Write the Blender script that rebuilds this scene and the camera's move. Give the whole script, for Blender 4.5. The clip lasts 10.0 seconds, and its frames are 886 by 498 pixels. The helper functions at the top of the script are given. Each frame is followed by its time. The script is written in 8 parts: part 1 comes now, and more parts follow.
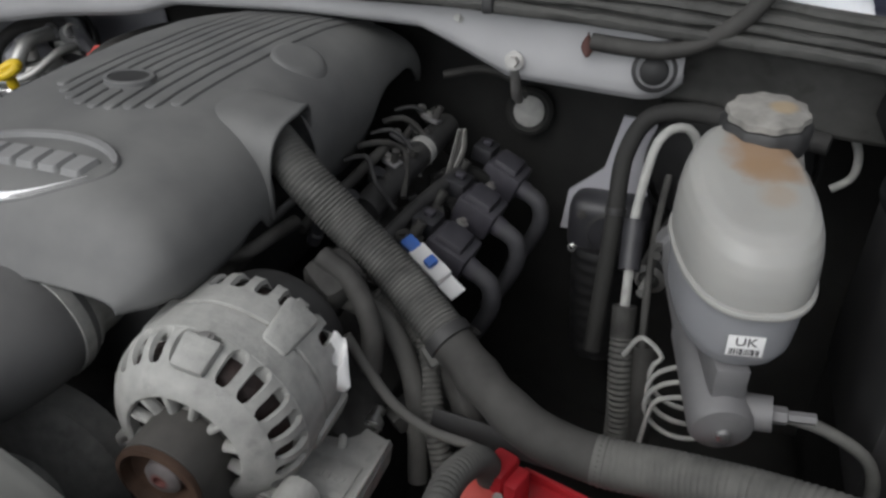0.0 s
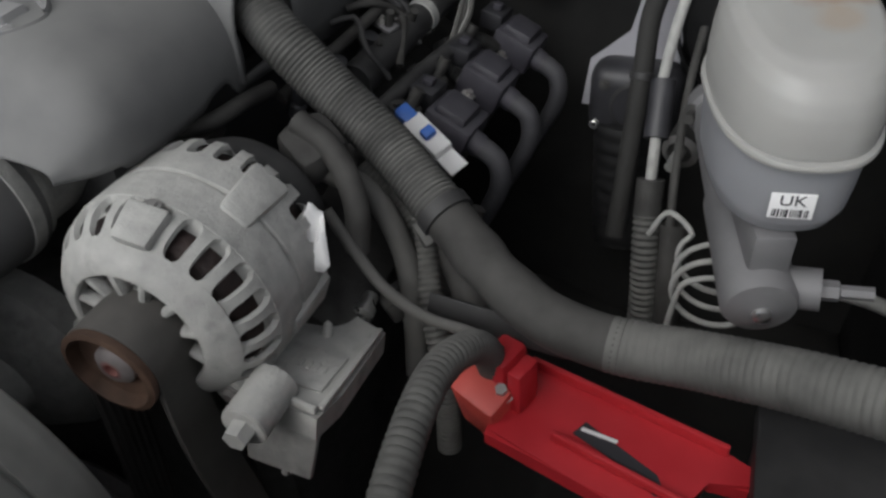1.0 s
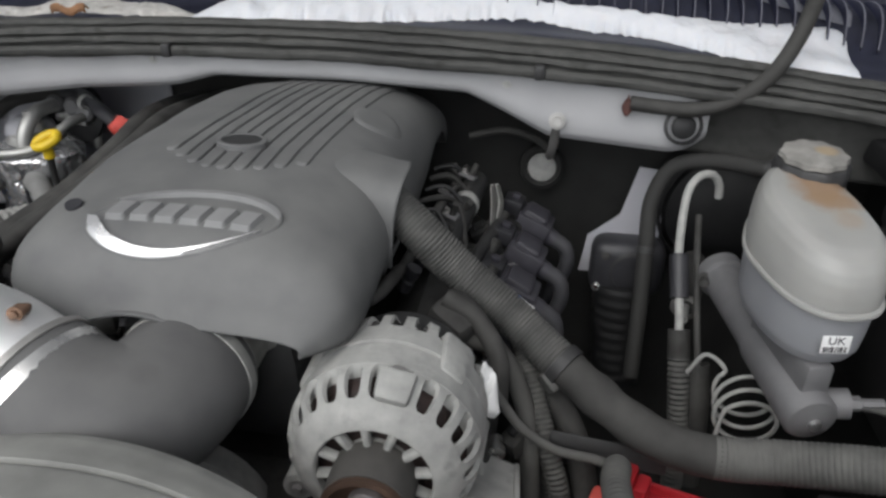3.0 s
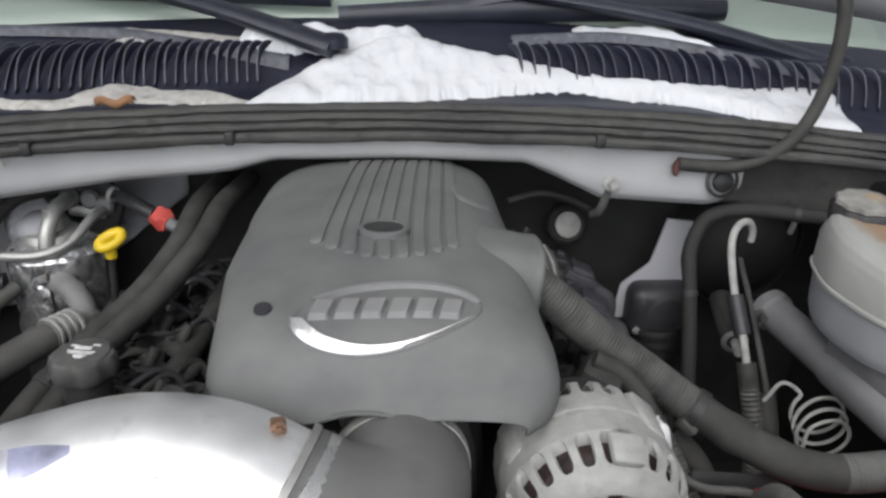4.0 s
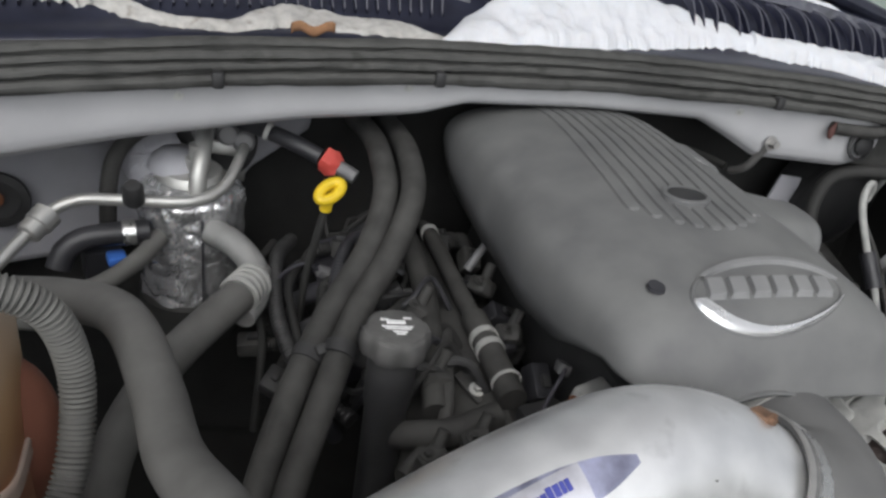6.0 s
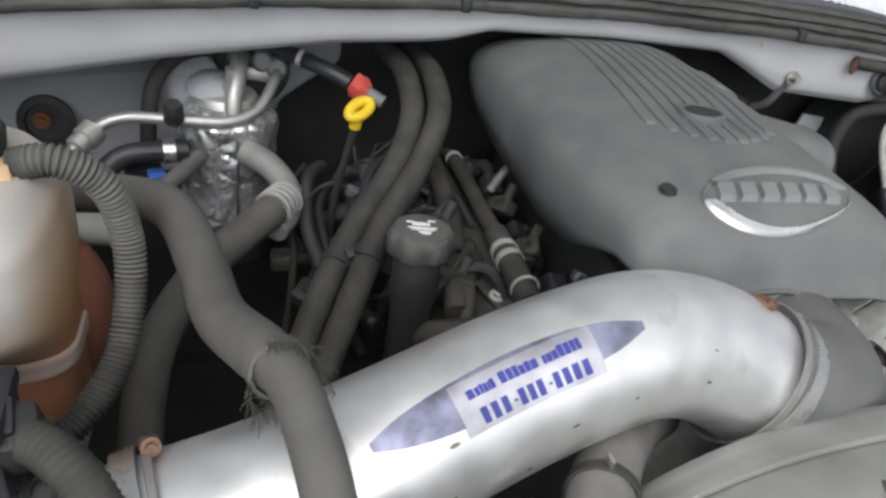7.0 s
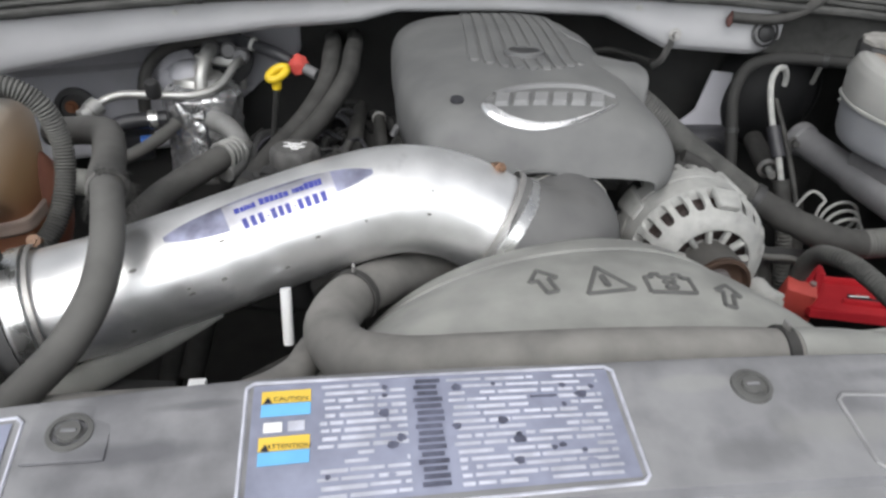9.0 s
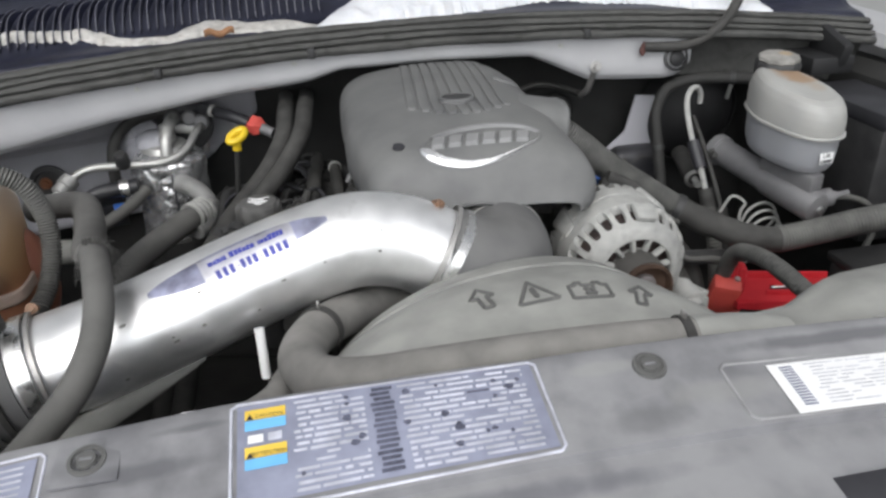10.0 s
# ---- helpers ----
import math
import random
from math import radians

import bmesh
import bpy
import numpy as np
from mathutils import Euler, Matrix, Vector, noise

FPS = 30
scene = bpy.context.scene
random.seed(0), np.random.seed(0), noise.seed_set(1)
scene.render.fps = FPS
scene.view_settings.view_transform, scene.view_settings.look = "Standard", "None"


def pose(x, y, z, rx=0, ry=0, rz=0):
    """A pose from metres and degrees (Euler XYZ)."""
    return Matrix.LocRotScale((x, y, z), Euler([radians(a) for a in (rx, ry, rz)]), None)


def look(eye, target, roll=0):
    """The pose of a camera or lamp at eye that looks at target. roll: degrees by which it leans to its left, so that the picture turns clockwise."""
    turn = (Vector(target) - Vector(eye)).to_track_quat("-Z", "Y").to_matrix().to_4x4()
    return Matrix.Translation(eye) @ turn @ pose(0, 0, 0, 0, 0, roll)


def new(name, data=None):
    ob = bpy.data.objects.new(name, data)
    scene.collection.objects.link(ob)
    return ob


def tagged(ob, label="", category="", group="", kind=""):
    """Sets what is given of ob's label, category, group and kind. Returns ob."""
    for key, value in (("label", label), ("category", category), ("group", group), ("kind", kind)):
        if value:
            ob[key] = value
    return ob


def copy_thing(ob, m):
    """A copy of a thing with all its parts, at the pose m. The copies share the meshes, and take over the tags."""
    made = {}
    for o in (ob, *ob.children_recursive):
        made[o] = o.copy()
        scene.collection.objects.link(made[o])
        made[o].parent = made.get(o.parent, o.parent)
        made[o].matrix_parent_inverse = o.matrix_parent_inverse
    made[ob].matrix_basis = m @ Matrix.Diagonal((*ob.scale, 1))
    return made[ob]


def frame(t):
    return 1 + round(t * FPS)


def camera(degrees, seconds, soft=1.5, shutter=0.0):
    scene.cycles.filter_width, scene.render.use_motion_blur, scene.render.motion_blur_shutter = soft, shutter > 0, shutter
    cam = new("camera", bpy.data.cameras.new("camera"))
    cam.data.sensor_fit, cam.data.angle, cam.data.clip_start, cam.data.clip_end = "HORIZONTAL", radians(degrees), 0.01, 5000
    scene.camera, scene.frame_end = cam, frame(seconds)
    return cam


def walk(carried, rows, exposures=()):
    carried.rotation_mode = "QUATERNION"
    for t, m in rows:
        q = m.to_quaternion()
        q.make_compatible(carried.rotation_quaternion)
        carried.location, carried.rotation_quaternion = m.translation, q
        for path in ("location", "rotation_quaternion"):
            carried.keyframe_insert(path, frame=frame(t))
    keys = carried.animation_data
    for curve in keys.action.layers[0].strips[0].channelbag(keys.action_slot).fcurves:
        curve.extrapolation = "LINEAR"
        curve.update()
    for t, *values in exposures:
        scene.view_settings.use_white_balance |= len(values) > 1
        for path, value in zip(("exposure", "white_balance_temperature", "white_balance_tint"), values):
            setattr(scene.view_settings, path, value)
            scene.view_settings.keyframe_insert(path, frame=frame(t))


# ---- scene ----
cam = camera(62.1, 10.0, soft=2.7)
METRES, EYE, TILT, LEAN, TURN = 1.7, 1.338, -33.0, 1.2, 19.0
X0, Y0 = 0.495, 0.0
ROWS = [
    (0.0, 0.0, 0.0, 0.0, -0.0, 0.0, -0.0),
    (0.5, 0.0082, 0.0409, -0.0075, 2.25, -3.9, 0.22),
    (1.0, 0.0169, 0.0458, -0.0241, 2.6, -6.37, 1.25),
    (1.5, 0.0137, 0.0388, -0.024, 2.86, -5.52, 1.18),
    (2.0, -0.0061, 0.0205, -0.0195, 0.71, -3.08, 0.62),
    (2.5, -0.059, -0.0136, -0.016, -3.85, 1.1, 0.19),
    (4.0, -0.2902, -0.0039, 0.0209, -21.12, 7.26, 10.22),
    (4.5, -0.3575, 0.0369, 0.0651, -25.25, 4.99, 7.33),
    (5.0, -0.4334, 0.0904, 0.0912, -33.66, 0.87, 9.48),
    (5.5, -0.4902, 0.1216, 0.1032, -34.9, -0.38, 9.88),
    (7.0, -0.5199, 0.1129, 0.063, -32.84, -3.77, 8.91),
    (7.5, -0.5278, 0.081, 0.0447, -29.31, -2.15, 8.33),
    (8.0, -0.5067, 0.03, 0.0115, -25.72, -1.06, 7.56),
    (8.5, -0.471, -0.0282, -0.0264, -24.47, -0.04, 8.22),
    (9.0, -0.4497, -0.06, -0.0433, -23.68, 0.62, 10.85),
    (9.5, -0.4456, -0.0846, -0.0402, -24.06, -1.24, 14.55),
    (10.0, -0.4589, -0.1156, -0.0503, -25.43, 2.81, 16.58),
]
walk(cam, [(t, pose(X0, Y0, EYE, TILT, LEAN, TURN) @ pose(METRES * x, METRES * y, METRES * z, 90 + pitch, roll, yaw)) for t, x, y, z, yaw, pitch, roll in ROWS],
     exposures=[(0.0, 0.28), (2.5, 0.34), (4.0, 0.60), (5.5, 0.52), (7.0, 0.72), (8.0, 0.84), (10.0, 0.76)])

# ---- light: overcast daylight reaching in under the raised bonnet ----
world = bpy.data.worlds.new("overcast_sky")
scene.world = world
world.use_nodes = True
wn = world.node_tree
sky = wn.nodes.new("ShaderNodeTexSky")
sky.sky_type = "NISHITA"
sky.sun_disc = False
sky.sun_elevation, sky.sun_rotation = radians(48), radians(200)
sky.air_density, sky.dust_density, sky.ozone_density = 1.0, 4.0, 1.0
pale = wn.nodes.new("ShaderNodeHueSaturation")
pale.inputs["Saturation"].default_value = 0.22
wn.links.new(sky.outputs["Color"], pale.inputs["Color"])
wn.links.new(pale.outputs["Color"], wn.nodes["Background"].inputs["Color"])
wn.nodes["Background"].inputs["Strength"].default_value = 0.095

sun = new("sun", bpy.data.lights.new("sun", "SUN"))
sun.data.energy, sun.data.angle, sun.data.color = 1.2, radians(75), (0.935, 0.985, 1.02)
sun.matrix_world = look((-1.3, -3.6, 2.4), (0, 0.2, 1.0))

# ---- materials ----
def mat(name, base, rough=0.6, metal=0.0, vary=0.25, grain=60.0, bump=0.15, dust=0.0, dust_colour=(0.30, 0.29, 0.27), spot=0.0, spot_colour=(0.05, 0.045, 0.04), coat=0.0, fine=900.0, sub=0.0, each=0.0):
    """A surface with tone that varies at two scales, fine relief, settled road dust and spots of grime."""
    m = bpy.data.materials.new(name)
    m.use_nodes = True
    t = m.node_tree
    n, l = t.nodes, t.links
    b = n["Principled BSDF"]
    co = n.new("ShaderNodeTexCoord")
    big, small, tiny = (n.new("ShaderNodeTexNoise") for _ in range(3))
    for k, (tex, s, d) in enumerate(((big, grain * 0.18, 6), (small, grain, 5), (tiny, fine, 2))):
        tex.inputs["Scale"].default_value, tex.inputs["Detail"].default_value = s, d
        l.new(co.outputs["Object"], tex.inputs["Vector"])
    rng = n.new("ShaderNodeMapRange")
    rng.inputs["From Min"].default_value, rng.inputs["From Max"].default_value = 0.36, 0.64
    rng.inputs["To Min"].default_value, rng.inputs["To Max"].default_value = 1 - vary, 1 + vary
    add = n.new("ShaderNodeMath")
    add.operation = "MULTIPLY_ADD"
    add.inputs[1].default_value = 0.45
    l.new(small.outputs["Fac"], add.inputs[0])
    mul = n.new("ShaderNodeMath")
    mul.operation = "MULTIPLY"
    mul.inputs[1].default_value = 0.55
    l.new(big.outputs["Fac"], mul.inputs[0])
    l.new(mul.outputs[0], add.inputs[2])
    l.new(add.outputs[0], rng.inputs["Value"])
    tone = n.new("ShaderNodeVectorMath")
    tone.operation = "SCALE"
    tone.inputs[0].default_value = base
    l.new(rng.outputs[0], tone.inputs["Scale"])
    colour = tone.outputs[0]
    if each:
        info = n.new("ShaderNodeObjectInfo")
        er = n.new("ShaderNodeMapRange")
        er.inputs["To Min"].default_value, er.inputs["To Max"].default_value = 1 - each, 1 + each
        l.new(info.outputs["Random"], er.inputs["Value"])
        t2 = n.new("ShaderNodeVectorMath")
        t2.operation = "SCALE"
        l.new(colour, t2.inputs[0])
        l.new(er.outputs[0], t2.inputs["Scale"])
        colour = t2.outputs[0]
    rough_out = None
    if dust:
        geo = n.new("ShaderNodeNewGeometry")
        sep = n.new("ShaderNodeSeparateXYZ")
        l.new(geo.outputs["Normal"], sep.inputs[0])
        up = n.new("ShaderNodeMapRange")
        up.inputs["From Min"].default_value, up.inputs["From Max"].default_value = -0.5, 0.9
        up.inputs["To Min"].default_value, up.inputs["To Max"].default_value = 0.25 * dust, dust
        l.new(sep.outputs["Z"], up.inputs["Value"])
        patch = n.new("ShaderNodeMapRange")
        patch.inputs["From Min"].default_value, patch.inputs["From Max"].default_value = 0.38, 0.60
        patch.inputs["To Min"].default_value, patch.inputs["To Max"].default_value = 0.30, 1.0
        l.new(add.outputs[0], patch.inputs["Value"])
        fac = n.new("ShaderNodeMath")
        fac.operation = "MULTIPLY"
        l.new(up.outputs[0], fac.inputs[0])
        l.new(patch.outputs[0], fac.inputs[1])
        mix = n.new("ShaderNodeMix")
        mix.data_type = "RGBA"
        l.new(fac.outputs[0], mix.inputs["Factor"])
        l.new(colour, mix.inputs["A"])
        mix.inputs["B"].default_value = (*dust_colour, 1)
        colour = mix.outputs["Result"]
        rr = n.new("ShaderNodeMapRange")
        rr.inputs["To Min"].default_value, rr.inputs["To Max"].default_value = rough, min(1.0, rough + 0.4)
        l.new(fac.outputs[0], rr.inputs["Value"])
        rough_out = rr.outputs[0]
        if metal:
            mr = n.new("ShaderNodeMapRange")
            mr.inputs["To Min"].default_value, mr.inputs["To Max"].default_value = metal, 0.0
            l.new(fac.outputs[0], mr.inputs["Value"])
            l.new(mr.outputs[0], b.inputs["Metallic"])
    if spot:
        sp = n.new("ShaderNodeTexNoise")
        sp.inputs["Scale"].default_value, sp.inputs["Detail"].default_value = grain * 0.7, 8
        l.new(co.outputs["Object"], sp.inputs["Vector"])
        sr = n.new("ShaderNodeMapRange")
        sr.inputs["From Min"].default_value, sr.inputs["From Max"].default_value = 0.60, 0.72
        sr.inputs["To Max"].default_value = spot
        l.new(sp.outputs["Fac"], sr.inputs["Value"])
        mix = n.new("ShaderNodeMix")
        mix.data_type = "RGBA"
        l.new(sr.outputs[0], mix.inputs["Factor"])
        l.new(colour, mix.inputs["A"])
        mix.inputs["B"].default_value = (*spot_colour, 1)
        colour = mix.outputs["Result"]
    l.new(colour, b.inputs["Base Color"])
    if not (dust and metal):
        b.inputs["Metallic"].default_value = metal
    if rough_out is None:
        rr = n.new("ShaderNodeMapRange")
        rr.inputs["From Min"].default_value, rr.inputs["From Max"].default_value = 0.3, 0.7
        rr.inputs["To Min"].default_value, rr.inputs["To Max"].default_value = max(0.02, rough - 0.1), min(1, rough + 0.1)
        l.new(small.outputs["Fac"], rr.inputs["Value"])
        rough_out = rr.outputs[0]
    l.new(rough_out, b.inputs["Roughness"])
    if coat:
        b.inputs["Coat Weight"].default_value, b.inputs["Coat Roughness"].default_value = coat, 0.15
    if sub:
        b.inputs["Subsurface Weight"].default_value, b.inputs["Subsurface Radius"].default_value, b.inputs["Subsurface Scale"].default_value = sub, (1, 0.9, 0.8), 0.01
    if bump:
        mixh = n.new("ShaderNodeMath")
        mixh.operation = "MULTIPLY_ADD"
        mixh.inputs[1].default_value = 0.35
        l.new(tiny.outputs["Fac"], mixh.inputs[0])
        l.new(small.outputs["Fac"], mixh.inputs[2])
        bp = n.new("ShaderNodeBump")
        bp.inputs["Strength"].default_value, bp.inputs["Distance"].default_value = bump, 0.004
        l.new(mixh.outputs[0], bp.inputs["Height"])
        l.new(bp.outputs[0], b.inputs["Normal"])
    return m


def stained(m, rows, soft=False):
    """Soft stains of their own shape: rows of centre (in the part's own space), reach and colour."""
    n, l = m.node_tree.nodes, m.node_tree.links
    b = n["Principled BSDF"]
    co = n.new("ShaderNodeTexCoord")
    no = n.new("ShaderNodeTexNoise")
    no.inputs["Scale"].default_value, no.inputs["Detail"].default_value = (9, 2) if soft else (45, 5)
    l.new(co.outputs["Object"], no.inputs["Vector"])
    for centre, reach, colour, power in rows:
        off = n.new("ShaderNodeVectorMath")
        off.operation = "SUBTRACT"
        off.inputs[1].default_value = centre
        l.new(co.outputs["Object"], off.inputs[0])
        div = n.new("ShaderNodeVectorMath")
        div.operation = "DIVIDE"
        div.inputs[1].default_value = reach
        l.new(off.outputs[0], div.inputs[0])
        ln = n.new("ShaderNodeVectorMath")
        ln.operation = "LENGTH"
        l.new(div.outputs[0], ln.inputs[0])
        ad = n.new("ShaderNodeMath")
        ad.operation = "MULTIPLY_ADD"
        ad.inputs[1].default_value = 0.3 if soft else 0.9
        l.new(no.outputs["Fac"], ad.inputs[0])
        l.new(ln.outputs["Value"], ad.inputs[2])
        mr = n.new("ShaderNodeMapRange")
        mr.inputs["From Min"].default_value, mr.inputs["From Max"].default_value = (1.25, 0.6) if soft else (1.55, 1.05)
        mr.inputs["To Min"].default_value, mr.inputs["To Max"].default_value = 0.0, power
        l.new(ad.outputs[0], mr.inputs["Value"])
        mix = n.new("ShaderNodeMix")
        mix.data_type = "RGBA"
        l.new(mr.outputs[0], mix.inputs["Factor"])
        l.new(b.inputs["Base Color"].links[0].from_socket, mix.inputs["A"])
        mix.inputs["B"].default_value = (*colour, 1)
        l.new(mix.outputs["Result"], b.inputs["Base Color"])
    return m


M = {}
M["cover"] = mat("dusty_grey_plastic", (0.118, 0.119, 0.122), 0.5, vary=0.11, grain=30, bump=0.07, dust=0.5, dust_colour=(0.225, 0.226, 0.216), spot=0.12, spot_colour=(0.10, 0.10, 0.098))
# Lighter cover grey that paints the highlight on the badge's bars and brow
M["coverworn"] = mat("lightened_grey_plastic", (0.20, 0.20, 0.205), 0.45, vary=0.15, grain=40, bump=0.05, dust=0.35, dust_colour=(0.30, 0.30, 0.29))
M["chrome"] = mat("worn_chrome", (0.85, 0.85, 0.86), 0.2, 0.9, vary=0.05, bump=0.02, dust=0.25, dust_colour=(0.6, 0.6, 0.58))
M["black"] = mat("black_plastic", (0.022, 0.022, 0.024), 0.5, vary=0.3, grain=40, bump=0.08, dust=0.25, dust_colour=(0.12, 0.118, 0.11))
M["blackclean"] = mat("clean_black_plastic", (0.024, 0.024, 0.028), 0.42, vary=0.3, grain=40, bump=0.08, dust=0.12, dust_colour=(0.15, 0.15, 0.16))
M["rubber"] = mat("dusty_rubber", (0.026, 0.025, 0.024), 0.7, vary=0.35, grain=45, bump=0.15, dust=0.45, dust_colour=(0.112, 0.110, 0.103))
M["rubberlight"] = mat("dust_greyed_rubber", (0.07, 0.068, 0.064), 0.75, vary=0.15, grain=30, bump=0.12, dust=0.7, dust_colour=(0.165, 0.162, 0.155), spot=0.15)
M["loom"] = mat("corrugated_loom_plastic", (0.045, 0.045, 0.044), 0.6, vary=0.2, grain=50, bump=0.08, dust=0.65, dust_colour=(0.195, 0.193, 0.180))
M["alu"] = mat("polished_aluminium", (0.94, 0.94, 0.94), 0.40, 0.88, vary=0.10, grain=30, bump=0.05, spot=0.45, spot_colour=(0.50, 0.50, 0.49), fine=500)
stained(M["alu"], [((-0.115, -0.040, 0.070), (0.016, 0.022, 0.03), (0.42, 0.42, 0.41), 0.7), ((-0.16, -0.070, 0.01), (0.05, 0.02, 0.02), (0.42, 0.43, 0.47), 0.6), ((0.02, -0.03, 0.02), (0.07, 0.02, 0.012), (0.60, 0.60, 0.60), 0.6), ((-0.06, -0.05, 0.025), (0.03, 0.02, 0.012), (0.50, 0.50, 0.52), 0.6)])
M["castalu"] = mat("oxidised_cast_aluminium", (0.40, 0.40, 0.385), 0.62, 0.1, vary=0.25, grain=75, bump=0.5, dust=0.45, dust_colour=(0.43, 0.43, 0.41), spot=0.35, spot_colour=(0.16, 0.155, 0.15))
M["pipealu"] = mat("dull_aluminium_pipe", (0.50, 0.50, 0.485), 0.44, 0.8, vary=0.1, grain=60, bump=0.06, dust=0.25, dust_colour=(0.4, 0.39, 0.37))
M["dullpipe"] = mat("grey_oxidised_pipe", (0.30, 0.30, 0.295), 0.6, 0.35, vary=0.2, grain=60, bump=0.12, dust=0.4, dust_colour=(0.28, 0.277, 0.265))
M["steel"] = mat("dull_steel", (0.42, 0.41, 0.40), 0.42, 0.85, vary=0.2, grain=80, bump=0.1, dust=0.2)
M["rust"] = mat("rusty_steel", (0.22, 0.09, 0.045), 0.8, 0.2, vary=0.4, grain=120, bump=0.4, spot=0.5, spot_colour=(0.07, 0.035, 0.025))
M["copper"] = mat("corroded_copper", (0.27, 0.165, 0.11), 0.5, 0.5, vary=0.4, grain=200, bump=0.3, spot=0.5, spot_colour=(0.07, 0.05, 0.04))
# White paint set to mid grey: the bonnet's shade is in this colour
M["paint"] = mat("shaded_white_paint", (0.43, 0.43, 0.445), 0.42, vary=0.12, grain=14, bump=0.02, dust=0.35, dust_colour=(0.37, 0.367, 0.36), spot=0.12, spot_colour=(0.32, 0.30, 0.27))
M["paintin"] = mat("grey_inner_panel_paint", (0.42, 0.42, 0.46), 0.5, vary=0.08, grain=12, bump=0.03, dust=0.35, dust_colour=(0.42, 0.42, 0.41), spot=0.2, spot_colour=(0.2, 0.19, 0.18))
M["dark"] = mat("matt_black_steel", (0.016, 0.016, 0.016), 0.75, vary=0.4, grain=20, bump=0.2, dust=0.3, dust_colour=(0.06, 0.058, 0.053))
M["engine"] = mat("grimy_engine_metal", (0.055, 0.054, 0.052), 0.7, 0.3, vary=0.5, grain=50, bump=0.4, dust=0.4, dust_colour=(0.068, 0.066, 0.063), spot=0.6)
M["snow"] = mat("wet_snow", (0.66, 0.67, 0.70), 0.6, vary=0.05, grain=70, bump=0.12, fine=900, sub=0.5)
M["dirtysnow"] = mat("dirty_snow_crust", (0.50, 0.485, 0.46), 0.7, vary=0.25, grain=110, bump=0.8, fine=1400, sub=0.3, spot=0.6, spot_colour=(0.22, 0.18, 0.14))
M["seal"] = mat("weathered_rubber_seal", (0.05, 0.05, 0.048), 0.7, vary=0.3, grain=60, bump=0.25, dust=0.45, dust_colour=(0.095, 0.093, 0.087), spot=0.7, spot_colour=(0.025, 0.025, 0.022))
M["cowl"] = mat("wet_black_cowl_plastic", (0.012, 0.0135, 0.028), 0.36, vary=0.3, grain=60, bump=0.1, dust=0.05, dust_colour=(0.1, 0.1, 0.11))
M["lipedge"] = mat("sky_sheen_cowl_edge", (0.060, 0.062, 0.085), 0.42, vary=0.5, grain=90, bump=0.15, dust=0.4, dust_colour=(0.16, 0.16, 0.175), spot=0.3, spot_colour=(0.3, 0.3, 0.3))
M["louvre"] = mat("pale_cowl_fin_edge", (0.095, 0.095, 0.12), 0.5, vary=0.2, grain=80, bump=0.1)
M["reservoir"] = mat("translucent_white_plastic", (0.35, 0.348, 0.333), 0.4, vary=0.06, grain=30, bump=0.03, sub=0.25, spot=0.0)
M["resband"] = mat("greyed_translucent_plastic", (0.26, 0.265, 0.28), 0.45, vary=0.06, grain=30, bump=0.03, sub=0.2)
M["mc"] = mat("dull_cast_aluminium_cylinder", (0.19, 0.188, 0.195), 0.55, 0.4, vary=0.1, grain=70, bump=0.12, dust=0.3, dust_colour=(0.2, 0.197, 0.195))
M["red"] = mat("red_plastic", (0.50, 0.02, 0.03), 0.42, vary=0.1, grain=40, bump=0.06, dust=0.06, dust_colour=(0.5, 0.2, 0.2))
M["redlight"] = mat("faded_red_plastic", (0.60, 0.075, 0.06), 0.45, vary=0.1, grain=40, bump=0.06, dust=0.15, dust_colour=(0.6, 0.3, 0.27))
M["yellow"] = mat("yellow_plastic", (0.72, 0.50, 0.02), 0.45, vary=0.12, grain=60, bump=0.05)
M["blue"] = mat("blue_plastic", (0.05, 0.16, 0.55), 0.45, vary=0.1)
# White of paper and plastic, also of painted glints on metal and edges
M["white"] = mat("white_parts_and_glints", (0.80, 0.80, 0.80), 0.55, vary=0.04, grain=30, bump=0.02)
M["ink"] = mat("black_print", (0.03, 0.03, 0.035), 0.6, vary=0.1, bump=0)
M["blueink"] = mat("blue_print", (0.05, 0.06, 0.30), 0.5, vary=0.3, bump=0)
M["film"] = mat("clear_sticker_film", (0.62, 0.62, 0.67), 0.40, 0.86, vary=0.3, grain=60, bump=0.05)
M["bluefade"] = mat("faded_blue_sticker_ink", (0.36, 0.37, 0.50), 0.42, 0.8, vary=0.6, grain=60, bump=0.02)
M["foil"] = mat("crinkled_foil", (0.74, 0.74, 0.75), 0.22, 0.86, vary=0.12, grain=45, bump=0.3, fine=200, dust=0.22, dust_colour=(0.36, 0.36, 0.35))
# Darker shroud plastic: painted shadow lines of the symbols, and the push pins
M["emboss"] = mat("shadow_line_and_pin_plastic", (0.105, 0.105, 0.102), 0.55, vary=0.2, grain=60, bump=0.05, dust=0.2, dust_colour=(0.16, 0.16, 0.15))
M["dustyhose"] = mat("mud_dusted_hose_rubber", (0.10, 0.098, 0.094), 0.8, vary=0.2, grain=28, bump=0.12, dust=0.8, dust_colour=(0.31, 0.298, 0.28), spot=0.2, spot_colour=(0.12, 0.115, 0.11))
M["soot"] = mat("black_painted_drum", (0.010, 0.010, 0.011), 0.6, vary=0.4, grain=30, bump=0.15, dust=0.10, dust_colour=(0.04, 0.04, 0.038))
M["coupler"] = mat("grey_silicone_coupler", (0.105, 0.105, 0.108), 0.6, vary=0.2, grain=25, bump=0.06, dust=0.5, dust_colour=(0.19, 0.188, 0.18), spot=0.15)
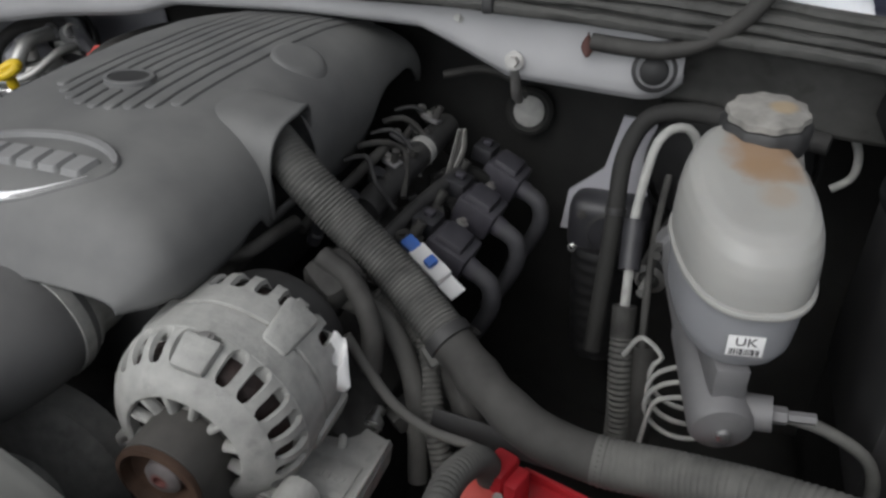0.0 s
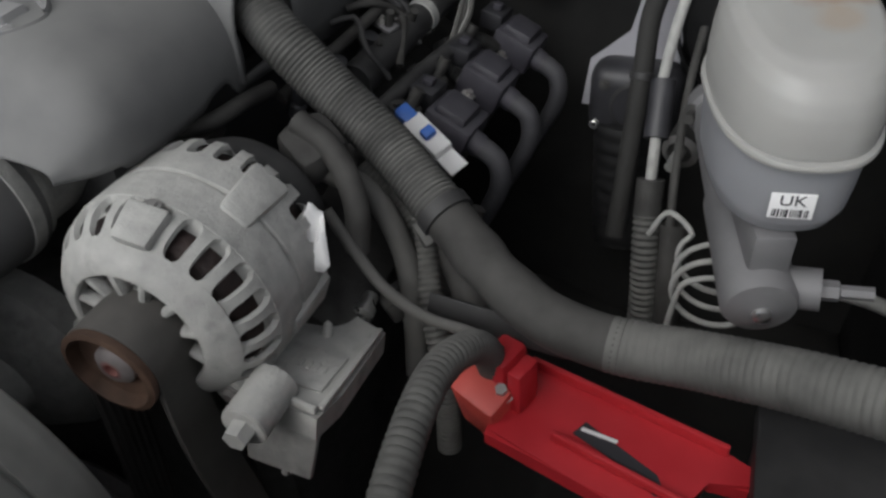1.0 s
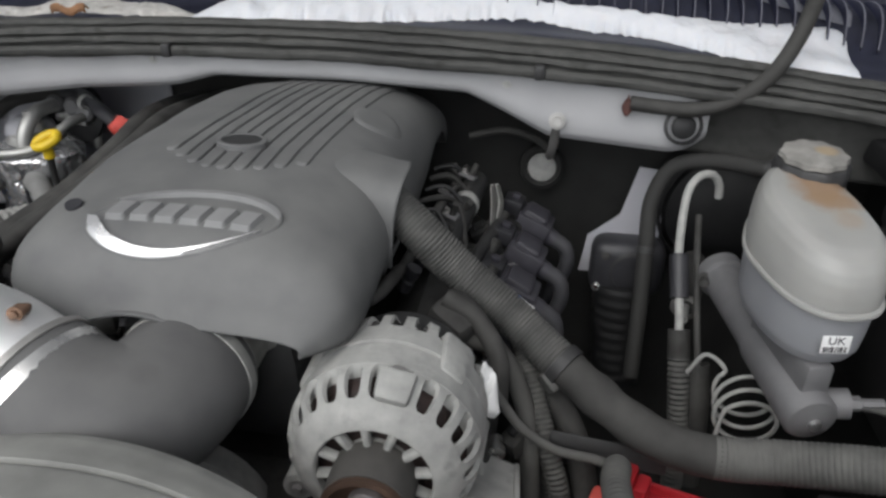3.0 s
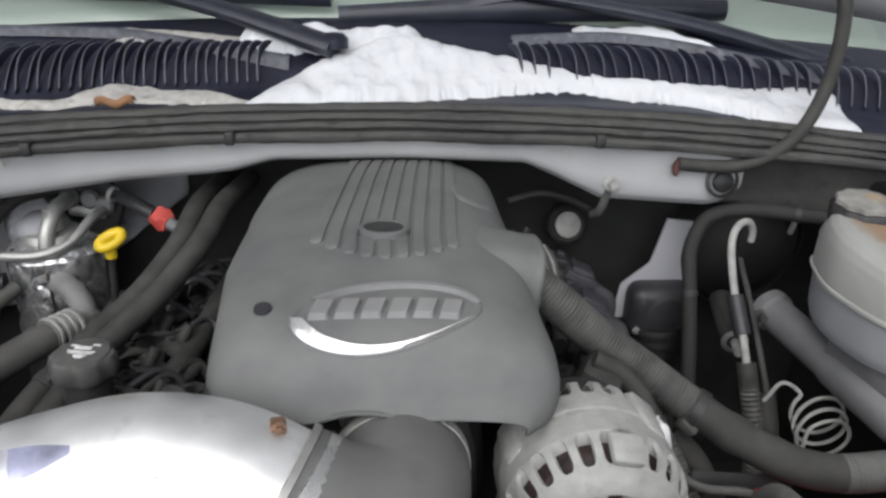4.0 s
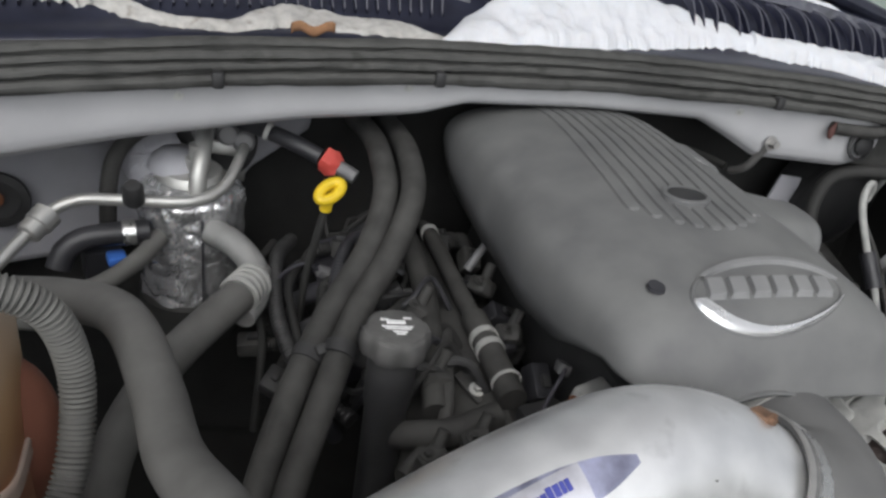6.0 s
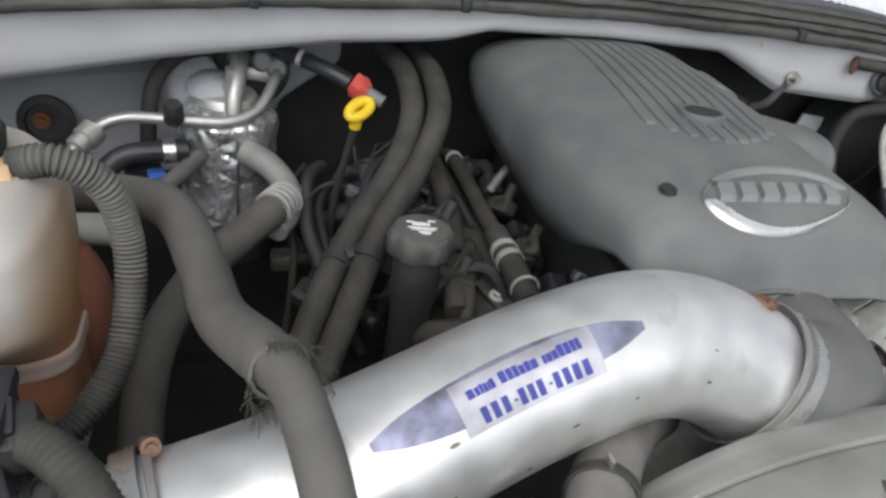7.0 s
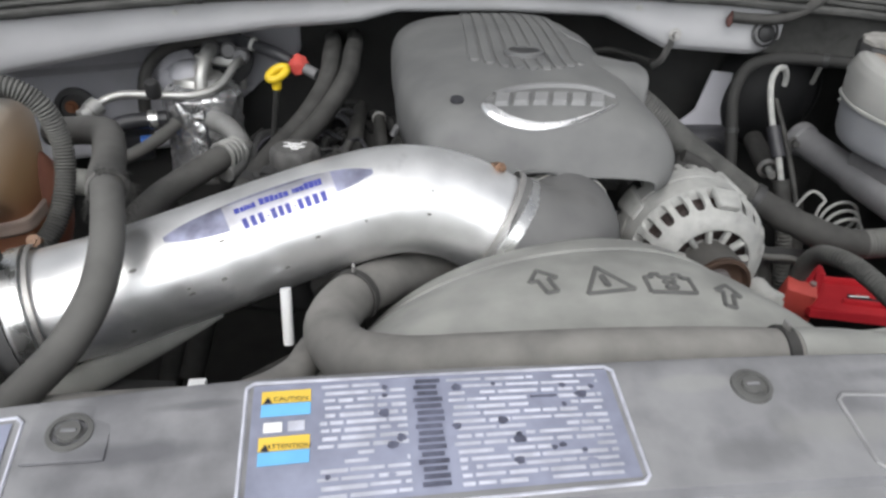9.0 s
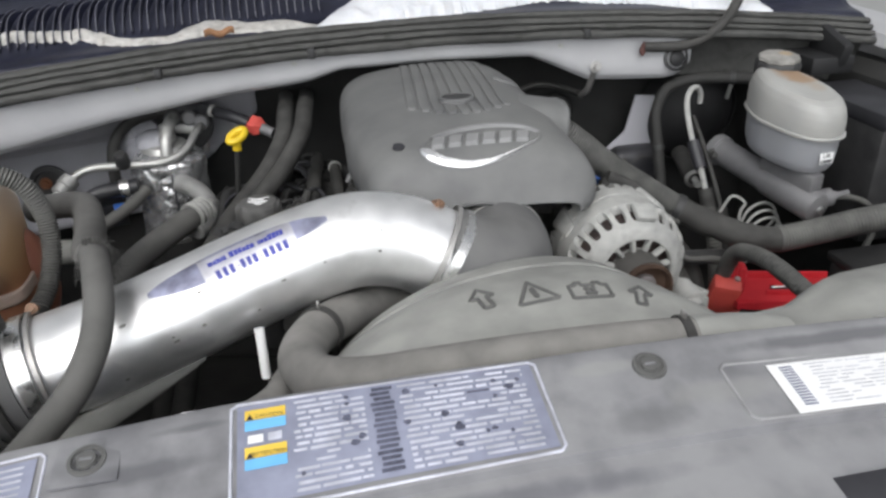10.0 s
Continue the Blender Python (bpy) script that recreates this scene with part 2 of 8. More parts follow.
M["speck"] = mat("dull_grime_on_metal", (0.22, 0.215, 0.205), 0.8, vary=0.4, grain=200, bump=0.2)
M["flap"] = mat("dull_grey_foil_back", (0.34, 0.34, 0.365), 0.7, 0.0, vary=0.12, grain=50, bump=0.15)
M["capworn"] = mat("scuffed_black_cap_top", (0.10, 0.10, 0.10), 0.6, vary=0.5, grain=60, bump=0.15, dust=0.7, dust_colour=(0.34, 0.34, 0.32), spot=0.8, spot_colour=(0.03, 0.03, 0.03))
M["shield"] = mat("dusty_radiator_cover_plastic", (0.135, 0.135, 0.150), 0.5, vary=0.38, grain=26, bump=0.10, dust=0.7, dust_colour=(0.33, 0.33, 0.333), spot=0.35, spot_colour=(0.10, 0.10, 0.11))
# Paler than the cover, for the pressed frame round the label
M["shieldedge"] = mat("pale_cover_edge", (0.26, 0.26, 0.265), 0.5, vary=0.3, grain=60, bump=0.05)
M["wiper"] = mat("wet_navy_black_wiper", (0.020, 0.022, 0.036), 0.35, vary=0.25, grain=40, bump=0.06, dust=0.1, dust_colour=(0.12, 0.12, 0.14))
M["shroud"] = mat("dusty_shroud_plastic", (0.19, 0.19, 0.183), 0.6, vary=0.14, grain=24, bump=0.06, dust=0.8, dust_colour=(0.385, 0.388, 0.362))
M["labelgrey"] = mat("faded_label_print", (0.26, 0.275, 0.36), 0.5, vary=0.2, grain=70, bump=0.02)
M["labeldark"] = mat("smudged_label_print", (0.10, 0.105, 0.15), 0.55, vary=0.5, grain=160, bump=0.02)
M["labelpale"] = mat("scuffed_label_white", (0.52, 0.53, 0.60), 0.5, vary=0.3, grain=90, bump=0.02)
M["printfaint"] = mat("faint_grey_print", (0.50, 0.51, 0.55), 0.5, vary=0.3, grain=200, bump=0)
M["labelyellow"] = mat("yellow_label_print", (0.80, 0.55, 0.08), 0.5, vary=0.08, bump=0.02)
M["labelblue"] = mat("light_blue_label_print", (0.16, 0.47, 0.80), 0.5, vary=0.08, bump=0.02)
M["captop"] = stained(mat("dusty_black_cap_top", (0.16, 0.155, 0.145), 0.7, vary=0.3, grain=60, bump=0.2, dust=0.8, dust_colour=(0.40, 0.385, 0.36)), [((-0.006, 0.062, 0.148), (0.012, 0.012, 0.02), (0.42, 0.30, 0.16), 0.6)])
M["tank"] = mat("aged_translucent_tank", (0.60, 0.585, 0.55), 0.42, vary=0.05, grain=14, bump=0.04, sub=0.3)
M["tankbrown"] = mat("coolant_stained_tank", (0.29, 0.12, 0.08), 0.45, vary=0.15, grain=25, bump=0.06, sub=0.2)
M["tankamber"] = mat("amber_stained_tank", (0.66, 0.44, 0.26), 0.45, vary=0.2, grain=25, bump=0.04, sub=0.25)
M["leaf"] = mat("dead_leaf", (0.24, 0.125, 0.065), 0.8, vary=0.4, grain=90, bump=0.4)
M["leafdark"] = mat("dark_red_dead_leaf", (0.10, 0.042, 0.036), 0.8, vary=0.4, grain=90, bump=0.4)
M["ground"] = mat("pale_concrete", (0.30, 0.30, 0.29), 0.55, vary=0.25, grain=3, bump=0.2, fine=120)
M["belt"] = mat("rubber_belt", (0.075, 0.072, 0.068), 0.7, vary=0.15, grain=60, bump=0.1, dust=0.3, dust_colour=(0.12, 0.11, 0.1))
M["pulley"] = mat("worn_brown_pulley_steel", (0.10, 0.062, 0.045), 0.6, 0.4, vary=0.4, grain=70, bump=0.25)
M["hubsteel"] = stained(mat("weathered_hub_steel", (0.17, 0.155, 0.155), 0.6, 0.3, vary=0.3, grain=120, bump=0.2), [((0.0, -0.103, 0.066), (0.007, 0.02, 0.007), (0.20, 0.06, 0.05), 0.8)])
M["coilgrey"] = mat("purple_grey_coil_plastic", (0.042, 0.040, 0.052), 0.5, vary=0.2, grain=60, bump=0.08, dust=0.3, dust_colour=(0.10, 0.098, 0.10))
M["boot"] = mat("dark_grey_boot_rubber", (0.045, 0.045, 0.052), 0.6, vary=0.2, grain=60, bump=0.08, dust=0.35, dust_colour=(0.11, 0.108, 0.11))
M["winding"] = mat("varnished_copper_windings", (0.034, 0.022, 0.020), 0.5, 0.2, vary=0.5, grain=150, bump=0.5)
M["tin"] = mat("bright_steel_clamp", (0.68, 0.68, 0.67), 0.3, 0.95, vary=0.1, grain=60, bump=0.05)

# the reservoir's stain lies below its cap; the tank's runs down the outer wall
stained(M["reservoir"], [((-0.016, 0.035, 0.128), (0.030, 0.055, 0.040), (0.31, 0.20, 0.12), 0.9), ((-0.010, 0.002, 0.122), (0.026, 0.016, 0.03), (0.30, 0.20, 0.12), 0.75), ((-0.006, -0.022, 0.112), (0.016, 0.018, 0.02), (0.35, 0.27, 0.19), 0.5)])
stained(M["tank"], [((0.0, -0.10, 0.16), (0.014, 0.05, 0.14), (0.55, 0.42, 0.30), 0.5), ((0.03, -0.02, 0.105), (0.22, 0.22, 0.088), (0.58, 0.34, 0.19), 0.85), ((0.130, 0.0, 0.16), (0.041, 0.26, 0.20), (0.60, 0.31, 0.08), 0.95), ((0.04, 0.0, 0.100), (0.22, 0.22, 0.055), (0.40, 0.16, 0.09), 0.8), ((0.0, 0.0, 0.262), (0.14, 0.14, 0.026), (0.44, 0.31, 0.22), 0.6)], True)
M["capdust"] = mat("dusty_cap_plastic", (0.05, 0.049, 0.049), 0.6, vary=0.2, grain=70, bump=0.08, dust=0.45, dust_colour=(0.22, 0.215, 0.205))
M["tankrim"] = mat("pale_tank_seam", (0.56, 0.44, 0.37), 0.45, vary=0.15, grain=30, bump=0.04, sub=0.2)

# wiped and smeared patches in the dust of the radiator cover
stained(M["shield"], [((0.03, -0.095, 1.05), (0.035, 0.012, 0.02), (0.12, 0.12, 0.125), 0.4), ((0.055, -0.075, 1.055), (0.012, 0.014, 0.02), (0.13, 0.13, 0.135), 0.4), ((-0.30, -0.07, 1.05), (0.045, 0.008, 0.02), (0.10, 0.10, 0.11), 0.7), ((-0.27, -0.045, 1.055), (0.030, 0.004, 0.02), (0.09, 0.09, 0.10), 0.6), ((0.015, -0.045, 1.06), (0.03, 0.007, 0.02), (0.32, 0.32, 0.31), 0.5), ((0.09, -0.08, 1.05), (0.05, 0.012, 0.02), (0.30, 0.30, 0.29), 0.45), ((-0.10, -0.13, 1.03), (0.16, 0.010, 0.03), (0.13, 0.13, 0.15), 0.6), ((0.12, -0.14, 1.03), (0.10, 0.014, 0.03), (0.30, 0.30, 0.31), 0.35), ((0.20, -0.045, 1.055), (0.09, 0.008, 0.02), (0.10, 0.10, 0.11), 0.7), ((-0.38, -0.09, 1.04), (0.03, 0.02, 0.03), (0.29, 0.29, 0.30), 0.45)])

glass = bpy.data.materials.new("windscreen_glass")
glass.use_nodes = True
gb = glass.node_tree.nodes["Principled BSDF"]
# Pale green base colour stands in for the reflected sky
gb.inputs["Base Color"].default_value = (0.50, 0.58, 0.52, 1)
gb.inputs["Roughness"].default_value = 0.22
gb.inputs["Transmission Weight"].default_value = 0.35
gb.inputs["IOR"].default_value = 1.5
M["glass"] = glass


# ---- building tools ----
def thing(name, label, category, at=(0, 0, 0), group="", kind=""):
    ob = new(name)
    ob.location = at
    ob.empty_display_size = 0.02
    bpy.context.view_layer.update()
    return tagged(ob, label, category, group, kind)


def finish(bm, flat=False):
    bmesh.ops.recalc_face_normals(bm, faces=bm.faces)
    for f in bm.faces:
        f.smooth = not flat
    if not flat:
        for e in bm.edges:
            if len(e.link_faces) == 2 and e.calc_face_angle(0) > radians(38):
                e.smooth = False
    return bm


def part(name, bm, material, parent=None, label="", flat=False, raw=False):
    """One mesh object out of a bmesh that is in world coordinates."""
    if not raw:
        finish(bm, flat)
    me = bpy.data.meshes.new(name)
    if parent is not None:
        off = Vector((0, 0, 0))
        p = parent
        while p is not None:
            off += p.location
            p = p.parent
        bmesh.ops.translate(bm, vec=-off, verts=bm.verts)
    bm.to_mesh(me)
    bm.free()
    for m in material if isinstance(material, (list, tuple)) else (material,):
        me.materials.append(M[m])
    ob = new(name, me)
    if parent is not None:
        ob.parent = parent
    if label:
        ob["label"] = label
    return ob


def solo(name, bm, material, label, category, group="", kind="", flat=False):
    return tagged(part(name, bm, material, None, "", flat), label, category, group, kind)


def spline(pts, step=0.008):
    """Points about step apart along a smooth curve through pts."""
    P = [Vector(p) for p in pts]
    if len(P) == 2:
        n = max(2, int((P[1] - P[0]).length / step))
        return [P[0].lerp(P[1], k / n) for k in range(n + 1)]
    P = [2 * P[0] - P[1]] + P + [2 * P[-1] - P[-2]]
    out = []
    for a, b, c, d in zip(P, P[1:], P[2:], P[3:]):
        ta, tb, tc = ((b - a).length + 1e-6) ** 0.5, ((c - b).length + 1e-6) ** 0.5, ((d - c).length + 1e-6) ** 0.5
        m1 = (c - b) + tb * ((b - a) / ta - (c - a) / (ta + tb))
        m2 = (c - b) + tb * ((d - c) / tc - (d - b) / (tb + tc))
        n = max(2, int((c - b).length / step))
        for k in range(n):
            u = k / n
            out.append((2 * u**3 - 3 * u**2 + 1) * b + (u**3 - 2 * u**2 + u) * m1 + (3 * u**2 - 2 * u**3) * c + (u**3 - u**2) * m2)
    return out + [P[-2]]


def sweep(pts, r, seg=20, step=0.008, rib=0.0, pitch=0.006, bm=None, caps=True, wall=0.0, flat=(1, 1), ribs=(0, 1)):
    """A tube of radius r (a number or a function of the way along, 0 to 1) along a smooth curve. rib: depth of its corrugation."""
    bm = bm or bmesh.new()
    line = spline(pts, min(step, pitch / 4) if rib else step)
    lens = [0.0]
    for a, b in zip(line, line[1:]):
        lens.append(lens[-1] + (b - a).length)
    tang = [(line[min(i + 1, len(line) - 1)] - line[max(i - 1, 0)]).normalized() for i in range(len(line))]
    side = tang[0].cross(Vector((0, 0, 1)))
    if side.length < 0.05:
        side = tang[0].cross(Vector((0, 1, 0)))
    side.normalize()
    rings, inner = [], []
    for p, tg, s in zip(line, tang, lens):
        side = (side - tg * side.dot(tg)).normalized()
        up = tg.cross(side)
        u = s / lens[-1]
        rad = r(u) if callable(r) else r
        if rib and ribs[0] <= u <= ribs[1]:
            rad -= rib * (0.5 + 0.5 * math.cos(2 * math.pi * s / pitch)) ** 1.5
        rings.append([bm.verts.new(p + rad * (flat[0] * math.cos(a) * side + flat[1] * math.sin(a) * up)) for a in (2 * math.pi * k / seg for k in range(seg))])
        if wall:
            inner.append([bm.verts.new(p + (rad - wall) * (math.cos(a) * side + math.sin(a) * up)) for a in (2 * math.pi * k / seg for k in range(seg))])
    def skin(rr):
        for a, b in zip(rr, rr[1:]):
            for k in range(seg):
                bm.faces.new((a[k], a[(k + 1) % seg], b[(k + 1) % seg], b[k]))
    skin(rings)
    if wall:
        skin(inner)
        for a, b in ((rings[0], inner[0]), (rings[-1], inner[-1])):
            for k in range(seg):
                bm.faces.new((a[k], a[(k + 1) % seg], b[(k + 1) % seg], b[k]))
    elif caps:
        bm.faces.new(rings[0][::-1])
        bm.faces.new(rings[-1])
    return bm


def aim(p, q):
    """A pose at p whose z points to q."""
    return Matrix.Translation(p) @ (Vector(q) - Vector(p)).to_track_quat("Z", "Y").to_matrix().to_4x4()


def lathe(profile, m, seg=32, bm=None, wobble=None):
    """A turned shape from (radius, height) pairs about the z of pose m."""
    bm = bm or bmesh.new()
    rings = []
    for r, h in profile:
        if r < 1e-5:
            rings.append([bm.verts.new(m @ Vector((0, 0, h)))])
        else:
            rings.append([bm.verts.new(m @ Vector(((r + (wobble(a, h) if wobble else 0)) * math.cos(a), (r + (wobble(a, h) if wobble else 0)) * math.sin(a), h))) for a in (2 * math.pi * k / seg for k in range(seg))])
    for a, b in zip(rings, rings[1:]):
        if len(a) == 1 and len(b) == 1:
            continue
        for k in range(seg):
            j = (k + 1) % seg
            vs = [a[0], b[j], b[k]] if len(a) == 1 else [a[k], a[j], b[0]] if len(b) == 1 else [a[k], a[j], b[j], b[k]]
            bm.faces.new(vs)
    for rr, flip in ((rings[0], True), (rings[-1], False)):
        if len(rr) > 1:
            bm.faces.new(rr[::-1] if flip else rr)
    return bm


def box(size, m=None, bevel=0.002, bm=None, segs=2, taper=None):
    """A bevelled block of the given size about the pose m. taper: scale of its top face in x and y."""
    own = bmesh.new()
    bmesh.ops.create_cube(own, size=1)
    for v in own.verts:
        if taper and v.co.z > 0:
            v.co.x *= taper[0]
            v.co.y *= taper[1]
        v.co = Vector((v.co.x * size[0], v.co.y * size[1], v.co.z * size[2]))
    if bevel:
        bmesh.ops.bevel(own, geom=own.edges[:], offset=min(bevel, 0.45 * min(size)), segments=segs, affect="EDGES", profile=0.5)
    if m is not None:
        bmesh.ops.transform(own, matrix=m, verts=own.verts)
    if bm is None:
        return own
    tmp = bpy.data.meshes.new("tmp")
    own.to_mesh(tmp)
    own.free()
    bm.from_mesh(tmp)
    bpy.data.meshes.remove(tmp)
    return bm


def grid(f, nu, nv, bm=None, wrap=False):
    """A surface through f(u, v), u and v from 0 to 1."""
    bm = bm or bmesh.new()
    rows = [[bm.verts.new(f(i / nu, j / nv)) for i in range(nu if wrap else nu + 1)] for j in range(nv + 1)]
    for a, b in zip(rows, rows[1:]):
        n = len(a)
        for i in range(n if wrap else n - 1):
            k = (i + 1) % n
            bm.faces.new((a[i], a[k], b[k], b[i]))
    return bm


def slab(outline, z0, z1, m=None, bevel=0.0):
    """An upright prism over an outline of (x, y) pairs."""
    bm = bmesh.new()
    lo = [bm.verts.new((x, y, z0)) for x, y in outline]
    hi = [bm.verts.new((x, y, z1)) for x, y in outline]
    n = len(lo)
    bm.faces.new(lo[::-1])
    bm.faces.new(hi)
    for k in range(n):
        bm.faces.new((lo[k], lo[(k + 1) % n], hi[(k + 1) % n], hi[k]))
    if bevel:
        bmesh.ops.bevel(bm, geom=[e for e in bm.edges if all(v.co.z > (z0 + z1) / 2 for v in e.verts)], offset=bevel, segments=2, affect="EDGES")
    if m is not None:
        bmesh.ops.transform(bm, matrix=m, verts=bm.verts)
    return bm


def thicken(ob, t, offset=-1.0):
    mod = ob.modifiers.new("thickness", "SOLIDIFY")
    mod.thickness, mod.offset = t, offset
    return ob


def lerp(table, x):
    """Piecewise smooth value from rows of (x, value)."""
    if x <= table[0][0]:
        return table[0][1]
    for (a, p), (b, q) in zip(table, table[1:]):
        if x <= b:
            u = (x - a) / (b - a)
            return p + (q - p) * u
    return table[-1][1]


def hexbolt(m, r=0.006, h=0.005, bm=None):
    """A hexagon head with a washer, on the z of pose m."""
    bm = lathe([(r * 1.7, 0), (r * 1.7, 0.0012), (r * 1.1, 0.0014)], m, 16, bm)
    own = [(r * math.cos(k * math.pi / 3), r * math.sin(k * math.pi / 3)) for k in range(6)]
    lo = [bm.verts.new(m @ Vector((x, y, 0.0012))) for x, y in own]
    hi = [bm.verts.new(m @ Vector((x * 0.92, y * 0.92, h))) for x, y in own]
    bm.faces.new(hi)
    for k in range(6):
        bm.faces.new((lo[k], lo[(k + 1) % 6], hi[(k + 1) % 6], hi[k]))
    return bm


def ring(m, r, width, t, bm=None, seg=40, squash=1.0):
    """A band of the given width and thickness round the z of pose m."""
    bm = bm or bmesh.new()
    prof = [(r, -width / 2), (r + t, -width / 2 + t * 0.4), (r + t, width / 2 - t * 0.4), (r, width / 2)]
    rows = [[bm.verts.new(m @ Vector((q * math.cos(a), squash * q * math.sin(a), h))) for a in (2 * math.pi * k / seg for k in range(seg))] for q, h in prof]
    for a, b in zip(rows, rows[1:] + rows[:1]):
        for k in range(seg):
            bm.faces.new((a[k], a[(k + 1) % seg], b[(k + 1) % seg], b[k]))
    return bm


def hose(name, pts, r, material, label, category="hose", **kw):
    """A hose or cable that is one thing."""
    group = kw.pop("group", "")
    return solo(name, sweep(pts, r, **kw), material, label, category, group)


# ---- the large structure ----
def plane_ground():
    bm = grid(lambda u, v: Vector(((u - 0.5) * 400, (v - 0.5) * 400, 0.004 * noise.noise(Vector((u * 900, v * 900, 0))))), 60, 60)
    return solo("ground", bm, "ground", "grey damp concrete ground below the truck", "ground", kind="structure")


plane_ground()

# lower edge of the painted cowl lip, and the cowl's bow in plan
LIP = [(-0.80, 1.000), (-0.65, 1.029), (-0.48, 1.060), (-0.30, 1.085), (-0.20, 1.092), (-0.165, 1.096), (-0.115, 1.110), (0.05, 1.112), (0.205, 1.107), (0.245, 1.090), (0.307, 1.061), (0.40, 1.056), (0.45, 1.054), (0.47, 1.060), (0.485, 1.075), (0.80, 1.08)]


def cowl_y(x):
    return 0.748 - 0.085 * (x - 0.02) ** 2


def cowl_top(x):
    return 1.148 - 0.075 * (x - 0.05) ** 2


def cowl_panel():
    def f(u, v):
        x = -0.80 + 1.285 * u
        lo, hi, y = lerp(LIP, x), cowl_top(x), cowl_y(x)
        # face, rounded lower roll, then a return flange under it
        prof = [(0.0, 0.0, -0.010), (0.12, 0.0, -0.004), (0.5, 0.0, 0.0), (0.8, 0.0, 0.001), (0.93, 0.0, 0.004), (1.0, -0.002, 0.012), (1.0, 0.0, 0.03), (0.97, 0.0, 0.09)]
        k = v * (len(prof) - 1)
        i = min(int(k), len(prof) - 2)
        a, b, w = prof[i], prof[i + 1], k - i
        d, dz, dy = (p + (q - p) * w for p, q in zip(a, b))
        return Vector((x, y + dy, hi + (lo - hi) * d + dz))

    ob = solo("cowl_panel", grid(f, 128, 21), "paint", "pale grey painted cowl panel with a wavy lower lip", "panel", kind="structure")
    return thicken(ob, 0.0018)


cowl = cowl_panel()


def cowl_end():
    def f(u, v):
        x = 0.440 + 0.36 * u
        z = cowl_top(x) - 0.004 - 0.085 * v
        return Vector((x, cowl_y(x) + 0.004 + 0.03 * math.sin(1.4 * v) + 0.008 * math.sin(9 * u), z))

    return thicken(solo("cowl_end", grid(f, 30, 16), "seal", "dark dusty end of the cowl beyond the painted lip", "panel", kind="structure"), 0.003)


cowl_end()
for bx, bz in ((-0.428, 1.109), (-0.189, 1.127), (0.253, 1.122)):
    m = aim((bx, cowl_y(bx) - 0.002, bz), (bx, cowl_y(bx) - 1, bz + 0.15))
    part("bolt", hexbolt(m, 0.0036, 0.005), "castalu", cowl)
part("plug", lathe([(0.014, 0), (0.013, 0.003), (0.006, 0.006), (0, 0.0065)], aim((0.458, 0.724, 1.088), (0.462, -0.3, 1.3)), 24), "soot", cowl, "black rubber plug in a hole")
part("hole_edge", ring(aim((0.458, 0.727, 1.088), (0.462, -0.3, 1.3)), 0.018, 0.005, 0.004), "black", cowl)


def firewall():
    def f(u, v):
        x = -0.80 + 1.6 * u
        z = 1.08 - 0.75 * v
        y = 0.93 - 0.05 * math.exp(-((x - 0.5) / 0.2) ** 2) + 0.012 * noise.noise(Vector((x * 7, z * 7, 0)))
        return Vector((x, y, z))

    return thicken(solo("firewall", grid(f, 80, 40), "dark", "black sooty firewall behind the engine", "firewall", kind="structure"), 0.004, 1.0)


firewall()


def inner_panel():
    """Painted side of the bay behind the accumulator, with a pressed step."""
    def f(u, v):
        z = 1.075 - 0.24 * v
        right = -0.268 - 1.3 * max(0.0, 1.005 - z)
        x = -0.80 + (right + 0.80) * u
        y = 0.915 - 0.10 * max(0.0, (-0.50 - x)) / 0.3 + 0.004 * math.sin(8 * z)
        if z < 0.985 - 0.25 * max(0, x + 0.52):
            y -= 0.012
        return Vector((x, y, z))

    bm = grid(f, 48, 30)
    return thicken(solo("inner_panel", bm, "paintin", "pale grey painted inner bay panel with a pressed step", "panel", kind="structure"), 0.002, 1.0)


panel = inner_panel()
part("grommet", lathe([(0.034, 0), (0.033, 0.004), (0.024, 0.006), (0.022, -0.002), (0, -0.003)], aim((-0.633, 0.853, 0.925), (-0.6, 0, 1.05)), 28), "black", panel, "black round rubber grommet")
part("bolt", hexbolt(aim((-0.636, 0.844, 0.930), (-0.6, 0, 1.05)), 0.006, 0.006), "rust", panel)


def bay_side(name, sgn):
    def f(u, v):
        y = -0.30 + 1.25 * u
        prof = [(0.86, 1.06), (0.80, 1.07), (0.775, 1.05), (0.76, 0.95), (0.745, 0.75), (0.73, 0.45)]
        k = v * (len(prof) - 1)
        i = min(int(k), len(prof) - 2)
        a, b = prof[i], prof[i + 1]
        w = k - i
        x = a[0] + (b[0] - a[0]) * w
        z = a[1] + (b[1] - a[1]) * w
        return Vector((sgn * x, y, z))

    # Near-black on the driver side, grey panel paint on the passenger side
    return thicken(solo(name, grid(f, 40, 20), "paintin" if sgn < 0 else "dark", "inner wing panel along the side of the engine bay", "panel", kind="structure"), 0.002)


bay_side("inner_wing_left", -1)
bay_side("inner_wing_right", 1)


def bay_floor():
    def f(u, v):
        x, y = -0.75 + 1.5 * u, -0.12 + 1.06 * v
        return Vector((x, y, 0.46 + 0.03 * noise.noise(Vector((x * 5, y * 5, 1)))))

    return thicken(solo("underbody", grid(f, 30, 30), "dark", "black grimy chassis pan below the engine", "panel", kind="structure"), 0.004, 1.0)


bay_floor()


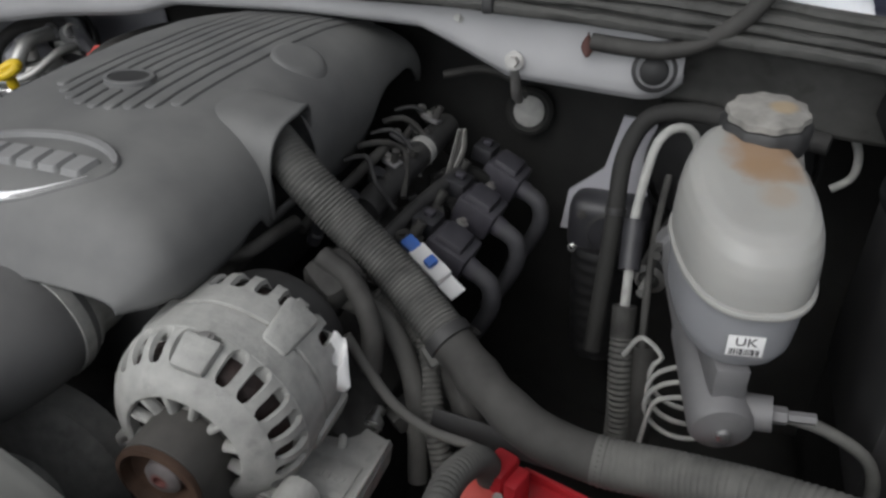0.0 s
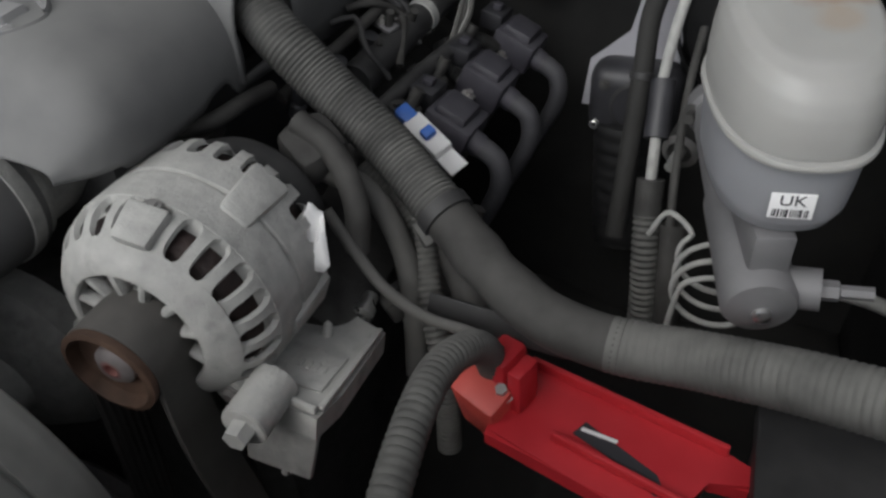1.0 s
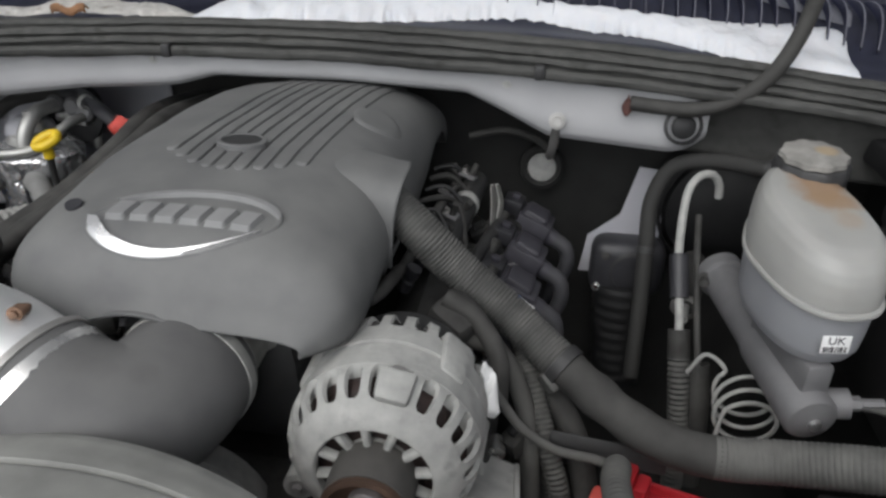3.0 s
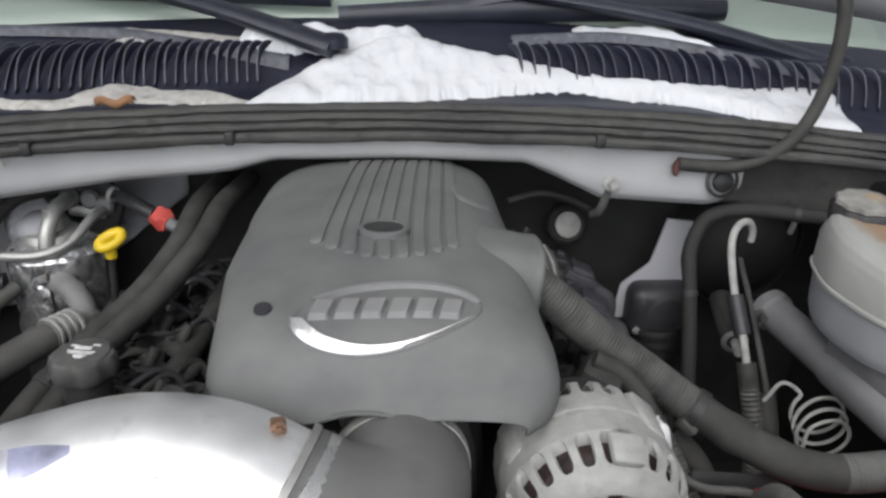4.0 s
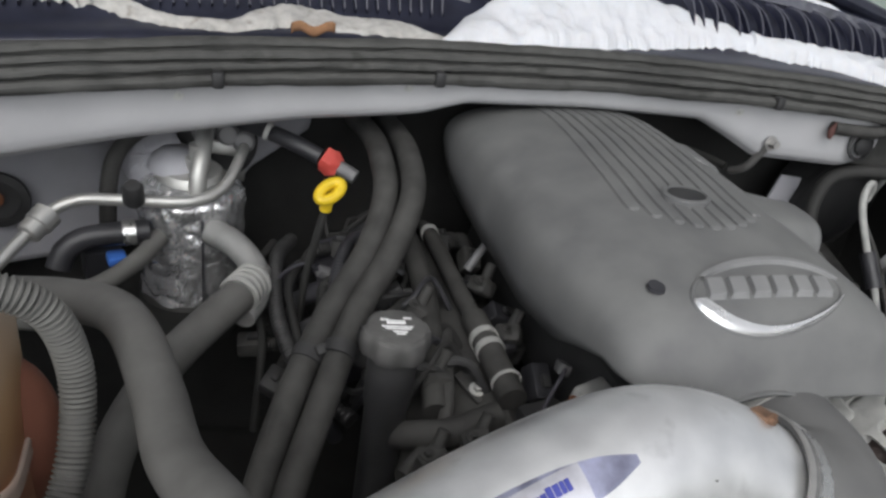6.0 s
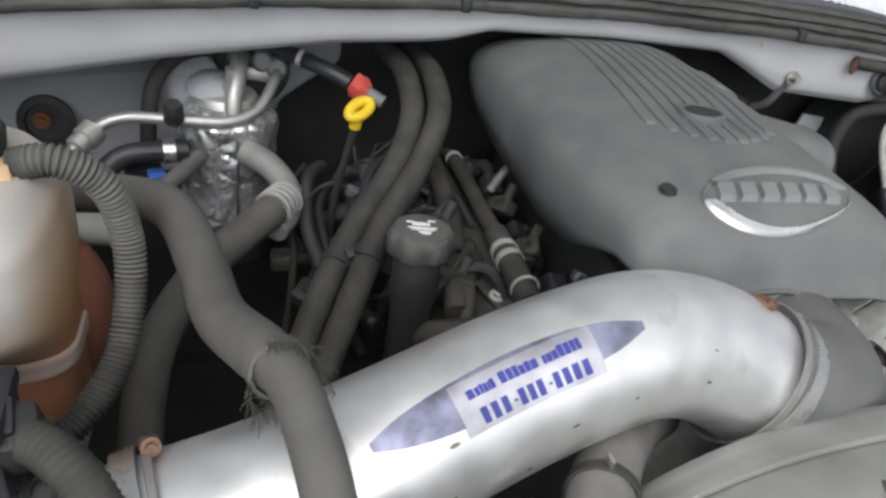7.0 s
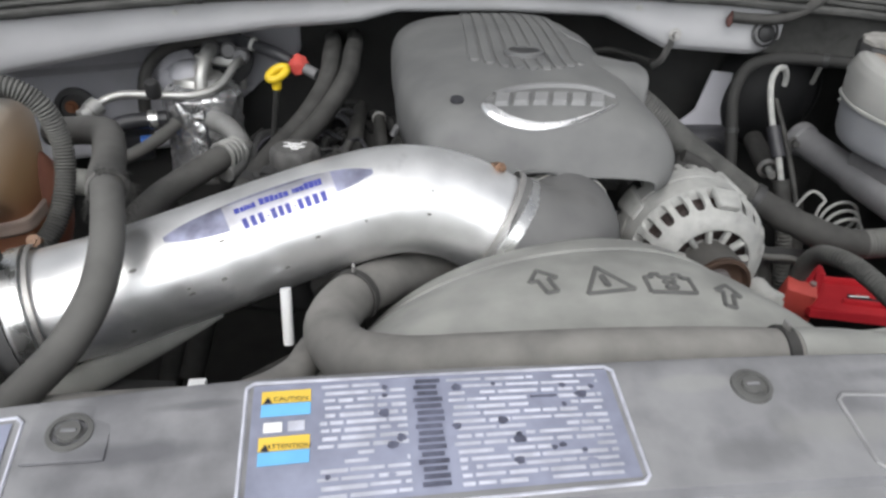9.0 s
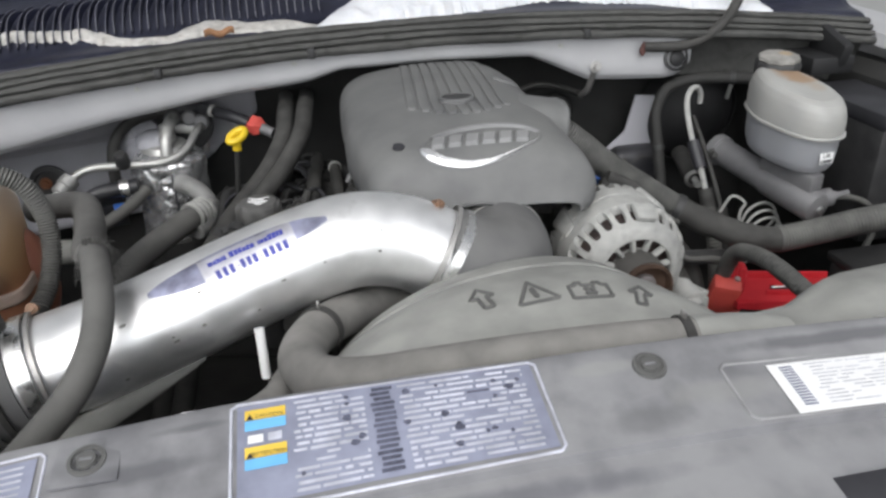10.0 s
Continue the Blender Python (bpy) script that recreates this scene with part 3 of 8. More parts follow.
# rubber seal along the cowl: a run of ridges
def seal_strip():
    def f(u, v):
        x = -0.80 + 1.6 * u
        y0, z0 = cowl_y(x) - 0.012, cowl_top(x) - 0.006
        prof = [(0.010, -0.004), (-0.002, -0.006), (-0.010, -0.002), (-0.0115, 0.004), (-0.007, 0.0085), (0.004, 0.0075), (0.003, 0.0105), (-0.004, 0.0125), (-0.004, 0.0165), (0.0, 0.0185), (0.008, 0.016), (0.008, 0.019), (0.003, 0.0215), (0.004, 0.0255), (0.008, 0.0275), (0.015, 0.0245), (0.015, 0.028), (0.012, 0.031), (0.014, 0.035), (0.020, 0.037), (0.032, 0.036), (0.036, 0.028)]
        k = v * (len(prof) - 1)
        i = min(int(k), len(prof) - 2)
        a, b, w = prof[i], prof[i + 1], k - i
        wav = 0.0016 * noise.noise(Vector((x * 9, v * 3, 0))) + 0.0010 * noise.noise(Vector((x * 38, v * 14, 4)))
        return Vector((x, y0 + a[0] + (b[0] - a[0]) * w + wav, z0 + a[1] + (b[1] - a[1]) * w + wav))

    return thicken(solo("cowl_seal", grid(f, 160, 54), "seal", "weathered black rubber bonnet seal with long ridges", "seal"), 0.0015)


seal = seal_strip()
for bx in (-0.16, 0.29, -0.39):
    part("clip", box((0.012, 0.014, 0.017), pose(bx, cowl_y(bx) - 0.020, cowl_top(bx) - 0.002), 0.003), "black", seal)


# black cowl grille with fins
def cowl_surface(x, s):
    """A place on the grille: s from 0 at the seal to 1 at the windscreen."""
    bow = -0.085 * (x - 0.02) ** 2
    y = 0.765 + 0.19 * s + bow
    z = 1.172 + 0.085 * max(s, 0.0) ** 0.75 - 0.055 * (x - 0.05) ** 2 - 0.02 * math.exp(-((s - 0.25) / 0.2) ** 2)
    return Vector((x, y, z))


grille = solo("cowl_grille", grid(lambda u, v: cowl_surface(-0.80 + 1.6 * u, v), 120, 20), "cowl", "glossy black plastic cowl grille with rows of fins", "grille", kind="structure")
thicken(grille, 0.003)


def fin_mesh():
    """A curved blade with a pale edge, standing over the slots."""
    def f(u, v):
        s = 0.30 + 0.52 * v
        base = cowl_surface(0.0, s) - cowl_surface(0.0, 0.30)
        high = 0.016 * math.sin(math.pi * min(1.0, 0.10 + v * 0.92)) ** 0.6
        across = (-0.0010, -0.0010, -0.0005, 0.0005, 0.0010, 0.0010)[round(u * 5)]
        return Vector((across + 0.016 * v ** 1.4 - 0.004 * math.sin(math.pi * v), base.y, base.z - 0.001 + high * (0.0, 0.92, 1.0, 1.0, 0.92, 0.0)[round(u * 5)]))

    bm = grid(f, 5, 10)
    finish(bm)
    me = bpy.data.meshes.new("fin")
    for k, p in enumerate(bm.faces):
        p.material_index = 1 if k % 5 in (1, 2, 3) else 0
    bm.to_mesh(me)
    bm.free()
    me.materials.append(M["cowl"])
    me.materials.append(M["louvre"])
    return me


def smooth_table(table, x, w=0.03):
    return (lerp(table, x - w) + 2 * lerp(table, x) + lerp(table, x + w)) / 4


FIN = fin_mesh()
for a, b, lean in ((-0.74, -0.125, 1), (0.205, 0.74, -1)):
    n = int((b - a) / (0.0126 if lean > 0 else 0.0180))
    for k in range(n):
        x = a + (b - a) * k / n
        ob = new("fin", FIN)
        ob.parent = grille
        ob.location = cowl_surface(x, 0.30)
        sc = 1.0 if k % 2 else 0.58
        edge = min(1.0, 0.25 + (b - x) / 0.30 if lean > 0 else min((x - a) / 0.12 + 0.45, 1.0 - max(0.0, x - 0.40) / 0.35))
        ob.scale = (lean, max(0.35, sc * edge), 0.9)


# raised rear lip of the grille, sinking towards the wiper pivots; its sky sheen is painted
LIP_S = [(-0.80, 1.02), (-0.54, 0.87), (-0.33, 0.72), (-0.19, 0.50), (-0.10, 0.38)]
LIP_R = [(0.20, 0.62), (0.34, 0.74), (0.42, 0.69), (0.53, 0.55), (0.64, 0.42)]
for row in (LIP_S, LIP_R):
    a, b = row[0][0], row[-1][0]
    part("rear_lip", grid(lambda u, v: cowl_surface(a + (b - a) * u, smooth_table(row, a + (b - a) * u) + 0.10 * v) + Vector((0, 0, 0.002 + 0.010 * math.sin(math.pi * min(1.0, 1.2 * v)) ** 0.5)), 60, 8), "lipedge", grille, "grey edge of the grille with painted sky sheen")


# windscreen
def windscreen():
    def f(u, v):
        x = -0.80 + 1.6 * u
        c = cowl_surface(x, 1.0)
        return Vector((x * (1 - 0.1 * v), c.y + 0.01 + 0.62 * v, c.z - 0.012 + 0.42 * v))

    ob = solo("windscreen", grid(f, 40, 20), "glass", "greenish curved windscreen glass, sky reflection painted in", "windscreen", kind="structure")
    thicken(ob, 0.005, 1.0)
    ob.visible_shadow = False
    return ob


windscreen()


def cabin():
    """Dark cabin behind the glass, and the roof edge."""
    bm = bmesh.new()
    def f(u, v):
        x = -0.76 + 1.52 * u
        prof = [(1.06, 0.98), (1.06, 1.16), (1.30, 1.20), (1.75, 1.10), (2.3, 1.10), (2.3, 1.72), (1.62, 1.72)]
        k = v * (len(prof) - 1)
        i = min(int(k), len(prof) - 2)
        w = k - i
        return Vector((x, prof[i][0] + (prof[i + 1][0] - prof[i][0]) * w, prof[i][1] + (prof[i + 1][1] - prof[i][1]) * w))
    grid(f, 20, 36, bm)
    ob = solo("cabin_interior", bm, "black", "dark dashboard and cabin behind the windscreen", "interior", kind="structure")
    return thicken(ob, 0.01, 1.0)


cabin()


def wing(name, sgn):
    """Painted outer wing along the bay's edge."""
    def f(u, v):
        y = -0.32 + 1.30 * u
        prof = [(0.80, 1.055), (0.81, 1.075), (0.84, 1.085), (0.90, 1.082), (0.96, 1.06), (0.985, 1.0), (0.99, 0.8)]
        k = v * (len(prof) - 1)
        i = min(int(k), len(prof) - 2)
        w = k - i
        return Vector((sgn * (prof[i][0] + (prof[i + 1][0] - prof[i][0]) * w), y, prof[i][1] + (prof[i + 1][1] - prof[i][1]) * w + 0.05 * u))
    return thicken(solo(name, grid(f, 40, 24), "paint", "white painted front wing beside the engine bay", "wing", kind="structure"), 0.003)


wing("wing_left", -1)
wing("wing_right", 1)

# raised bonnet over the bay, hinged at the cowl
def bonnet():
    hood = thing("bonnet", "raised white bonnet seen from beneath", "bonnet", (0, 0.86, 1.30))
    def f(u, v):
        x = -0.80 + 1.6 * u
        y = 0.86 - 0.80 * v
        z = 1.335 + 1.04 * v
        z -= 0.13 * (max(0.0, abs(x - 0.02) - 0.12)) ** 1.35 * (1 - v)
        return Vector((x, y + 0.05 * (1 - (2 * u - 1) ** 2), z))
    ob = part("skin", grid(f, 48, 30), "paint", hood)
    thicken(ob, 0.012, 1.0)
    for x in (-0.5, 0.0, 0.5):
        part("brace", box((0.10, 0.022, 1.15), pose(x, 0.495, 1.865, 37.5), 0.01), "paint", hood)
    return hood


raised_bonnet = bonnet()


# ---- engine ----
CX = 0.022
TOP = [(0.312, 1.030), (0.318, 1.045), (0.326, 1.062), (0.338, 1.080), (0.352, 1.0925), (0.37, 1.099), (0.40, 1.104), (0.46, 1.110), (0.55, 1.114), (0.65, 1.114), (0.72, 1.110), (0.77, 1.102), (0.81, 1.091), (0.84, 1.080), (0.853, 1.068), (0.86, 1.045)]
HALF = [(0.312, 0.112), (0.326, 0.135), (0.345, 0.146), (0.38, 0.150), (0.50, 0.149), (0.62, 0.143), (0.72, 0.137), (0.79, 0.133), (0.84, 0.129), (0.853, 0.124), (0.86, 0.112)]
RIM_P = [(0.312, 1.030), (0.33, 1.046), (0.36, 1.048), (0.39, 1.036), (0.43, 1.014), (0.50, 1.004), (0.86, 0.996)]
RIM_D = [(0.312, 1.018), (0.335, 1.016), (0.36, 1.013), (0.41, 1.012), (0.425, 1.013), (0.437, 1.020), (0.458, 1.022), (0.472, 1.002), (0.56, 1.000), (0.62, 0.985), (0.672, 0.985), (0.690, 1.004), (0.712, 1.030), (0.735, 1.040), (0.79, 1.042), (0.808, 1.036), (0.825, 1.018), (0.86, 1.0)]
LOW = [(0.312, 1.018), (0.33, 1.012), (0.36, 1.000), (0.42, 0.985), (0.55, 0.982), (0.84, 0.985)]


def cx(y):
    return CX + 0.030 * (y - 0.5) / 0.35 * (y > 0.5)


def smooth(table, x, w=0.008):
    return (lerp(table, x - w) + 2 * lerp(table, x) + lerp(table, x + w)) / 4


def widen(y):
    """The passenger side of the cover is fuller towards the windscreen."""
    return 0.95 + 0.17 * min(1.0, max(0.0, (y - 0.38) / 0.24)) + 0.12 * min(1.0, max(0.0, (y - 0.60) / 0.15))


def slim(y):
    """The driver side draws in a little towards the windscreen."""
    return 1.0 - 0.055 * min(1.0, max(0.0, (y - 0.52) / 0.15))


def cover_point(u, y, lift=0.0):
    """u from -1 (passenger side, low) over the top to 1."""
    top, half, low = smooth(TOP, y), smooth(HALF, y), smooth(LOW, y)
    a = u * math.pi / 2
    s, c = math.sin(a), math.cos(a)
    # the lower rim: high at the front corner of the passenger side, notched along the driver side
    rim = smooth(RIM_P if u < 0 else RIM_D, y, 0.004)
    e = 0.30 if u < 0 else 0.50
    if rim > low:
        cut = min(0.98, (rim - low) / max(0.001, top - low))
        a *= math.acos(cut ** (1 / e)) / (math.pi / 2)
        s, c = math.sin(a), math.cos(a)
    if u < 0:
        half *= widen(y)
    else:
        half *= slim(y)
    x = half * math.copysign(abs(s) ** 0.72, s)
    z = low + (top - low) * abs(c) ** e
    x *= 1 - 0.07 * min(1.0, max(0.0, (1.045 - z) / 0.05)) ** 1.5
    return Vector((cx(y) + x * (1 + lift * 4), y, z + lift))


def cover_z(x, y):
    top, half, low = smooth(TOP, y), smooth(HALF, y), smooth(LOW, y)
    half *= widen(y) if x < cx(y) else slim(y)
    s = min(1.0, abs((x - cx(y)) / half)) ** (1 / 0.72)
    return low + (top - low) * (1 - s * s) ** (0.15 if x < cx(y) else 0.25)


def build_cover():
    cover = thing("engine_cover", "dusty grey moulded plastic engine cover with ribs and raised badge", "engine cover", (CX, 0.55, 1.0))
    def f(u, v):
        y = 0.312 + 0.548 * (v ** 1.35)
        uu = 2 * u - 1
        p = cover_point(uu, y)
        # arched cut-out at the front, over the throttle
        if v < 0.12:
            p.z = max(p.z, 1.018 + 0.026 * math.exp(-((p.x - 0.005) / 0.06) ** 2))
        return p
    bm = grid(f, 96, 110)
    # the side is open inside the sleeve
    bmesh.ops.delete(bm, geom=[q for q in bm.faces if q.calc_center_median().x > 0.13 and abs(q.calc_center_median().y - 0.519) < 0.039 and 1.016 < q.calc_center_median().z < 1.086], context="FACES")
    shell = part("shell", bm, "cover", cover)
    thicken(shell, 0.003)
    # ribbed panel
    n = 9
    for k in range(n):
        c = -0.060 + 0.120 * k / (n - 1)
        yf = 0.449 + 0.033 * ((c - 0.004) / 0.062) ** 2
        def g(u, v, c=c, yf=yf):
            v = v ** 2.2
            y = yf + (0.825 - yf) * v
            x = cx(y) + 0.002 + c * (1.06 - 0.08 * v) + (u - 0.5) * 0.0132
            h = 0.0038 * max(0.0, 1 - abs(2 * u - 1) ** 12.0) ** 0.5 - 0.0014
            end = 1 - (1 - min(1.0, v / 0.018)) ** 2
            h = (h + 0.0014) * end**0.3 - 0.0014
            x += (0.5 - u) * 0.0126 * (1 - end**0.5)
            return Vector((x, y, cover_z(x, y) + h))
        part("rib", grid(g, 14, 60), "cover", cover)
    part("recess", lathe([(0.0165, 0.0), (0.0165, 0.0058), (0.0, 0.0058)], Matrix.Translation((0.023, 0.503, cover_z(0.023, 0.503))) @ Matrix.Diagonal((1.15, 0.9, 1, 1)), 28), "black", cover, "dark round recess")
    part("boss", lathe([(0.0215, -0.002), (0.021, 0.0056), (0.0195, 0.0066), (0.0170, 0.0066), (0.0165, 0.0050)], Matrix.Translation((0.023, 0.503, cover_z(0.023, 0.503))) @ Matrix.Diagonal((1.15, 0.9, 1, 1)), 32), "cover", cover)
    part("hole", lathe([(0.0075, 0.0010), (0.007, 0.0036), (0.0045, 0.0034), (0, 0.0034)], Matrix.Translation((-0.074, 0.382, cover_z(-0.074, 0.382))) @ Matrix.Rotation(radians(12), 4, "X"), 20), "ink", cover)
    # oval badge: a raised rim, plain raised bars, a bright crescent
    bc = Vector((0.0255, 0.372))
    def badge_z(x, y):
        return cover_z(x, y)
    bm = bmesh.new()
    rows = []
    for q, h in ((1.0, 0.0), (0.985, 0.0016), (0.955, 0.0016), (0.93, 0.0)):
        row = []
        for i in range(64):
            a = 2 * math.pi * i / 64
            x, y = bc.x + 0.078 * q * math.cos(a), bc.y + 0.0345 * q * math.sin(a) + 0.009 * q * math.cos(a)
            row.append(bm.verts.new((x, y, badge_z(x, y) + h)))
        rows.append(row)
    for a, b in zip(rows, rows[1:]):
        for i in range(64):
            bm.faces.new((a[i], a[(i + 1) % 64], b[(i + 1) % 64], b[i]))
    badge = part("badge", bm, "cover", cover, "raised oval badge with a bright crescent")
    for i in range(6):
        def g(u, v, i=i):
            w = 0.0172
            x = bc.x - 0.052 + i * 0.0208 + (u - 0.5) * w + 0.006 * (v - 0.5)
            y = bc.y + 0.0015 + (v - 0.5) * 0.0205
            inner = 0.08 < u < 0.92 and 0.08 < v < 0.92
            return Vector((x, y, badge_z(x, y) + (0.0045 if inner else 0.0)))
        part("raised_bar", grid(g, 12, 10), "coverworn", badge)
    def brow(u, v):
        a = math.pi * (0.80 - 0.78 * u)
        q = 0.99 - 0.20 * v * math.sin(math.pi * min(1, 0.12 + 0.86 * u)) ** 0.7
        x, y = bc.x + 0.078 * q * math.cos(a), bc.y + 0.0345 * q * math.sin(a) + 0.009 * q * math.cos(a)
        return Vector((x, y, badge_z(x, y) + (0.0040 if 0.1 < v < 0.9 else 0.0)))
    # The rim's highlight is put into the lighter grey
    part("brow", grid(brow, 40, 6), "coverworn", badge, "raised upper edge with painted highlight")
    def cres(u, v):
        a = math.pi * (1.0 + 0.84 * u)
        wide = 0.21 * math.sin(math.pi * u ** 0.45) ** 0.7 * (1.0 - 0.55 * u)
        q = 0.985 - v * wide
        x = bc.x + 0.078 * q * math.cos(a)
        y = bc.y + 0.0345 * q * math.sin(a) + 0.009 * q * math.cos(a)
        return Vector((x, y, badge_z(x, y) + (0.0048 if 0.1 < v < 0.9 else 0.001)))
    part("crescent", grid(cres, 40, 6), "chrome", badge, "bright chrome crescent")
    # moulded sleeve that lets the wiring hose out at the side
    def hood(u, v):
        a = math.pi * u
        x = 0.095 + 0.084 * v
        w = 0.060 - 0.013 * v ** 0.6
        top = lerp([(0, 1.1035), (0.4, 1.103), (0.7, 1.0985), (1, 1.0935)], v)
        base = 1.005 + 0.008 * v
        c, s = math.cos(a), math.sin(a)
        flare = 0.0015 * max(0.0, (v - 0.9) / 0.1)
        return Vector((x - 0.008 * v * (1 - s) - 0.010 * v * max(0.0, c), 0.519 + (w + flare) * math.copysign(abs(c) ** (0.55 if c < 0 else 0.62), c), base + (top + flare - base) * s ** (0.42 if c < 0 else 0.46)))
    sl = part("sleeve", grid(hood, 48, 24), "cover", cover)
    thicken(sl, 0.003)
    # shallow round pad moulded behind the sleeve
    def pad(u, v):
        a, q = 2 * math.pi * u, 0.030 * v
        x, y = 0.122 + 0.9 * q * math.cos(a), 0.628 + q * math.sin(a)
        return Vector((x, y, cover_z(x, y) + (0.0035 if v < 0.8 else 0.0035 * (1 - (v - 0.8) / 0.2) ** 0.5) - 0.001 * (v > 0.98)))
    part("round_pad", grid(pad, 40, 14, wrap=True), "cover", cover)
    return cover


build_cover()


def build_block():
    eng = thing("engine", "grimy dark engine block with valve covers and manifold", "engine", (0.02, 0.55, 0.46))
    part("block", box((0.38, 0.46, 0.36), pose(0.02, 0.58, 0.64), 0.03), "engine", eng)
    part("manifold", box((0.20, 0.44, 0.12), pose(0.02, 0.585, 0.93), 0.035, taper=(0.9, 0.95)), "black", eng)
    for s, lab in ((-1, 1), (1, 1)):
        m = pose(0.02 + s * 0.195, 0.60, 0.875, 0, s * 38, 0)
        part("valve_cover", box((0.13, 0.46, 0.07), m, 0.018), "engine", eng)
    # front: water pump, timing cover, crank pulley
    part("timing_cover", box((0.30, 0.06, 0.34), pose(0.02, 0.34, 0.70), 0.02), "engine", eng)
    part("water_pump", lathe([(0.02, 0), (0.075, 0.004), (0.08, 0.03), (0.06, 0.05), (0.035, 0.055), (0.03, 0.09), (0, 0.092)], aim((0.02, 0.33, 0.84), (0.02, 0, 0.84)), 32), "castalu", eng)
    part("throttle_ring", ring(aim((0.0355, 0.322, 0.985), (0.0355, 0.36, 0.985)), 0.054, 0.012, 0.002), "castalu", eng)
    part("throttle_body", lathe([(0.050, 0), (0.052, 0.01), (0.046, 0.014), (0.046, 0.05), (0.052, 0.054), (0.052, 0.064)], aim((0.035, 0.395, 0.985), (0.035, 0.3, 0.985)), 32), "castalu", eng)
    part("pulley", lathe([(0.0, 0.0), (0.075, 0.0), (0.078, 0.004), (0.07, 0.012), (0.078, 0.03), (0.06, 0.034), (0.02, 0.02), (0.0, 0.02)], aim((0.02, 0.30, 0.62), (0.02, 0, 0.62)), 36), "steel", eng)
    return eng


engine = build_block()


# ignition coils along the driver-side valve cover
def coil(at, yaw):
    c = thing("ignition_coil", "purple-grey ignition coil with a black plug and bent rubber boot", "ignition coil", at, group="ignition coils")
    m = pose(*at, 0, 24, yaw)
    part("body", box((0.048, 0.046, 0.034), m, 0.004), "coilgrey", c)
    part("cap", box((0.034, 0.038, 0.010), m @ pose(-0.002, 0, 0.019), 0.003, taper=(0.9, 0.9)), "coilgrey", c)
    part("connector", box((0.026, 0.030, 0.020), m @ pose(-0.036, 0.004, 0.012, 0, -12, 0), 0.003), "blackclean", c, "black plug")
    part("latch", box((0.010, 0.010, 0.006), m @ pose(-0.038, 0.004, 0.025, 0, -12, 0), 0.001), "coilgrey", c)
    part("tower", sweep([m @ Vector((0.020, -0.006, 0.002)), m @ Vector((0.034, -0.006, 0.0))], 0.0115, 18), "coilgrey", c)
    part("boot", sweep([m @ Vector((0.030, -0.006, 0.0)), m @ Vector((0.052, -0.006, -0.002)), m @ Vector((0.066, -0.007, -0.022)), m @ Vector((0.068, -0.008, -0.060)), m @ Vector((0.064, -0.008, -0.110))], lambda u: 0.0105 - 0.002 * u, 16), "boot", c, "dark grey rubber boot")
    for dy in (-0.026, 0.026):
        part("ear", box((0.016, 0.010, 0.006), m @ pose(-0.006, dy, -0.010), 0.002), "coilgrey", c)
        part("bolt", hexbolt(m @ pose(-0.006, dy, -0.007), 0.0042, 0.005), "steel", c)
    return c


c0 = coil((0.283, 0.612, 0.915), -8)
for y, x, z in ((0.520, 0.276, 0.910), (0.697, 0.289, 0.918), (0.785, 0.296, 0.920)):
    copy_thing(c0, Matrix.Translation((x, y, z)))

# fuel rail and its dark pipe beside the cover
rail = thing("fuel_rail", "dark pipe with pale band beside the engine cover", "pipe", (0.20, 0.60, 0.97))
part("pipe", sweep([(0.194, 0.598, 0.955), (0.203, 0.663, 0.962), (0.21, 0.726, 0.968), (0.217, 0.801, 0.97)], lambda u: 0.0175 - 0.002 * u, 18), "black", rail)
part("band", ring(aim((0.21, 0.726, 0.968), (0.217, 0.801, 0.97)), 0.0163, 0.013, 0.0012), "castalu", rail, "pale band")
part("crossover", sweep([(0.225, 0.575, 0.94), (0.238, 0.647, 0.945), (0.256, 0.725, 0.948)], 0.0085, 14), "black", rail)
bm = sweep([(0.165, 0.52, 0.975), (0.178, 0.60, 0.985), (0.19, 0.68, 0.995)], 0.006, 10)
part("fuel_line", bm, "rubber", rail)
for k in range(4):
    y = 0.53 + 0.055 * k
    part("injector", lathe([(0.007, 0), (0.008, 0.012), (0.006, 0.014), (0.0085, 0.018), (0.0085, 0.03), (0, 0.032)], aim((0.17 + 0.006 * k, y, 0.955), (0.19 + 0.006 * k, y, 1.0)), 14), "blackclean", rail)

# blue and white connector
con = thing("wiring_connector", "white and blue plastic wiring connector with lock tab", "connector", (0.284, 0.548, 0.93))
m = pose(0.284, 0.549, 0.938, 20, 20, -28)
part("housing", box((0.044, 0.019, 0.015), m, 0.002), "white", con, "white plastic housing")
part("lock", box((0.010, 0.012, 0.008), m @ pose(0.002, 0, 0.010), 0.002), "blue", con, "blue lock tab")
part("plug", box((0.018, 0.014, 0.012), m @ pose(-0.028, 0, 0.002), 0.002), "blue", con)
part("tail", box((0.024, 0.018, 0.003), m @ pose(0.030, 0, -0.002), 0.001), "white", con)


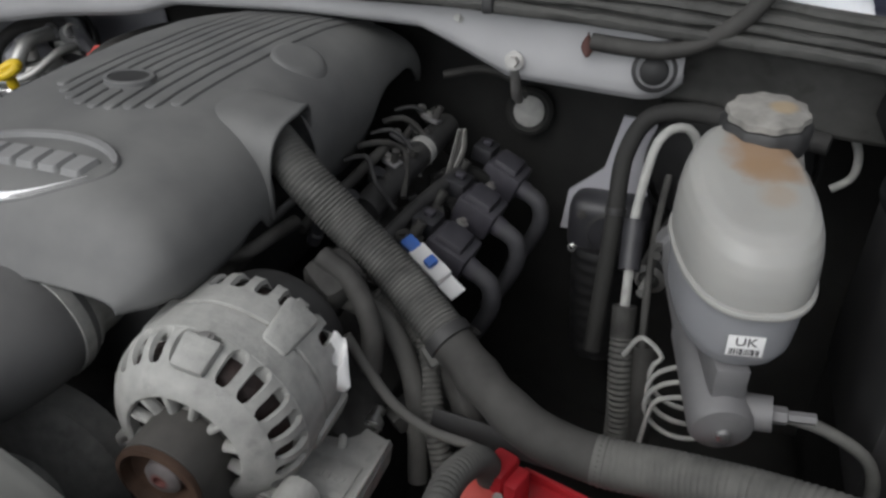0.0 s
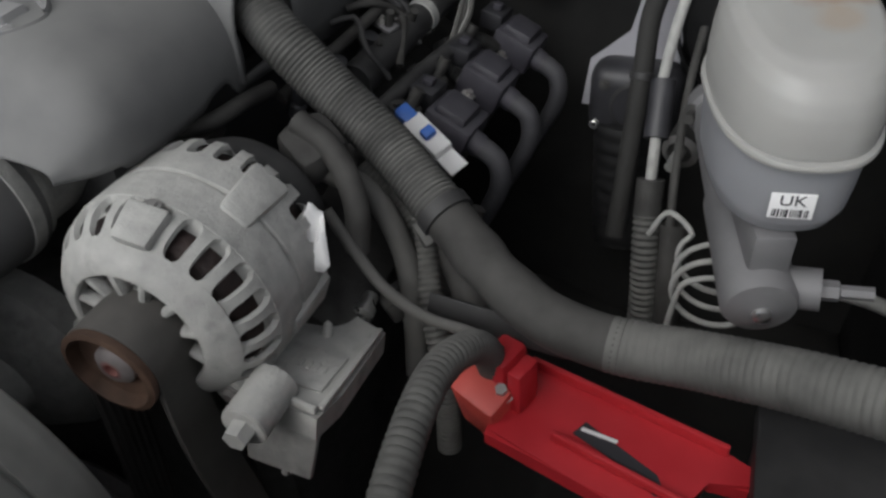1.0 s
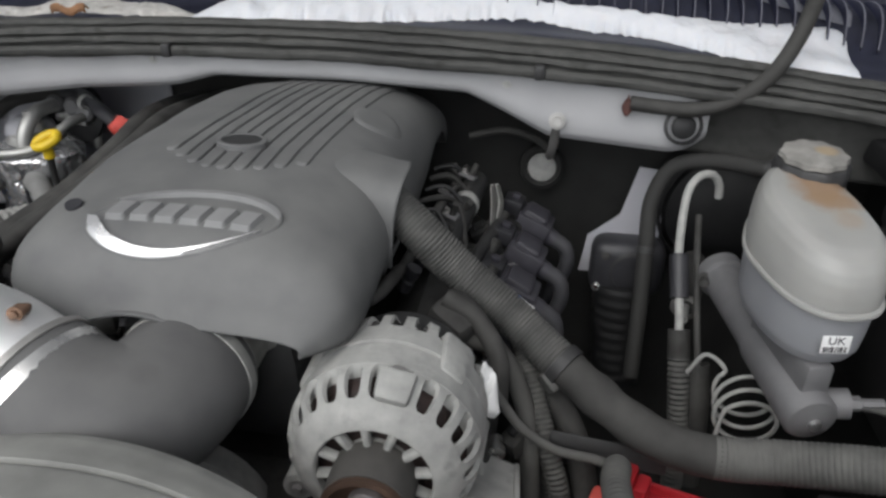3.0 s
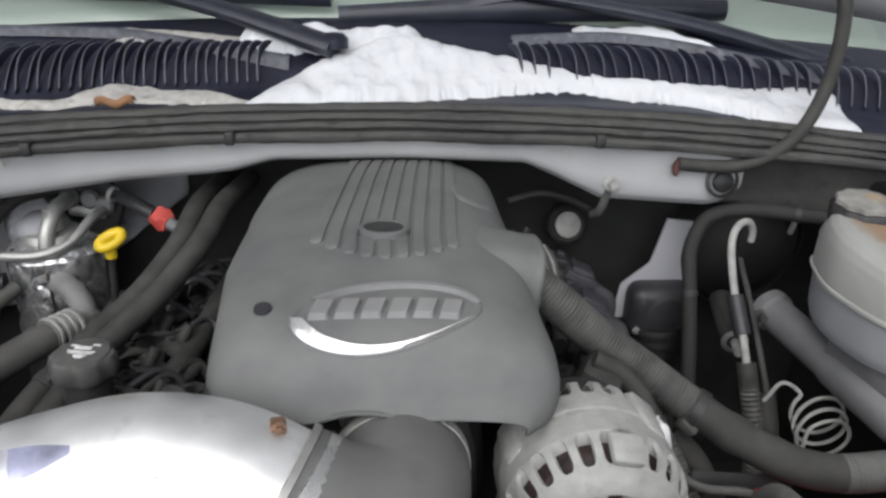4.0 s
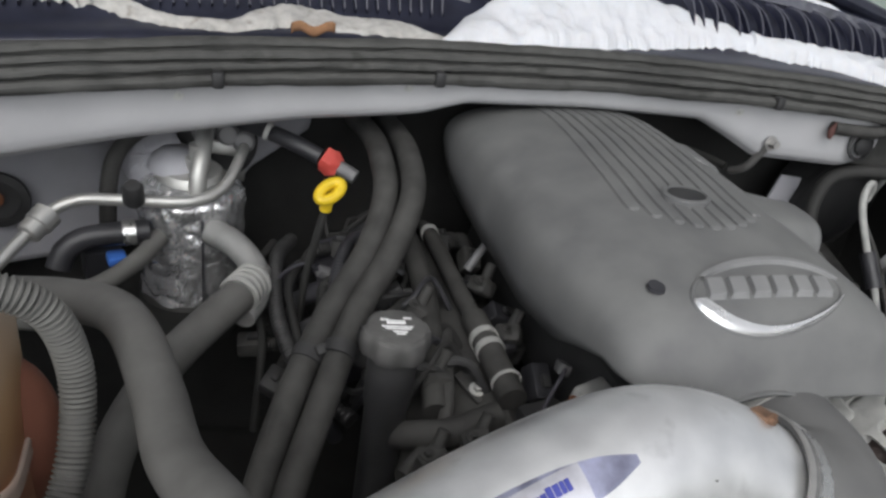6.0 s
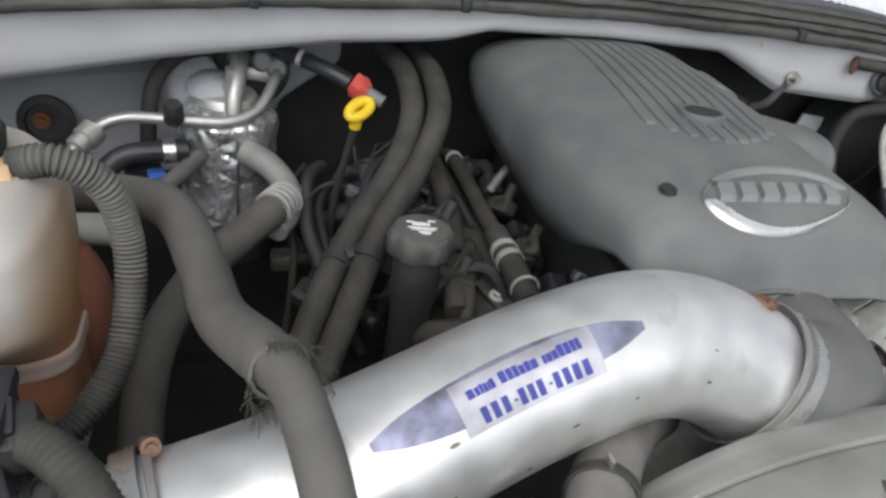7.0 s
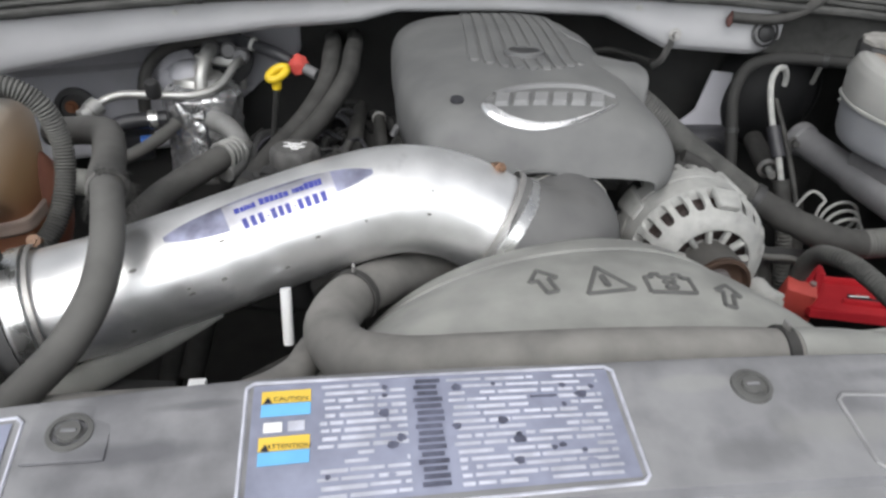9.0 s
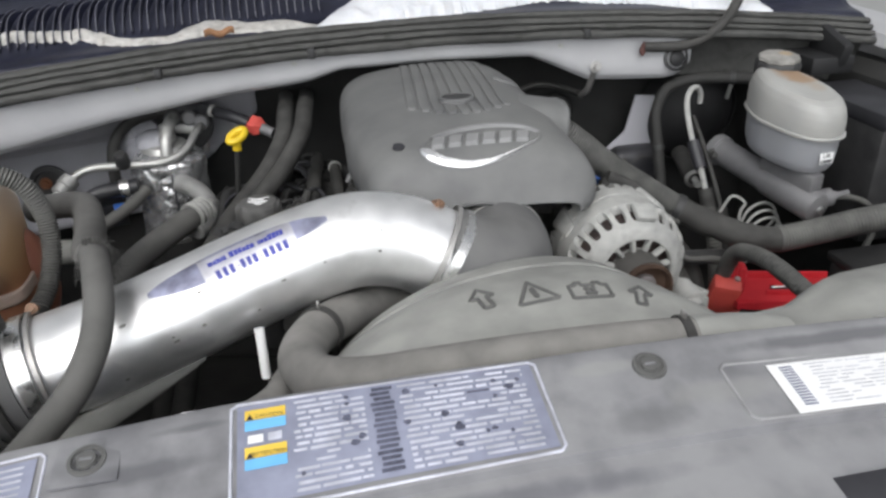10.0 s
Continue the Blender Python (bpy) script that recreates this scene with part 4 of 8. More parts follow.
# ---- alternator ----
def build_alternator():
    ax, az = 0.197, 0.942
    alt = thing("alternator", "oxidised cast aluminium alternator with vent slots and rusty pulley", "alternator", (ax, 0.35, az - 0.07))
    R = 0.0765
    fwd = aim((ax, 0.416, az), (ax, 0.0, az))  # z runs to the front
    # rear cap, stator seam and front housing as shells with vents cut between ribs
    part("stator", lathe([(R - 0.006, 0.046), (R + 0.001, 0.048), (R + 0.001, 0.068), (R - 0.0012, 0.0695), (R - 0.0012, 0.0715), (R + 0.0015, 0.073), (R + 0.0015, 0.1000), (R - 0.005, 0.1020)], fwd, 60), "castalu", alt)
    part("winding", lathe([(0.03, 0.026), (R - 0.014, 0.026), (R - 0.010, 0.032), (R - 0.010, 0.110), (R - 0.015, 0.118), (R - 0.026, 0.1245), (0.02, 0.126)], fwd, 48), "winding", alt, "dark copper windings behind the vents")
    def bars(n, prof, wide, name):
        for k in range(n):
            a = 2 * math.pi * (k + 0.5) / n
            rm = fwd @ Matrix.Rotation(a, 4, "Z")
            bm = bmesh.new()
            rows = []
            for r, h, w in prof:
                rows.append([bm.verts.new(rm @ Vector((r - 0.004, -w * wide / 2, h))), bm.verts.new(rm @ Vector((r, -w * wide / 2 + 0.001, h))), bm.verts.new(rm @ Vector((r, w * wide / 2 - 0.001, h))), bm.verts.new(rm @ Vector((r - 0.004, w * wide / 2, h)))])
            for p, q in zip(rows, rows[1:]):
                for i in range(4):
                    bm.faces.new((p[i], p[(i + 1) % 4], q[(i + 1) % 4], q[i]))
            bm.faces.new(rows[0][::-1])
            bm.faces.new(rows[-1])
            part(name, bm, "castalu", alt)
    bars(24, [(R + 0.001, 0.0990, 2.4), (R + 0.0008, 0.1012, 1.7), (R + 0.0004, 0.1035, 1.15), (R - 0.0006, 0.1100, 1.0), (R - 0.003, 0.1165, 1.0), (R - 0.0065, 0.1215, 1.0), (R - 0.0090, 0.1243, 1.25), (R - 0.0110, 0.1262, 1.8), (R - 0.0135, 0.1285, 2.2)], 0.0084, "front_rib")
    bars(24, [(R - 0.012, 0.024, 1.6), (R - 0.002, 0.028, 1.2), (R, 0.034, 1), (R + 0.0005, 0.045, 1.1), (R + 0.0005, 0.047, 1.5), (R + 0.0005, 0.050, 2.2)], 0.0094, "rear_rib")
    # face of the front housing: shoulder ring, spokes, hub
    part("shoulder", lathe([(R - 0.016, 0.1245), (R - 0.0100, 0.1262), (R - 0.0135, 0.1305), (R - 0.020, 0.1350), (R - 0.026, 0.1380), (R - 0.0300, 0.1385), (R - 0.0315, 0.1370), (R - 0.0315, 0.129), (R - 0.016, 0.1245)], fwd, 60), "castalu", alt)
    for k in range(12):
        rm = fwd @ Matrix.Rotation(2 * math.pi * (k + 0.3) / 12, 4, "Z")
        part("spoke", box((0.022, 0.0080, 0.009), rm @ pose(0.0370, 0, 0.1325), 0.003, taper=(1, 0.7)), "castalu", alt)
    part("hub", lathe([(0.0, 0.12), (0.029, 0.120), (0.029, 0.134), (0.025, 0.138), (0.018, 0.139), (0.014, 0.143), (0.0, 0.143)], fwd, 40), "castalu", alt)
    part("rear_cover", lathe([(0.0, -0.010), (0.046, -0.010), (0.058, -0.004), (0.063, 0.008), (0.063, 0.028), (0.0, 0.028)], fwd, 40), "black", alt, "black plastic rear cover")
    # through-bolt lugs
    for a, r in ((-50, 0.070), (205, 0.07)):
        rm = fwd @ Matrix.Rotation(radians(a), 4, "Z")
        part("lug", sweep([rm @ Vector((r, 0, 0.055)), rm @ Vector((r, 0, 0.128))], 0.0125, 18), "castalu", alt)
        part("bolt", hexbolt(rm @ pose(r, 0, 0.128), 0.0045, 0.005), "steel", alt)
    rm = fwd @ Matrix.Rotation(radians(80), 4, "Z")
    part("lug", box((0.010, 0.030, 0.027), rm @ pose(R - 0.0038, 0, 0.1175, 0, -24, 0), 0.004, taper=(1, 0.85)), "castalu", alt)
    part("bolt", hexbolt(rm @ pose(R + 0.0015, 0, 0.1055, 0, 90, 0), 0.0035, 0.003), "steel", alt)
    # mounting foot at the lower driver side
    foot = Matrix.Translation((0.285, 0.345, 0.878)) @ pose(0, 0, 0, -14, 6, 0)
    part("foot", slab([(-0.048, -0.052), (0.020, -0.058), (0.024, -0.030), (0.021, 0.050), (-0.020, 0.064), (-0.034, 0.056), (-0.052, 0.030)], -0.022, 0.0, foot, 0.004), "castalu", alt)
    part("cast_panel", box((0.034, 0.042, 0.002), foot @ pose(-0.004, -0.018, 0.001), 0.0008), "castalu", alt)
    part("foot_edge", box((0.005, 0.100, 0.005), foot @ pose(0.0195, -0.004, 0.001, 0, 0, 1), 0.002), "castalu", alt)
    part("foot_edge", box((0.062, 0.005, 0.006), foot @ pose(-0.012, -0.0535, 0.001, 0, 0, -5), 0.002), "castalu", alt)
    part("peg", lathe([(0.004, 0), (0.0035, 0.010), (0.0, 0.014)], foot @ pose(-0.014, 0.022, -0.001), 12), "castalu", alt)
    for k in range(4):
        part("cast_mark", box((0.0025, 0.008, 0.0012), foot @ pose(-0.013 + 0.006 * k, -0.018, 0.0024), 0.0004), "castalu", alt)
    part("web", box((0.006, 0.090, 0.060), foot @ pose(-0.004, 0.0, -0.050, 0, 12, 0), 0.002), "castalu", alt)
    part("web", box((0.050, 0.006, 0.050), foot @ pose(-0.012, -0.046, -0.045), 0.002, taper=(1.2, 1)), "castalu", alt)
    part("neck", box((0.034, 0.090, 0.040), pose(0.240, 0.350, 0.895, 0, 35, 0), 0.010), "castalu", alt)
    # ears of the housings at the seam
    for a, h, w in ((50, 0.060, 0.030), (-22, 0.060, 0.028), (150, 0.06, 0.028)):
        em = fwd @ Matrix.Rotation(radians(a), 4, "Z")
        part("ear", box((0.012, w, 0.048), em @ pose(R - 0.001, 0, h), 0.0045, taper=(0.9, 0.75)), "castalu", alt)
    part("mount_boss", sweep([(0.272, 0.300, 0.897), (0.271, 0.262, 0.897)], 0.016, 20), "castalu", alt)
    part("mount_bolt", hexbolt(aim((0.271, 0.262, 0.897), (0.271, 0.1, 0.897)), 0.009, 0.012), "castalu", alt)
    # pulley with cupped rusty face and its nut
    p = part("pulley", lathe([(0.012, -0.010), (0.0285, -0.010), (0.0315, -0.008), (0.0305, -0.004), (0.0305, 0.022), (0.0325, 0.026), (0.0325, 0.030), (0.0285, 0.031), (0.0265, 0.022), (0.016, 0.018), (0.0, 0.018)], aim((ax, 0.276, az - 0.004), (ax, 0, az - 0.004)), 44), "pulley", alt, "rusty grooved pulley")
    part("nut", lathe([(0.0145, 0), (0.014, 0.006), (0.010, 0.009), (0.0045, 0.0095), (0.004, 0.006), (0, 0.006)], aim((ax, 0.258, az - 0.004), (ax, 0, az - 0.004)), 28), "hubsteel", p, "dull steel hub nut")
    part("cup", lathe([(0.0150, 0.0), (0.0262, 0.0035), (0.0268, 0.0042), (0.0150, 0.0010)], aim((ax, 0.2605, az - 0.004), (ax, 0, az - 0.004)), 36), "rust", p, "rust inside the cupped face")
    # rear stud with tag
    tag = bmesh.new()
    grid(lambda u, v: Vector((0.270 + 0.014 * (u - 0.5) * (0.55 + 0.9 * v) * (1.15 - v * 0.3) + 0.006 * v, 0.384 + 0.006 * (u - 0.5) - 0.020 * v, 0.978 - 0.040 * v * (1 - 0.35 * abs(u - 0.4)) + 0.005 * math.sin(7 * v + 5 * u))), 4, 8, tag)
    t = part("paper_tag", tag, "white", alt, "torn white paper tag")
    thicken(t, 0.0006)
    return alt


build_alternator()
# serpentine belt round the alternator pulley, down to the crank
def belt():
    ax, az, r = 0.197, 0.938, 0.0312
    pts = [(0.128, 0.262, 0.64)]
    for k in range(13):
        a = radians(195 - 210 * k / 12)
        pts.append((ax + r * math.cos(a), 0.262, az + r * math.sin(a)))
    pts += [(0.225, 0.262, 0.86), (0.255, 0.262, 0.70)]
    line = spline(pts, 0.006)
    strap = thing("drive_belt", "black ribbed drive belt round the alternator pulley", "belt", (0.19, 0.262, 0.80))
    def strip(section):
        """A strip of the given section (out from the belt's line, along the engine) that follows the belt."""
        bm = bmesh.new()
        rows = []
        for i, p in enumerate(line):
            t = (line[min(i + 1, len(line) - 1)] - line[max(i - 1, 0)]).normalized()
            nrm = Vector((-t.z, 0, t.x))
            rows.append([bm.verts.new(p + nrm * a + Vector((0, b, 0))) for a, b in section])
        for a, b in zip(rows, rows[1:]):
            for k in range(4):
                bm.faces.new((a[k], a[(k + 1) % 4], b[(k + 1) % 4], b[k]))
        bm.faces.new(rows[0])
        bm.faces.new(rows[-1])
        return bm
    part("band", strip(((0.002, -0.011), (0.002, 0.024), (-0.0005, 0.024), (-0.0005, -0.011))), "belt", strap)
    for k in range(6):
        b = -0.0095 + 0.0060 * k
        part("rib", strip(((-0.0004, b - 0.002), (-0.0004, b + 0.002), (-0.0026, b + 0.0010), (-0.0026, b - 0.0010))), "belt", strap)
    return strap


belt()

# steel lifting loop under the cover's edge
lift = thing("lifting_bracket", "dark grey lifting loop below the cover edge", "bracket", (0.15, 0.46, 0.98))
part("loop", sweep([(0.118, 0.435, 0.985), (0.140, 0.432, 0.992), (0.160, 0.440, 0.998), (0.170, 0.47, 1.000), (0.172, 0.50, 0.995)], 0.0065, 14), "rubber", lift)
part("foot", box((0.03, 0.05, 0.012), pose(0.125, 0.45, 0.972, 0, 10, 0), 0.003), "engine", lift)


# ---- intake pipe ----
AXIS = [(-0.535, 0.1664, 0.9643), (-0.46, 0.1835, 0.9762), (-0.39, 0.1981, 0.9879), (-0.318, 0.2181, 1.0044), (-0.25, 0.2389, 1.0206), (-0.19, 0.2526, 1.0343), (-0.14, 0.2617, 1.0394), (-0.09, 0.2651, 1.0290), (-0.045, 0.2570, 1.0090), (-0.03, 0.2530, 1.0000)]
TUBE_R = 0.0513


def along(k):
    """A pose on the pipe's axis at row k, z along it."""
    line = spline(AXIS, 0.004)
    i = min(max(int(k * (len(line) - 1)), 1), len(line) - 2)
    return aim(line[i], line[i + 1]), line[i]


def build_intake():
    pipe = thing("intake_pipe", "polished aluminium intake pipe with a bend and rubber couplers", "pipe", (-0.25, 0.22, 0.97))
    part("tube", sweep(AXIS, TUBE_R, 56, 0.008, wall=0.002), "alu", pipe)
    # couplers
    part("coupler", sweep([(-0.045, 0.2570, 1.009), (-0.01, 0.251, 0.996), (0.022, 0.262, 0.988), (0.034, 0.295, 0.986), (0.036, 0.335, 0.985)], lambda u: TUBE_R + 0.005 - 0.002 * u, 44, 0.006, wall=0.004), "coupler", pipe, "grey rubber elbow to the throttle")
    def on_axis(x):
        line = spline(AXIS, 0.004)
        i = min(range(1, len(line) - 1), key=lambda j: abs(line[j].x - x))
        return line[i], line[i + 1]
    part("coupler", sweep([on_axis(-0.512)[0], on_axis(-0.49)[0], on_axis(-0.468)[0]], TUBE_R + 0.0035, 44, 0.006, wall=0.003), "coupler", pipe, "grey rubber coupler")
    for x, w, r, what in ((-0.040, 0.012, 0.0052, "tin"), (-0.0505, 0.006, 0.0052, "steel"), (-0.456, 0.014, 0.0042, "tin"), (-0.444, 0.005, 0.0046, "steel"), (-0.484, 0.007, 0.0060, "rubber"), (-0.504, 0.015, 0.0046, "tin")):
        p, q = on_axis(x)
        m = aim(p, q)
        c = part("hose_clamp", ring(m, TUBE_R + r, w, 0.0014), what, pipe, "worm-drive clamp band")
        if x in (-0.0505, -0.444):
            back = 0.026 if x < -0.4 else 0.010
            sm = Matrix.Translation(p + Vector((-0.011 if x < -0.4 else 0.002, back, (TUBE_R**2 - back**2) ** 0.5 + 0.0065))) @ pose(0, 0, 0, -30 if x < -0.4 else -10, 0, 12)
            part("screw_housing", box((0.011, 0.014, 0.006), sm, 0.0022), "copper", c, "corroded copper-coloured screw")
            part("screw_head", hexbolt(sm @ pose(0.0, -0.007, 0, 90, 0, 0), 0.0032, 0.004), "copper", c)
    # small steel peg below the pipe, coloured white for the sky it reflects
    part("peg", sweep([(-0.246, 0.172, 1.000), (-0.2455, 0.164, 0.975), (-0.245, 0.157, 0.952)], 0.0048, 14), "white", pipe, "short steel peg painted white for its sky reflection")
    # sticker wrapped on the upper side
    line = spline(AXIS, 0.004)
    def on_tube(x, ang, lift):
        i = min(range(len(line)), key=lambda j: abs(line[j].x - x))
        tg = (line[min(i + 1, len(line) - 1)] - line[max(i - 1, 0)]).normalized()
        i2 = min(max(i, 1), len(line) - 2)
        c = line[i2] + tg * ((x - line[i2].x) / tg.x)
        out = Vector((0, -math.cos(ang), math.sin(ang)))
        out = (out - tg * out.dot(tg)).normalized()
        return c + out * (TUBE_R + lift)
    def patch(x0, x1, a0, a1, lift, name, material, parent, label="", skew=0.0, round_ends=False):
        def f(u, v):
            a = a0 + (a1 - a0) * v
            x = x0 + (x1 - x0) * u + skew * (v - 0.5)
            if round_ends:
                mid = (a0 + a1) / 2
                a = mid + (a - mid) * max(0.05, (1 - abs(2 * u - 1) ** 2.2)) ** 0.6
            return on_tube(x, a, lift)
        fine = (6, 4) if name in ("dirt_speck", "print_bar") else (24, 8)
        return part(name, grid(f, *fine), material, parent, label)
    A = math.radians
    st = patch(-0.340, -0.168, A(42), A(77), 0.0006, "sticker", "bluefade", pipe, "faded blue and clear sticker", round_ends=True)
    patch(-0.292, -0.200, A(37), A(73), 0.0010, "film", "film", st)
    rnd = random.Random(4)
    x = -0.284
    for w in (0.006, 0.004, 0.003, 0.003, 0.002, 0.004, None, 0.006, 0.005, 0.005, 0.005, 0.005, 0.006, None, 0.003, 0.005, 0.005, 0.005, 0.005, 0.004, 0.004):
        if w is None:
            x += 0.003
            continue
        patch(x, x + w * 0.72, A(59.0), A(64.5 + rnd.random() * 3), 0.0014, "print_bar", "blueink", st)
        x += w * 0.82
    x = -0.281
    for k in range(12):
        if k in (3, 7):
            patch(x + 0.0005, x + 0.0030, A(45.0), A(46.5), 0.0014, "print_bar", "blueink", st)
            x += 0.0044
            continue
        patch(x, x + 0.0042, A(40.5), A(51.5), 0.0014, "print_bar", "blueink", st)
        x += 0.0066
    # grime specks stuck to the tube
    for k in range(11):
        xx, aa, w = rnd.uniform(-0.40, -0.08), rnd.uniform(-22, 42), rnd.uniform(0.0012, 0.0045)
        patch(xx, xx + w * rnd.uniform(0.8, 2.2), A(aa), A(aa + w * 900), 0.0007, "dirt_speck", "speck", pipe, round_ends=True)
    return pipe


build_intake()

# airflow sensor body at the outer end
maf = thing("airflow_sensor", "black airflow sensor housing with white barcode label and plug", "sensor", (-0.56, 0.165, 0.93))
part("housing", sweep([(-0.64, 0.150, 0.944), (-0.515, 0.171, 0.9685)], 0.053, 40, wall=0.004), "black", maf)
part("head", box((0.036, 0.078, 0.054), pose(-0.514, 0.116, 1.034, 0, 0, 6), 0.005), "blackclean", maf)
part("plug", box((0.034, 0.030, 0.034), pose(-0.518, 0.206, 1.046, 20, 0, 10), 0.009), "black", maf)
lmf = pose(-0.517, 0.116, 1.0618, 0, 0, 6)
part("label", box((0.014, 0.066, 0.0012), lmf, 0.0003), "white", maf, "white barcode label")
for k in range(11):
    part("print_bar", box((0.006, 0.0012 if k % 2 else 0.0007, 0.0005), lmf @ pose(0.001, -0.026 + 0.0050 * k, 0.0008), 0), "printfaint" if k % 3 else "labelgrey", maf)
part("boot", sweep([(-0.512, 0.205, 1.048), (-0.497, 0.190, 1.055), (-0.481, 0.173, 1.052), (-0.470, 0.160, 1.040)], lambda u: 0.0105 + 0.0015 * u, 20, rib=0.0009, pitch=0.0042), "rubber", maf)
part("latch", box((0.012, 0.020, 0.006), pose(-0.518, 0.203, 1.064, 20, 0, 10), 0.002), "blackclean", maf)

# ---- accumulator wrapped in foil, and its pipes ----
acc = thing("accumulator", "foil-wrapped air conditioning accumulator with aluminium pipes", "accumulator", (-0.415, 0.805, 0.80))
AX, AY = -0.418, 0.795
def crinkle(a, h):
    """Sharp folds of foil that run round and aslant."""
    p = Vector((0.062 * math.cos(a), 0.062 * math.sin(a), h))
    q = p * 27
    q.z = q.z * 1.3 + 0.9 * a
    d = noise.voronoi(q)[0]
    e = noise.voronoi(p * 75)[0]
    return 0.0115 * (d[1] - d[0]) ** 0.7 * 0.5 - 0.003 + 0.0030 * (e[1] - e[0]) * 0.6
part("canister", lathe([(0.0, 0.78), (0.05, 0.78), (0.062, 0.79), (0.064, 0.84), (0.060, 0.845)], Matrix.Translation((AX, AY, 0)), 40), "dark", acc)
part("foil_wrap", lathe([(0.055, 0.840)] + [(0.0605, 0.843 + 0.003 * k) for k in range(44)] + [(0.0580, 0.976), (0.052, 0.982), (0.044, 0.988), (0.036, 0.992)], Matrix.Translation((AX, AY, 0)), 130, wobble=crinkle), "foil", acc, "crinkled silver foil wrap", flat=True)
def flap(u, v):
    a, r = 2 * math.pi * u, 0.036 * v
    bulge = 0.016 * math.cos(math.pi / 2 * v) + 0.003 * noise.noise(Vector((3 * math.cos(a), 3 * math.sin(a), 2 * v)))
    return pose(-0.462, 0.826, 0.998, 62, -18, -8) @ Vector((r * 1.05 * math.cos(a), r * math.sin(a), bulge))
part("foil_flap", grid(flap, 28, 10), "flap", acc, "pale grey folded end of the wrap")
part("foil_shoulder", lathe([(0.034, 0.0), (0.030, 0.012), (0.020, 0.020), (0.0, 0.022)], Matrix.Translation((AX - 0.014, AY + 0.010, 0.996)), 40, wobble=lambda a, h: 0.003 * noise.noise(Vector((5 * math.cos(a), 5 * math.sin(a), 90 * h)))), "flap", acc)
part("seam", box((0.003, 0.003, 0.11), pose(AX + 0.012, AY - 0.0620, 0.908, 0, 0, 0), 0.0005), "ink", acc)
part("top", lathe([(0.040, 0.975), (0.040, 0.990), (0.034, 0.998), (0.015, 1.003), (0.0, 1.003)], Matrix.Translation((AX, AY, 0)), 36), "pipealu", acc)
part("fitting", lathe([(0.012, 0.0), (0.014, 0.002), (0.014, 0.014), (0.010, 0.016), (0.010, 0.03), (0.0, 0.031)], Matrix.Translation((AX + 0.008, AY - 0.012, 1.003)), 24), "pipealu", acc)
part("inlet_pipe", sweep([(AX + 0.006, AY - 0.040, 0.975), (AX + 0.008, AY - 0.034, 1.005), (AX + 0.013, AY - 0.010, 1.028), (AX + 0.015, AY + 0.030, 1.030)], 0.0100, 18), "pipealu", acc)
pm = aim((-0.388, 0.848, 1.012), (-0.40, 0.2, 1.12))
plate = part("connector_plate", lathe([(0.047, -0.006), (0.047, 0.002), (0.043, 0.005), (0.0, 0.006)], pm, 40), "black", acc, "black round plate behind the pipe ends")
for px_, py_ in ((-0.016, 0.014), (0.012, 0.012), (0.030, 0.004)):
    part("union", lathe([(0.012, 0.0), (0.0135, 0.004), (0.0135, 0.016), (0.010, 0.020), (0.0, 0.021)], pm @ pose(px_, py_, 0.006), 20), "mc", plate, "dull aluminium pipe union")
part("plate_clamp", box((0.050, 0.016, 0.010), pm @ pose(0.004, -0.006, 0.012, 0, 0, -6), 0.003), "pipealu", plate)
part("outlet_pipe", sweep([(AX + 0.020, AY - 0.052, 0.945), (AX + 0.045, AY - 0.072, 0.94), (AX + 0.066, AY - 0.10, 0.925), (AX + 0.066, AY - 0.135, 0.912), (AX + 0.05, AY - 0.165, 0.905)], 0.0150, 20), "dullpipe", acc)
part("outlet_block", box((0.024, 0.024, 0.026), pose(AX + 0.034, AY - 0.063, 0.942, 15, 10, -35), 0.010), "dullpipe", acc)
part("sensor", sweep([(-0.462, 0.738, 0.948), (-0.500, 0.732, 0.947), (-0.528, 0.728, 0.943), (-0.545, 0.722, 0.932), (-0.552, 0.715, 0.915)], 0.0125, 18), "blackclean", acc, "black pressure switch and boot")
part("collar", ring(aim((-0.482, 0.735, 0.9475), (-0.52, 0.729, 0.9465)), 0.0127, 0.014, 0.0015), "tin", acc, "bright metal collar")
part("valve_cap", lathe([(0.010, 0), (0.0115, 0.003), (0.011, 0.022), (0.008, 0.027), (0, 0.028)], aim((-0.475, 0.735, 0.985), (-0.475, 0.72, 1.02)), 20), "black", acc, "black service valve cap")

lp = thing("refrigerant_pipe", "bent bare aluminium refrigerant pipe with union nut", "pipe", (-0.45, 0.74, 0.98))
part("pipe", sweep([(-0.362, 0.850, 0.96), (-0.358, 0.845, 1.005), (-0.362, 0.80, 1.015), (-0.385, 0.755, 0.992), (-0.415, 0.738, 0.985), (-0.48, 0.738, 0.985), (-0.528, 0.742, 0.983), (-0.550, 0.738, 0.976), (-0.566, 0.724, 0.966), (-0.60, 0.68, 0.940)], 0.0065, 16), "pipealu", lp)
part("union_nut", lathe([(0.010, -0.006), (0.0145, -0.004), (0.0145, 0.012), (0.0125, 0.014), (0.0125, 0.026), (0.010, 0.028), (0.0, 0.028)], aim((-0.560, 0.730, 0.970), (-0.60, 0.68, 0.940)), 16), "pipealu", lp)

